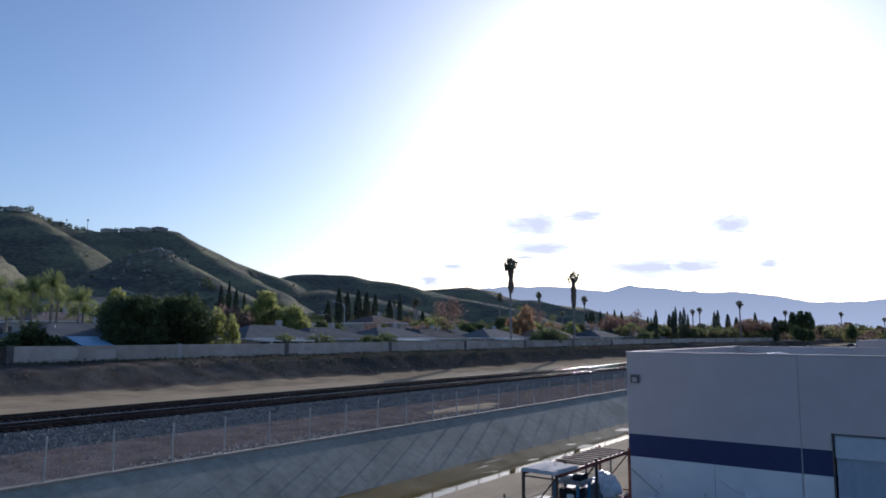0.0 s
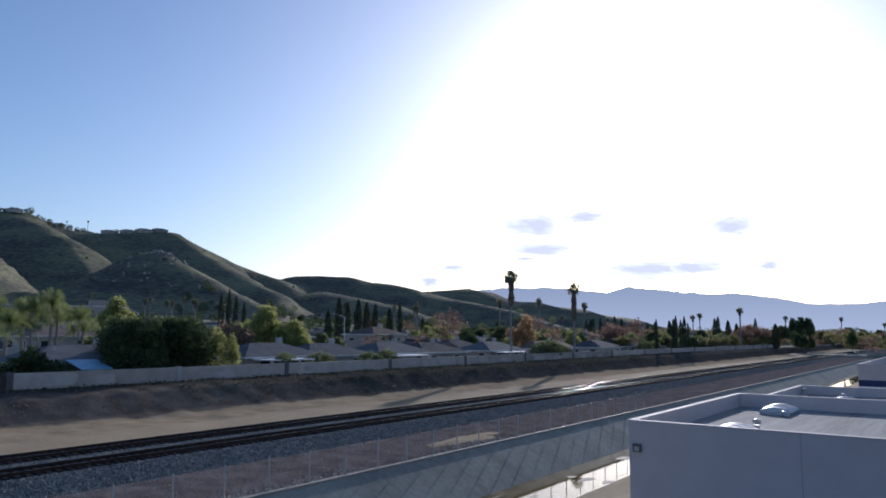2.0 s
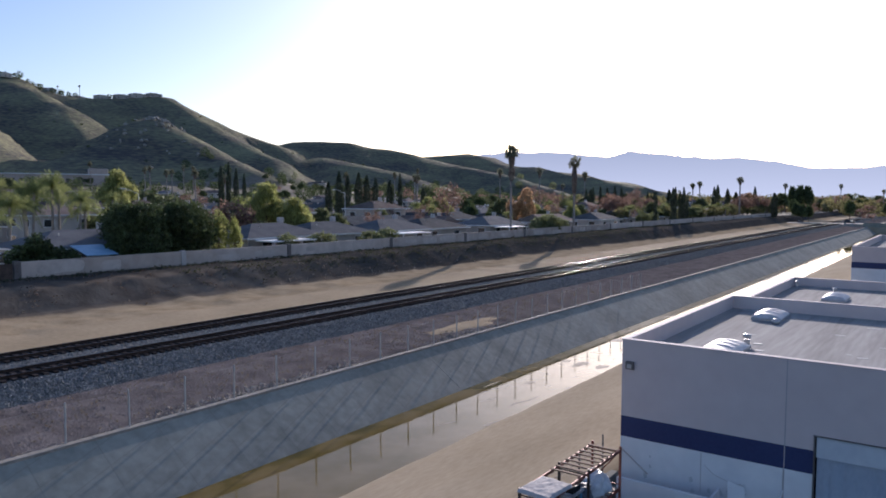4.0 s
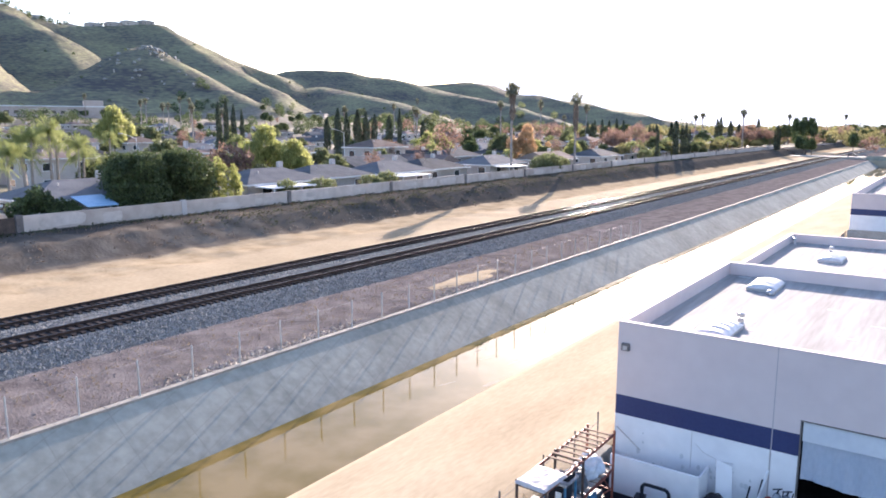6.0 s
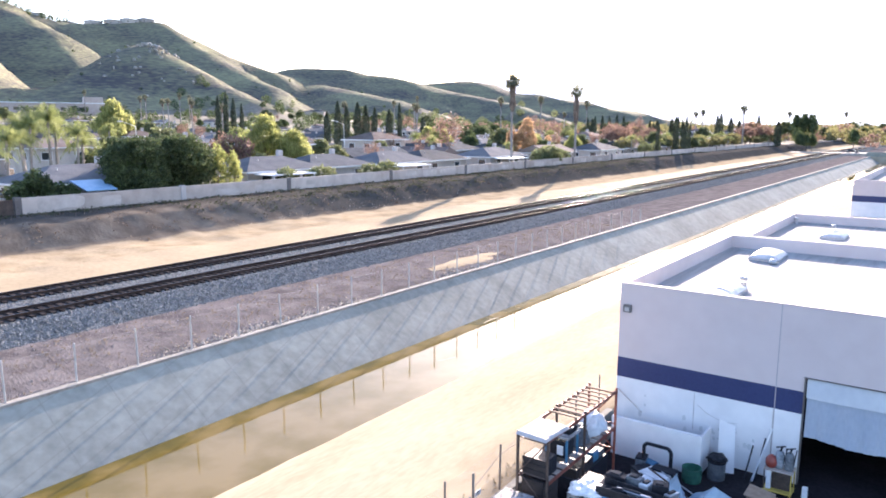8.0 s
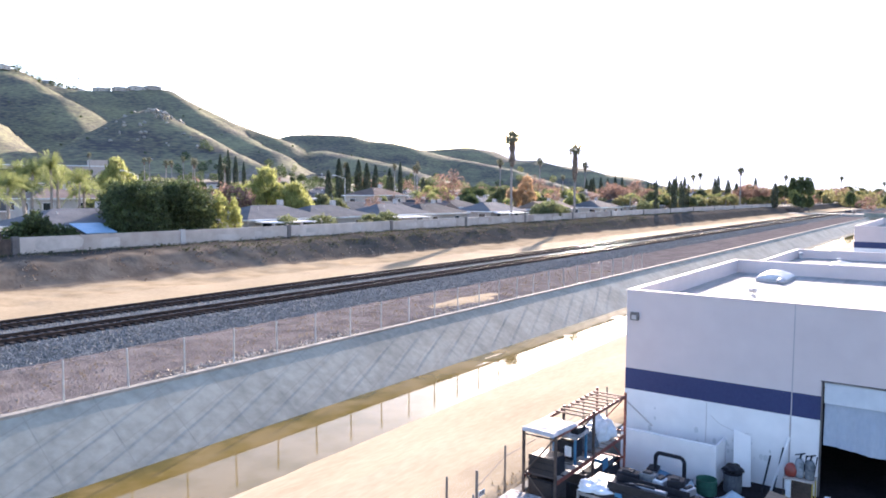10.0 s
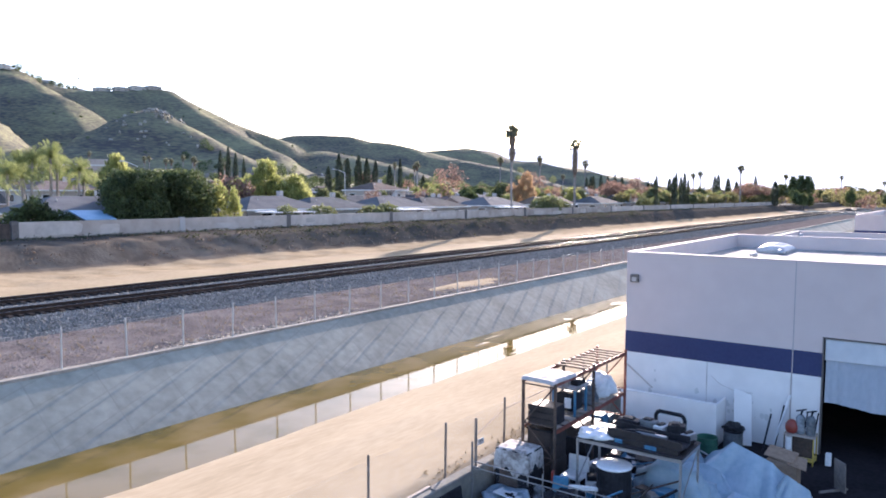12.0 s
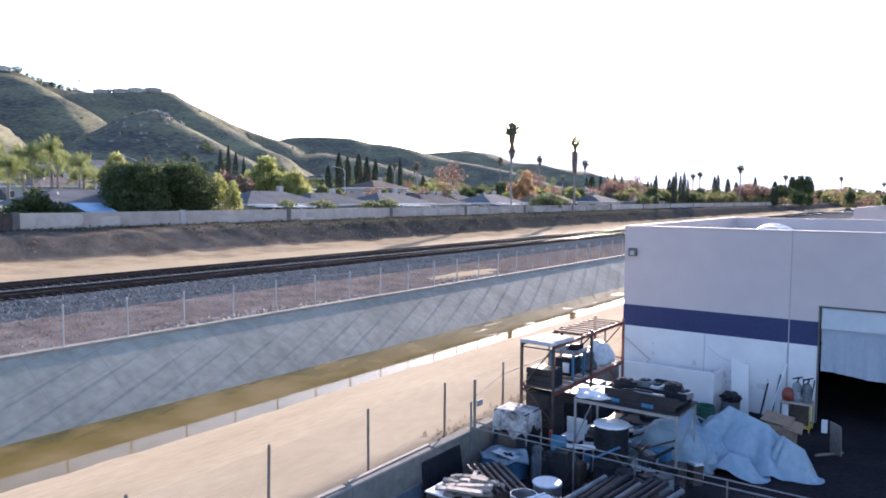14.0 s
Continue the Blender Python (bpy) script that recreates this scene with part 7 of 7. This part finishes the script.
# black pipe hoop and scrap by the partition
t = thing("pipe_hoop", "black ribbed pipe bent into a hoop", "pipe", pose(-7.8, 23.4, YZ))
bm = bmesh.new()
pts = [(-0.45, 0, 0.1), (-0.45, 0, 1.15), (-0.36, 0, 1.28), (0.4, 0.05, 1.25), (0.5, 0.05, 1.12), (0.5, 0.05, 0.6)]
for a, b in zip(pts, pts[1:]):
    tube(bm, a, b, 0.065, n=10)
part("pipe", bm, M_DARK, t)
r8 = random.Random(5)
for k in range(34):
    x, y = r8.uniform(-8.6, -6.9), r8.uniform(20.0, 23.6)
    w, d, h = r8.uniform(0.12, 0.4), r8.uniform(0.12, 0.45), r8.uniform(0.15, 0.75)
    mat = r8.choice((M_PLASTIC, M_DARK, M_STEELBLUE, M_BROWNSTEEL, M_CLUTTER, M_DARK, M_TARP, M_DARK))
    kind, lab = r8.choice((("storage_box", "plastic storage box among the yard clutter"), ("machine_case", "worn machine case among the yard clutter"), ("carton", "crushed carton among the yard clutter")))
    slab_pile(kind, lab, kind.split("_")[-1], mat, pose(x, y, YZ, 0, 0, r8.uniform(0, 90)), [("body", None, -w, w, -d, d, 0, h), ("lid", r8.choice((mat, M_PLASTIC, M_DARK)), -w * 1.05, w * 1.05, -d * 1.05, d * 1.05, h, h + 0.05)], "yard clutter")


for k in range(70):
    x, y = (r8.uniform(-8.9, -7.7), r8.uniform(16.2, 20.0)) if k % 2 else (r8.uniform(-6.9, -5.4), r8.uniform(16.3, 19.6))
    if math.hypot(x + 7.15, y - 17.2) < 0.7:
        continue
    w, d, h = r8.uniform(0.08, 0.26), r8.uniform(0.08, 0.3), r8.uniform(0.1, 0.9)
    mat = r8.choice((M_CLUTTER, M_DARK, M_STEELBLUE, M_BROWNSTEEL, M_PLASTIC, M_CLUTTER, M_TARP, M_DARK))
    kind, lab = r8.choice((("tool_case", "worn tool case among the yard clutter"), ("spare_part", "greasy spare machine part in the clutter"), ("plastic_tub", "small plastic tub in the yard clutter")))
    slab_pile(kind, lab, kind.split("_")[-1], mat, pose(x, y, YZ, 0, 0, r8.uniform(0, 90)), [("body", None, -w, w, -d, d, 0, h), ("lid", r8.choice((mat, M_PLASTIC, M_DARK)), -w * 0.8, w * 1.05, -d * 1.05, d * 0.7, h, h + r8.uniform(0.03, 0.12))], "yard clutter")
for k in range(16):
    x, y = r8.uniform(-8.6, -5.6), r8.uniform(16.3, 22.5)
    bm = bmesh.new()
    ln = r8.uniform(0.6, 1.6)
    tube(bm, (-ln / 2, 0, 0.03), (ln / 2, 0, r8.uniform(0.05, 0.5)), r8.uniform(0.015, 0.04), n=7)
    tagged(part("scrap_pipe", bm, r8.choice((M_GALV, M_DARK, M_BROWNSTEEL, M_STEELBLUE))), "loose length of scrap pipe lying on clutter", "pipe", "scrap pipes").matrix_basis = pose(x, y, YZ + r8.uniform(0.35, 0.95), 0, 0, r8.uniform(0, 180))


# ---- heap under the tarp ----
def drape(pile, width, depth, n, m, seed, start, squeeze=0.86, steps=170, ripple=0.25, bend=0.25):
    """A sheet let fall over a pile of boxes (x0, x1, y0, y1, height): points of an n x m grid at rest."""
    r = np.random.RandomState(seed)
    u, v = np.meshgrid(np.linspace(-0.5, 0.5, n), np.linspace(-0.5, 0.5, m), indexing="ij")
    p = np.stack([u * width * squeeze, v * depth * squeeze, np.full_like(u, start)], 2)
    for _ in range(9):
        a, f, ph = r.uniform(0, 6.283), r.uniform(2, 7), r.uniform(0, 6.283)
        p[:, :, 2] += ripple * 0.35 * np.sin(f * (p[:, :, 0] * np.cos(a) + p[:, :, 1] * np.sin(a)) + ph)
    last = p.copy()
    gx, gy = width / (n - 1), depth / (m - 1)
    gd = math.hypot(gx, gy)

    def hold(a, b, rest):
        d = b - a
        ln = np.linalg.norm(d, axis=2, keepdims=True) + 1e-9
        c = d * (0.5 * (1 - rest / ln))
        a += c
        b -= c

    def stiffen(a, b, rest):
        d = b - a
        ln = np.linalg.norm(d, axis=2, keepdims=True) + 1e-9
        c = d * (0.5 * bend * np.minimum(0, 1 - rest / ln))
        a += c
        b -= c

    def bed(q):
        z = np.zeros(q.shape[:2])
        for x0, x1, y0, y1, h in pile:
            d = np.maximum(np.maximum(x0 - q[:, :, 0], q[:, :, 0] - x1), np.maximum(y0 - q[:, :, 1], q[:, :, 1] - y1))
            z = np.maximum(z, h * np.clip(1 - d / 0.06, 0, 1))
        return z + 0.012

    for _ in range(steps):
        move = np.clip((p - last) * 0.96, -0.05, 0.05)
        last = p.copy()
        p += move
        p[:, :, 2] -= 0.0035
        for _ in range(9):
            for k in (0, 1):
                hold(p[k:-1:2], p[k + 1::2][:p[k:-1:2].shape[0]], gx)
                hold(p[:, k:-1:2], p[:, k + 1::2][:, :p[:, k:-1:2].shape[1]], gy)
                hold(p[k:-1:2, :-1], p[k + 1::2, 1:][:p[k:-1:2].shape[0]], gd)
                hold(p[k:-1:2, 1:], p[k + 1::2, :-1][:p[k:-1:2].shape[0]], gd)
            for k in (3, 6):
                stiffen(p[:-k], p[k:], gx * k * 0.93)
                stiffen(p[:, :-k], p[:, k:], gy * k * 0.93)
            z = bed(p)
            low = p[:, :, 2] < z
            p[:, :, 2] = np.where(low, z, p[:, :, 2])
        for k in (0, 1):
            last[:, :, k] = np.where(low, p[:, :, k] - (p[:, :, k] - last[:, :, k]) * 0.05, last[:, :, k])
    return p


def sheet_mesh(name, label, p, mat, m, crumple=0.03):
    n, k = p.shape[:2]
    for i in range(n):
        for j in range(k):
            q = Vector((i * 0.055, j * 0.055, 0.3 * p[i, j, 2]))
            p[i, j, 2] += crumple * (0.5 - abs(noise.noise(q * 1.1)) * 2 + 0.55 * (0.5 - abs(noise.noise(q * 2.3 + Vector((7, 3, 0)))) * 2)) * min(1, p[i, j, 2] * 4)
    vs = p.reshape(-1, 3).tolist()
    fs = [(i * k + j, (i + 1) * k + j, (i + 1) * k + j + 1, i * k + j + 1) for i in range(n - 1) for j in range(k - 1)]
    ob = tagged(quads(name, vs, fs, mat), label, "tarpaulin")
    ob.data.polygons.foreach_set("use_smooth", [crumple < 0.1] * len(fs))
    ob.matrix_basis = m


for x0, x1, y0, y1, h in ((-0.5, 0.0, 0.0, 0.35, 0.7), (0.35, 0.8, -0.15, 0.2, 0.6)):
    slab_pile("heap_crate", "crate hidden under the blue tarp", "crate", M_DARK, pose(-4.95, 21.1, YZ), [("body", None, x0, x1, y0, y1, 0, h)], "crates under the tarp")


def draped_sheet(name, parent, ridge, reach, drop, pleats, seed, turn=(0, 360)):
    """Stiff cloth thrown over a ridge: flat panels between sharp pleats, with a ragged hem that hangs or lies on the ground."""
    r = random.Random(seed)
    a, b = Vector(ridge[0]), Vector(ridge[1])
    bm = bmesh.new()
    around, rings, rows = 72, 12, []
    knots = sorted(r.uniform(0, 1) for _ in range(pleats))
    depth = [r.uniform(0.6, 1.2) * (1 if k % 2 else -1) for k in range(pleats)]
    far = [r.uniform(0.78, 1.12) for _ in range(pleats)]
    for i in range(around + 1):
        k = i / around
        q = radians(turn[0] + (turn[1] - turn[0]) * k)
        out = Vector((math.cos(q), math.sin(q), 0))
        along = 0.5 + 0.5 * math.tanh(2.2 * out.dot((b - a).normalized()))
        start = a.lerp(b, along)
        fold = float(np.interp(k, [knots[-1] - 1] + knots + [knots[0] + 1], [depth[-1]] + depth + [depth[0]]))
        long = reach * float(np.interp(k, [knots[-1] - 1] + knots + [knots[0] + 1], [far[-1]] + far + [far[0]]))
        row = []
        for j in range(rings + 1):
            d = j / rings
            p = start + out * long * d * (1 - 0.12 * fold * d)
            z = start.z - drop * (d ** 0.85) + 0.30 * fold * math.sin(min(1.0, d * 1.4) * 1.571) * min(1.0, reach)
            z += 0.20 * (0.25 - abs(noise.noise(Vector((p.x * 1.9 + p.y, p.y * 2.3 - p.x, seed))))) * min(1, 3 * d)
            row.append(bm.verts.new((p.x, p.y, max(0.012 + 0.004 * (seed % 5), z))))
        rows.append(row)
    for i in range(around):
        for j in range(rings):
            bm.faces.new((rows[i][j], rows[i][j + 1], rows[i + 1][j + 1], rows[i + 1][j]))
    bmesh.ops.remove_doubles(bm, verts=bm.verts[:], dist=0.004)
    bmesh.ops.smooth_vert(bm, verts=bm.verts[:], factor=0.12, use_axis_x=True, use_axis_y=True, use_axis_z=True)
    part(name, bm, M_TARP, parent, smooth=True)


ob = thing("tarp", "crumpled pale blue tarp draped in folds over a heap", "tarpaulin", pose(0, 0, 0))
draped_sheet("main_sheet", ob, ((-0.35, 0.25, 1.42), (0.85, -0.05, 1.12)), 1.15, 1.2, 14, 5)
draped_sheet("back_sheet", ob, ((-1.55, 0.45, 1.42), (-1.35, 0.2, 1.2)), 0.62, 1.0, 7, 11)
draped_sheet("side_sheet", ob, ((-1.25, -0.35, 0.88), (-0.45, -0.55, 0.78)), 0.72, 0.72, 9, 23)
draped_sheet("hanging_corner", ob, ((1.22, -0.5, 1.06), (1.85, -0.6, 0.78)), 0.50, 1.0, 11, 37)
draped_sheet("front_fold", ob, ((0.05, -1.25, 0.55), (0.6, -1.3, 0.5)), 0.62, 0.5, 7, 41)
ob.matrix_basis = pose(-4.95, 21.1, YZ)
t = thing("cardboard", "flattened brown cardboard over cartons behind the tarp", "cardboard", pose(-4.1, 22.75, YZ))
bm = bmesh.new()
soft_box(bm, -0.5, 0.35, -0.25, 0.35, 0, 0.72, 0.02)
part("carton", bm, M_CARD, t)
bm = bmesh.new()
soft_box(bm, -0.5, 0.32, -0.28, 0.28, 0, 0.02, 0.006, pose(-0.05, 0.0, 0.84, 18, 6, -6))
part("flap", bm, M_CARD, t)
bm = bmesh.new()
soft_box(bm, -0.1, 0.42, -0.26, 0.26, 0, 0.02, 0.006, pose(0.15, -0.1, 0.76, 22, 12, 10))
part("flap", bm, M_CARD, t)
lump("plastic_bag", "black rubbish bag in the bin", "bag", M_DARK, pose(-6.1, 24.8, YZ + 0.68), 0.3, 0.28, 0.22, 44, 0.4)
lump("plastic_bag", "teal and green plastic bag on the ground", "bag", M_GREEN, pose(-5.9, 18.55, YZ), 0.4, 0.35, 0.5, 31, 0.3)
lump("plastic_bag", "pale aqua plastic bag on the ground", "bag", M_TARP, pose(-5.7, 19.6, YZ), 0.55, 0.5, 0.65, 33, 0.35)

M_GATE = material("blue_grey_steel", (0.07, 0.10, 0.14), (0.13, 0.17, 0.22), 1.5, 6, 0.6)
M_COVER = material("clouded_plastic", (0.20, 0.29, 0.38), (0.42, 0.50, 0.57), 1.2, 6, 0.3, bump=0.2, through_light=0.3)
# ---- yard on this side of the divider ----
t = thing("wood_pile", "sunlit pile of grey scrap timber", "timber", pose(-8.98, 13.2, YZ))
bm = bmesh.new()
soft_box(bm, -0.68, 0.68, -0.62, 0.62, 0, 0.68, 0.04)
part("crate", bm, M_BROWNSTEEL, t)
for k in range(26):
    bm = bmesh.new()
    ln, w = r8.uniform(0.4, 1.1), r8.uniform(0.05, 0.13)
    soft_box(bm, -ln / 2, ln / 2, -w, w, 0, r8.uniform(0.03, 0.08), 0.008)
    part("plank", bm, M_WOOD, t).matrix_basis = pose(r8.uniform(-0.25, 0.45), r8.uniform(-0.45, 0.45), 0.69 + k * 0.007, r8.uniform(-5, 5), r8.uniform(-5, 5), r8.choice((24, 24, 24, 114)) + r8.uniform(-6, 6))
bm = bmesh.new()
soft_box(bm, -0.7, 0.0, -0.66, 0.4, 0.70, 0.73, 0.01)
part("sheet", bm, M_PLASTIC, t, "pale board lying on the pile")
drum("barrel", "open grey steel barrel", "barrel", pose(-7.55, 13.35, YZ), 0.3, 0.92, M_GALV, open_top=True)
drum("barrel", "grey drum with a white lid", "barrel", pose(-7.55, 14.45, YZ), 0.33, 0.8, M_GALV, M_PLASTIC)
drum("barrel", "short grey steel bucket", "bucket", pose(-6.95, 13.9, YZ), 0.24, 0.7, M_GALV, open_top=True)
t = thing("pipe_bundle", "bundle of long dark pipes sloping over a trestle", "pipes", pose(-5.85, 13.9, YZ))
for k in range(11):
    bm = bmesh.new()
    tube(bm, (-0.75 + k * 0.14, -1.6 + r8.uniform(-0.3, 0.2), 0.95 + r8.uniform(0, 0.12)), (-0.55 + k * 0.17, 1.3 + r8.uniform(-0.2, 0.2), 1.0 + r8.uniform(0, 0.15)), 0.06, n=9)
    part("pipe", bm, M_DARK if k % 5 else M_CLUTTER, t)
for y in (-1.0, 0.8):
    bm = bmesh.new()
    box(bm, -0.9, 1.2, y - 0.05, y + 0.05, 0.8, 0.9)
    for x in (-0.85, 1.1):
        box(bm, x - 0.04, x + 0.04, y - 0.04, y + 0.04, 0, 0.8)
    part("trestle", bm, M_BROWNSTEEL, t)
slab_pile("corrugated_stack", "sunlit stack of white corrugated sheets", "sheets", M_PLASTIC, pose(-6.95, 12.9, YZ + 0.0, 0, 0, -20), [
    ("base", M_BROWNSTEEL, -0.5, 0.5, -0.6, 0.6, 0, 0.9)] + [("rib", None, -0.5 + k * 0.13, -0.42 + k * 0.13, -0.62, 0.62, 0.9, 0.95) for k in range(8)])
slab_pile("tool_chest", "low blue-grey chest under clear plastic", "chest", M_STEELBLUE, pose(-9.62, 16.02, YZ, 0, 0, -4), [("body", None, -0.55, 0.5, -0.3, 0.28, 0, 0.5), ("lid", M_CLUTTER, -0.52, 0.47, -0.27, 0.25, 0.5, 0.54)], bevel=0.05)
sheet_mesh("plastic_cover", "translucent blue-white plastic cover over a chest", drape([(-0.6, 0.55, -0.33, 0.31, 0.56), (-0.3, 0.1, 0.0, 0.28, 0.66)], 1.6, 1.1, 46, 36, 8, 0.8, 0.92, 90, 0.12), M_COVER, pose(-9.62, 16.02, YZ, 0, 0, -4))
slab_pile("white_board", "flat white board lying on the covered chest", "board", M_PLASTIC, pose(-9.5, 15.92, YZ + 0.64, 0, 3, -8), [("sheet", None, -0.36, 0.34, -0.22, 0.2, 0.0, 0.025), ("tool", M_DARK, -0.05, 0.25, -0.12, -0.05, 0.025, 0.06), ("tool", M_DARK, 0.05, 0.12, -0.16, 0.04, 0.025, 0.06)], bevel=0.01)
t = thing("steel_gate", "low blue-grey steel gate leaning on the retaining wall", "gate", pose(-10.4, 12.45, YZ, 0, -5, 0))
bm = bmesh.new()
soft_box(bm, -0.012, 0.012, -0.95, 0.95, 0.04, 0.42, 0.004)
part("panel", bm, M_GATE, t)
for z in (0.04, 0.44):
    bm = bmesh.new()
    tube(bm, (0, -1.0, z), (0, 1.0, z), 0.026, n=8)
    part("rail", bm, M_DULLPIPE, t)
slab_pile("black_panel", "black panel leaning on the retaining wall", "panel", M_DARK, pose(-10.32, 14.3, YZ, 0, -8, 0), [("sheet", None, -0.03, 0.03, -0.85, 0.75, 0, 0.95)])
slab_pile("dark_rack", "low dark steel rack of long bars", "rack", M_BROWNSTEEL, pose(-8.75, 14.1, YZ, 0, 0, -38), [("bar", None, -0.9, 0.9, -0.45 + k * 0.17, -0.37 + k * 0.17, 0.72, 0.8) for k in range(6)] + [("leg", None, s * 0.8 - 0.03, s * 0.8 + 0.03, -0.4, 0.45, 0, 0.72) for s in (-1, 1)])
slab_pile("steel_trough", "dark steel trough with ribbed edge", "trough", M_BROWNSTEEL, pose(-3.9, 13.9, YZ, 0, 0, -8), [("side", None, -1.2, 1.2, -0.5, -0.44, 0, 1.0), ("side", None, -1.2, 1.2, 0.44, 0.5, 0, 1.0), ("end", None, -1.2, -1.14, -0.44, 0.44, 0, 1.0), ("end", None, 1.14, 1.2, -0.44, 0.44, 0, 1.0), ("floor", M_DARK, -1.14, 1.14, -0.44, 0.44, 0, 0.3)])
slab_pile("door_leaf", "dark door leaf lying on trestles", "door", M_STEELBLUE, pose(-5.2, 14.3, YZ, 0, 0, -6), [("leaf", M_BROWNSTEEL, -0.35, 0.45, -0.9, 0.8, 0.85, 0.9), ("stand", M_DARK, -0.3, 0.3, -0.8, 0.7, 0, 0.85)])
# planks on the kerb
for x, y, ln, a in ((-10.7, 12.6, 3.0, 91), (-10.62, 10.0, 1.8, 88)):
    bm = bmesh.new()
    soft_box(bm, -ln / 2, ln / 2, -0.05, 0.05, 0, 0.035, 0.008)
    tagged(part("timber", bm, M_WOOD), "weathered plank lying on the retaining wall", "plank", "loose planks").matrix_basis = pose(x, y, 3.44, 0, 0, a)


def weeds(name, label, count, spot, h, mat, seed):
    r = random.Random(seed)
    vs, fs = [], []
    for _ in range(count):
        x, y = spot(r)
        z = strip_height(x, y)
        for _ in range(5):
            a, k = r.uniform(0, 6.28), h * r.uniform(0.4, 1.2)
            tip = (x + math.cos(a) * k * 0.6, y + math.sin(a) * k * 0.6, z + k)
            b = len(vs)
            w = 0.012 + 0.01 * r.random()
            vs += [(x - w, y, z - 0.02), (x + w, y, z - 0.02), tip]
            fs.append((b, b + 1, b + 2))
    tagged(quads(name, vs, fs, mat), label, "weeds", kind="stuff")


M_COVER_GREEN = material("ground_cover", (0.045, 0.052, 0.030), (0.11, 0.115, 0.068), 0.6, 5, 0.9, bump=0, island=0.4, through_light=0.25, spec=0.1)


def ground_cover(name, label, patches, per, size, mat, seed):
    """Low clumps of (x, y, radius, height) lying on the bank."""
    r = np.random.RandomState(seed)
    spots = []
    for x, y, rad, h in patches:
        for _ in range(int(per * rad * rad) + 4):
            a, d = r.uniform(0, 6.283), rad * math.sqrt(r.uniform())
            px, py = max(-70.7, x + d * math.cos(a)), y + 1.6 * d * math.sin(a)
            spots.append((px, py, strip_height(px, py) + r.uniform(0, h) * (1 - d / rad * 0.7)))
    tagged(leaf_mesh(name, spots, size, mat, None, seed), label, "weeds", kind="stuff")


r4 = random.Random(31)
ground_cover("ground_cover", "dark green weeds along the foot of the wall", [(-70.2 + abs(r4.gauss(0, 0.5)), r4.uniform(14, 240), r4.uniform(0.3, 0.9), r4.uniform(0.15, 0.5)) for _ in range(620)], 26, 0.11, M_COVER_GREEN, 61)
ground_cover("ground_cover", "scattered dark scrub on the dirt bank", [(-66.0 + r4.gauss(0, 1.4), r4.uniform(44, 175), r4.uniform(0.2, 0.9), r4.uniform(0.1, 0.4)) for _ in range(520)], 18, 0.11, M_COVER_GREEN, 62)
ground_cover("ground_cover", "dry brown scrub on the dirt bank", [(-64.4 + r4.gauss(0, 1.4), r4.uniform(18, 200), r4.uniform(0.15, 0.6), r4.uniform(0.08, 0.25)) for _ in range(380)], 18, 0.09, M_SKIRT, 63)
M_DRY = material("dry_weeds", (0.22, 0.17, 0.10), (0.40, 0.32, 0.20), 2, 5, 0.9, bump=0, island=0.3, through_light=0.3)
weeds("dry_weeds", "dry brown weeds along the yard fence", 90, lambda r: (-11.0 - abs(r.gauss(0, 0.35)), r.choice((15.6, 16.2, 18.6, 19.5, 20.5)) + r.gauss(0, 0.6)), 0.09, M_DRY, 3)
weeds("dry_weeds", "dry weeds on the dirt bank below the wall", 900, lambda r: (-69.8 + abs(r.gauss(0, 1.0)), r.uniform(20, 180)), 0.35, M_SKIRT, 4)
weeds("dry_weeds", "sparse dry weeds in the gravel strip", 1200, lambda r: (r.uniform(-38.5, -32.3), r.uniform(6, 80)), 0.14, M_DRY, 5)
build_lining()
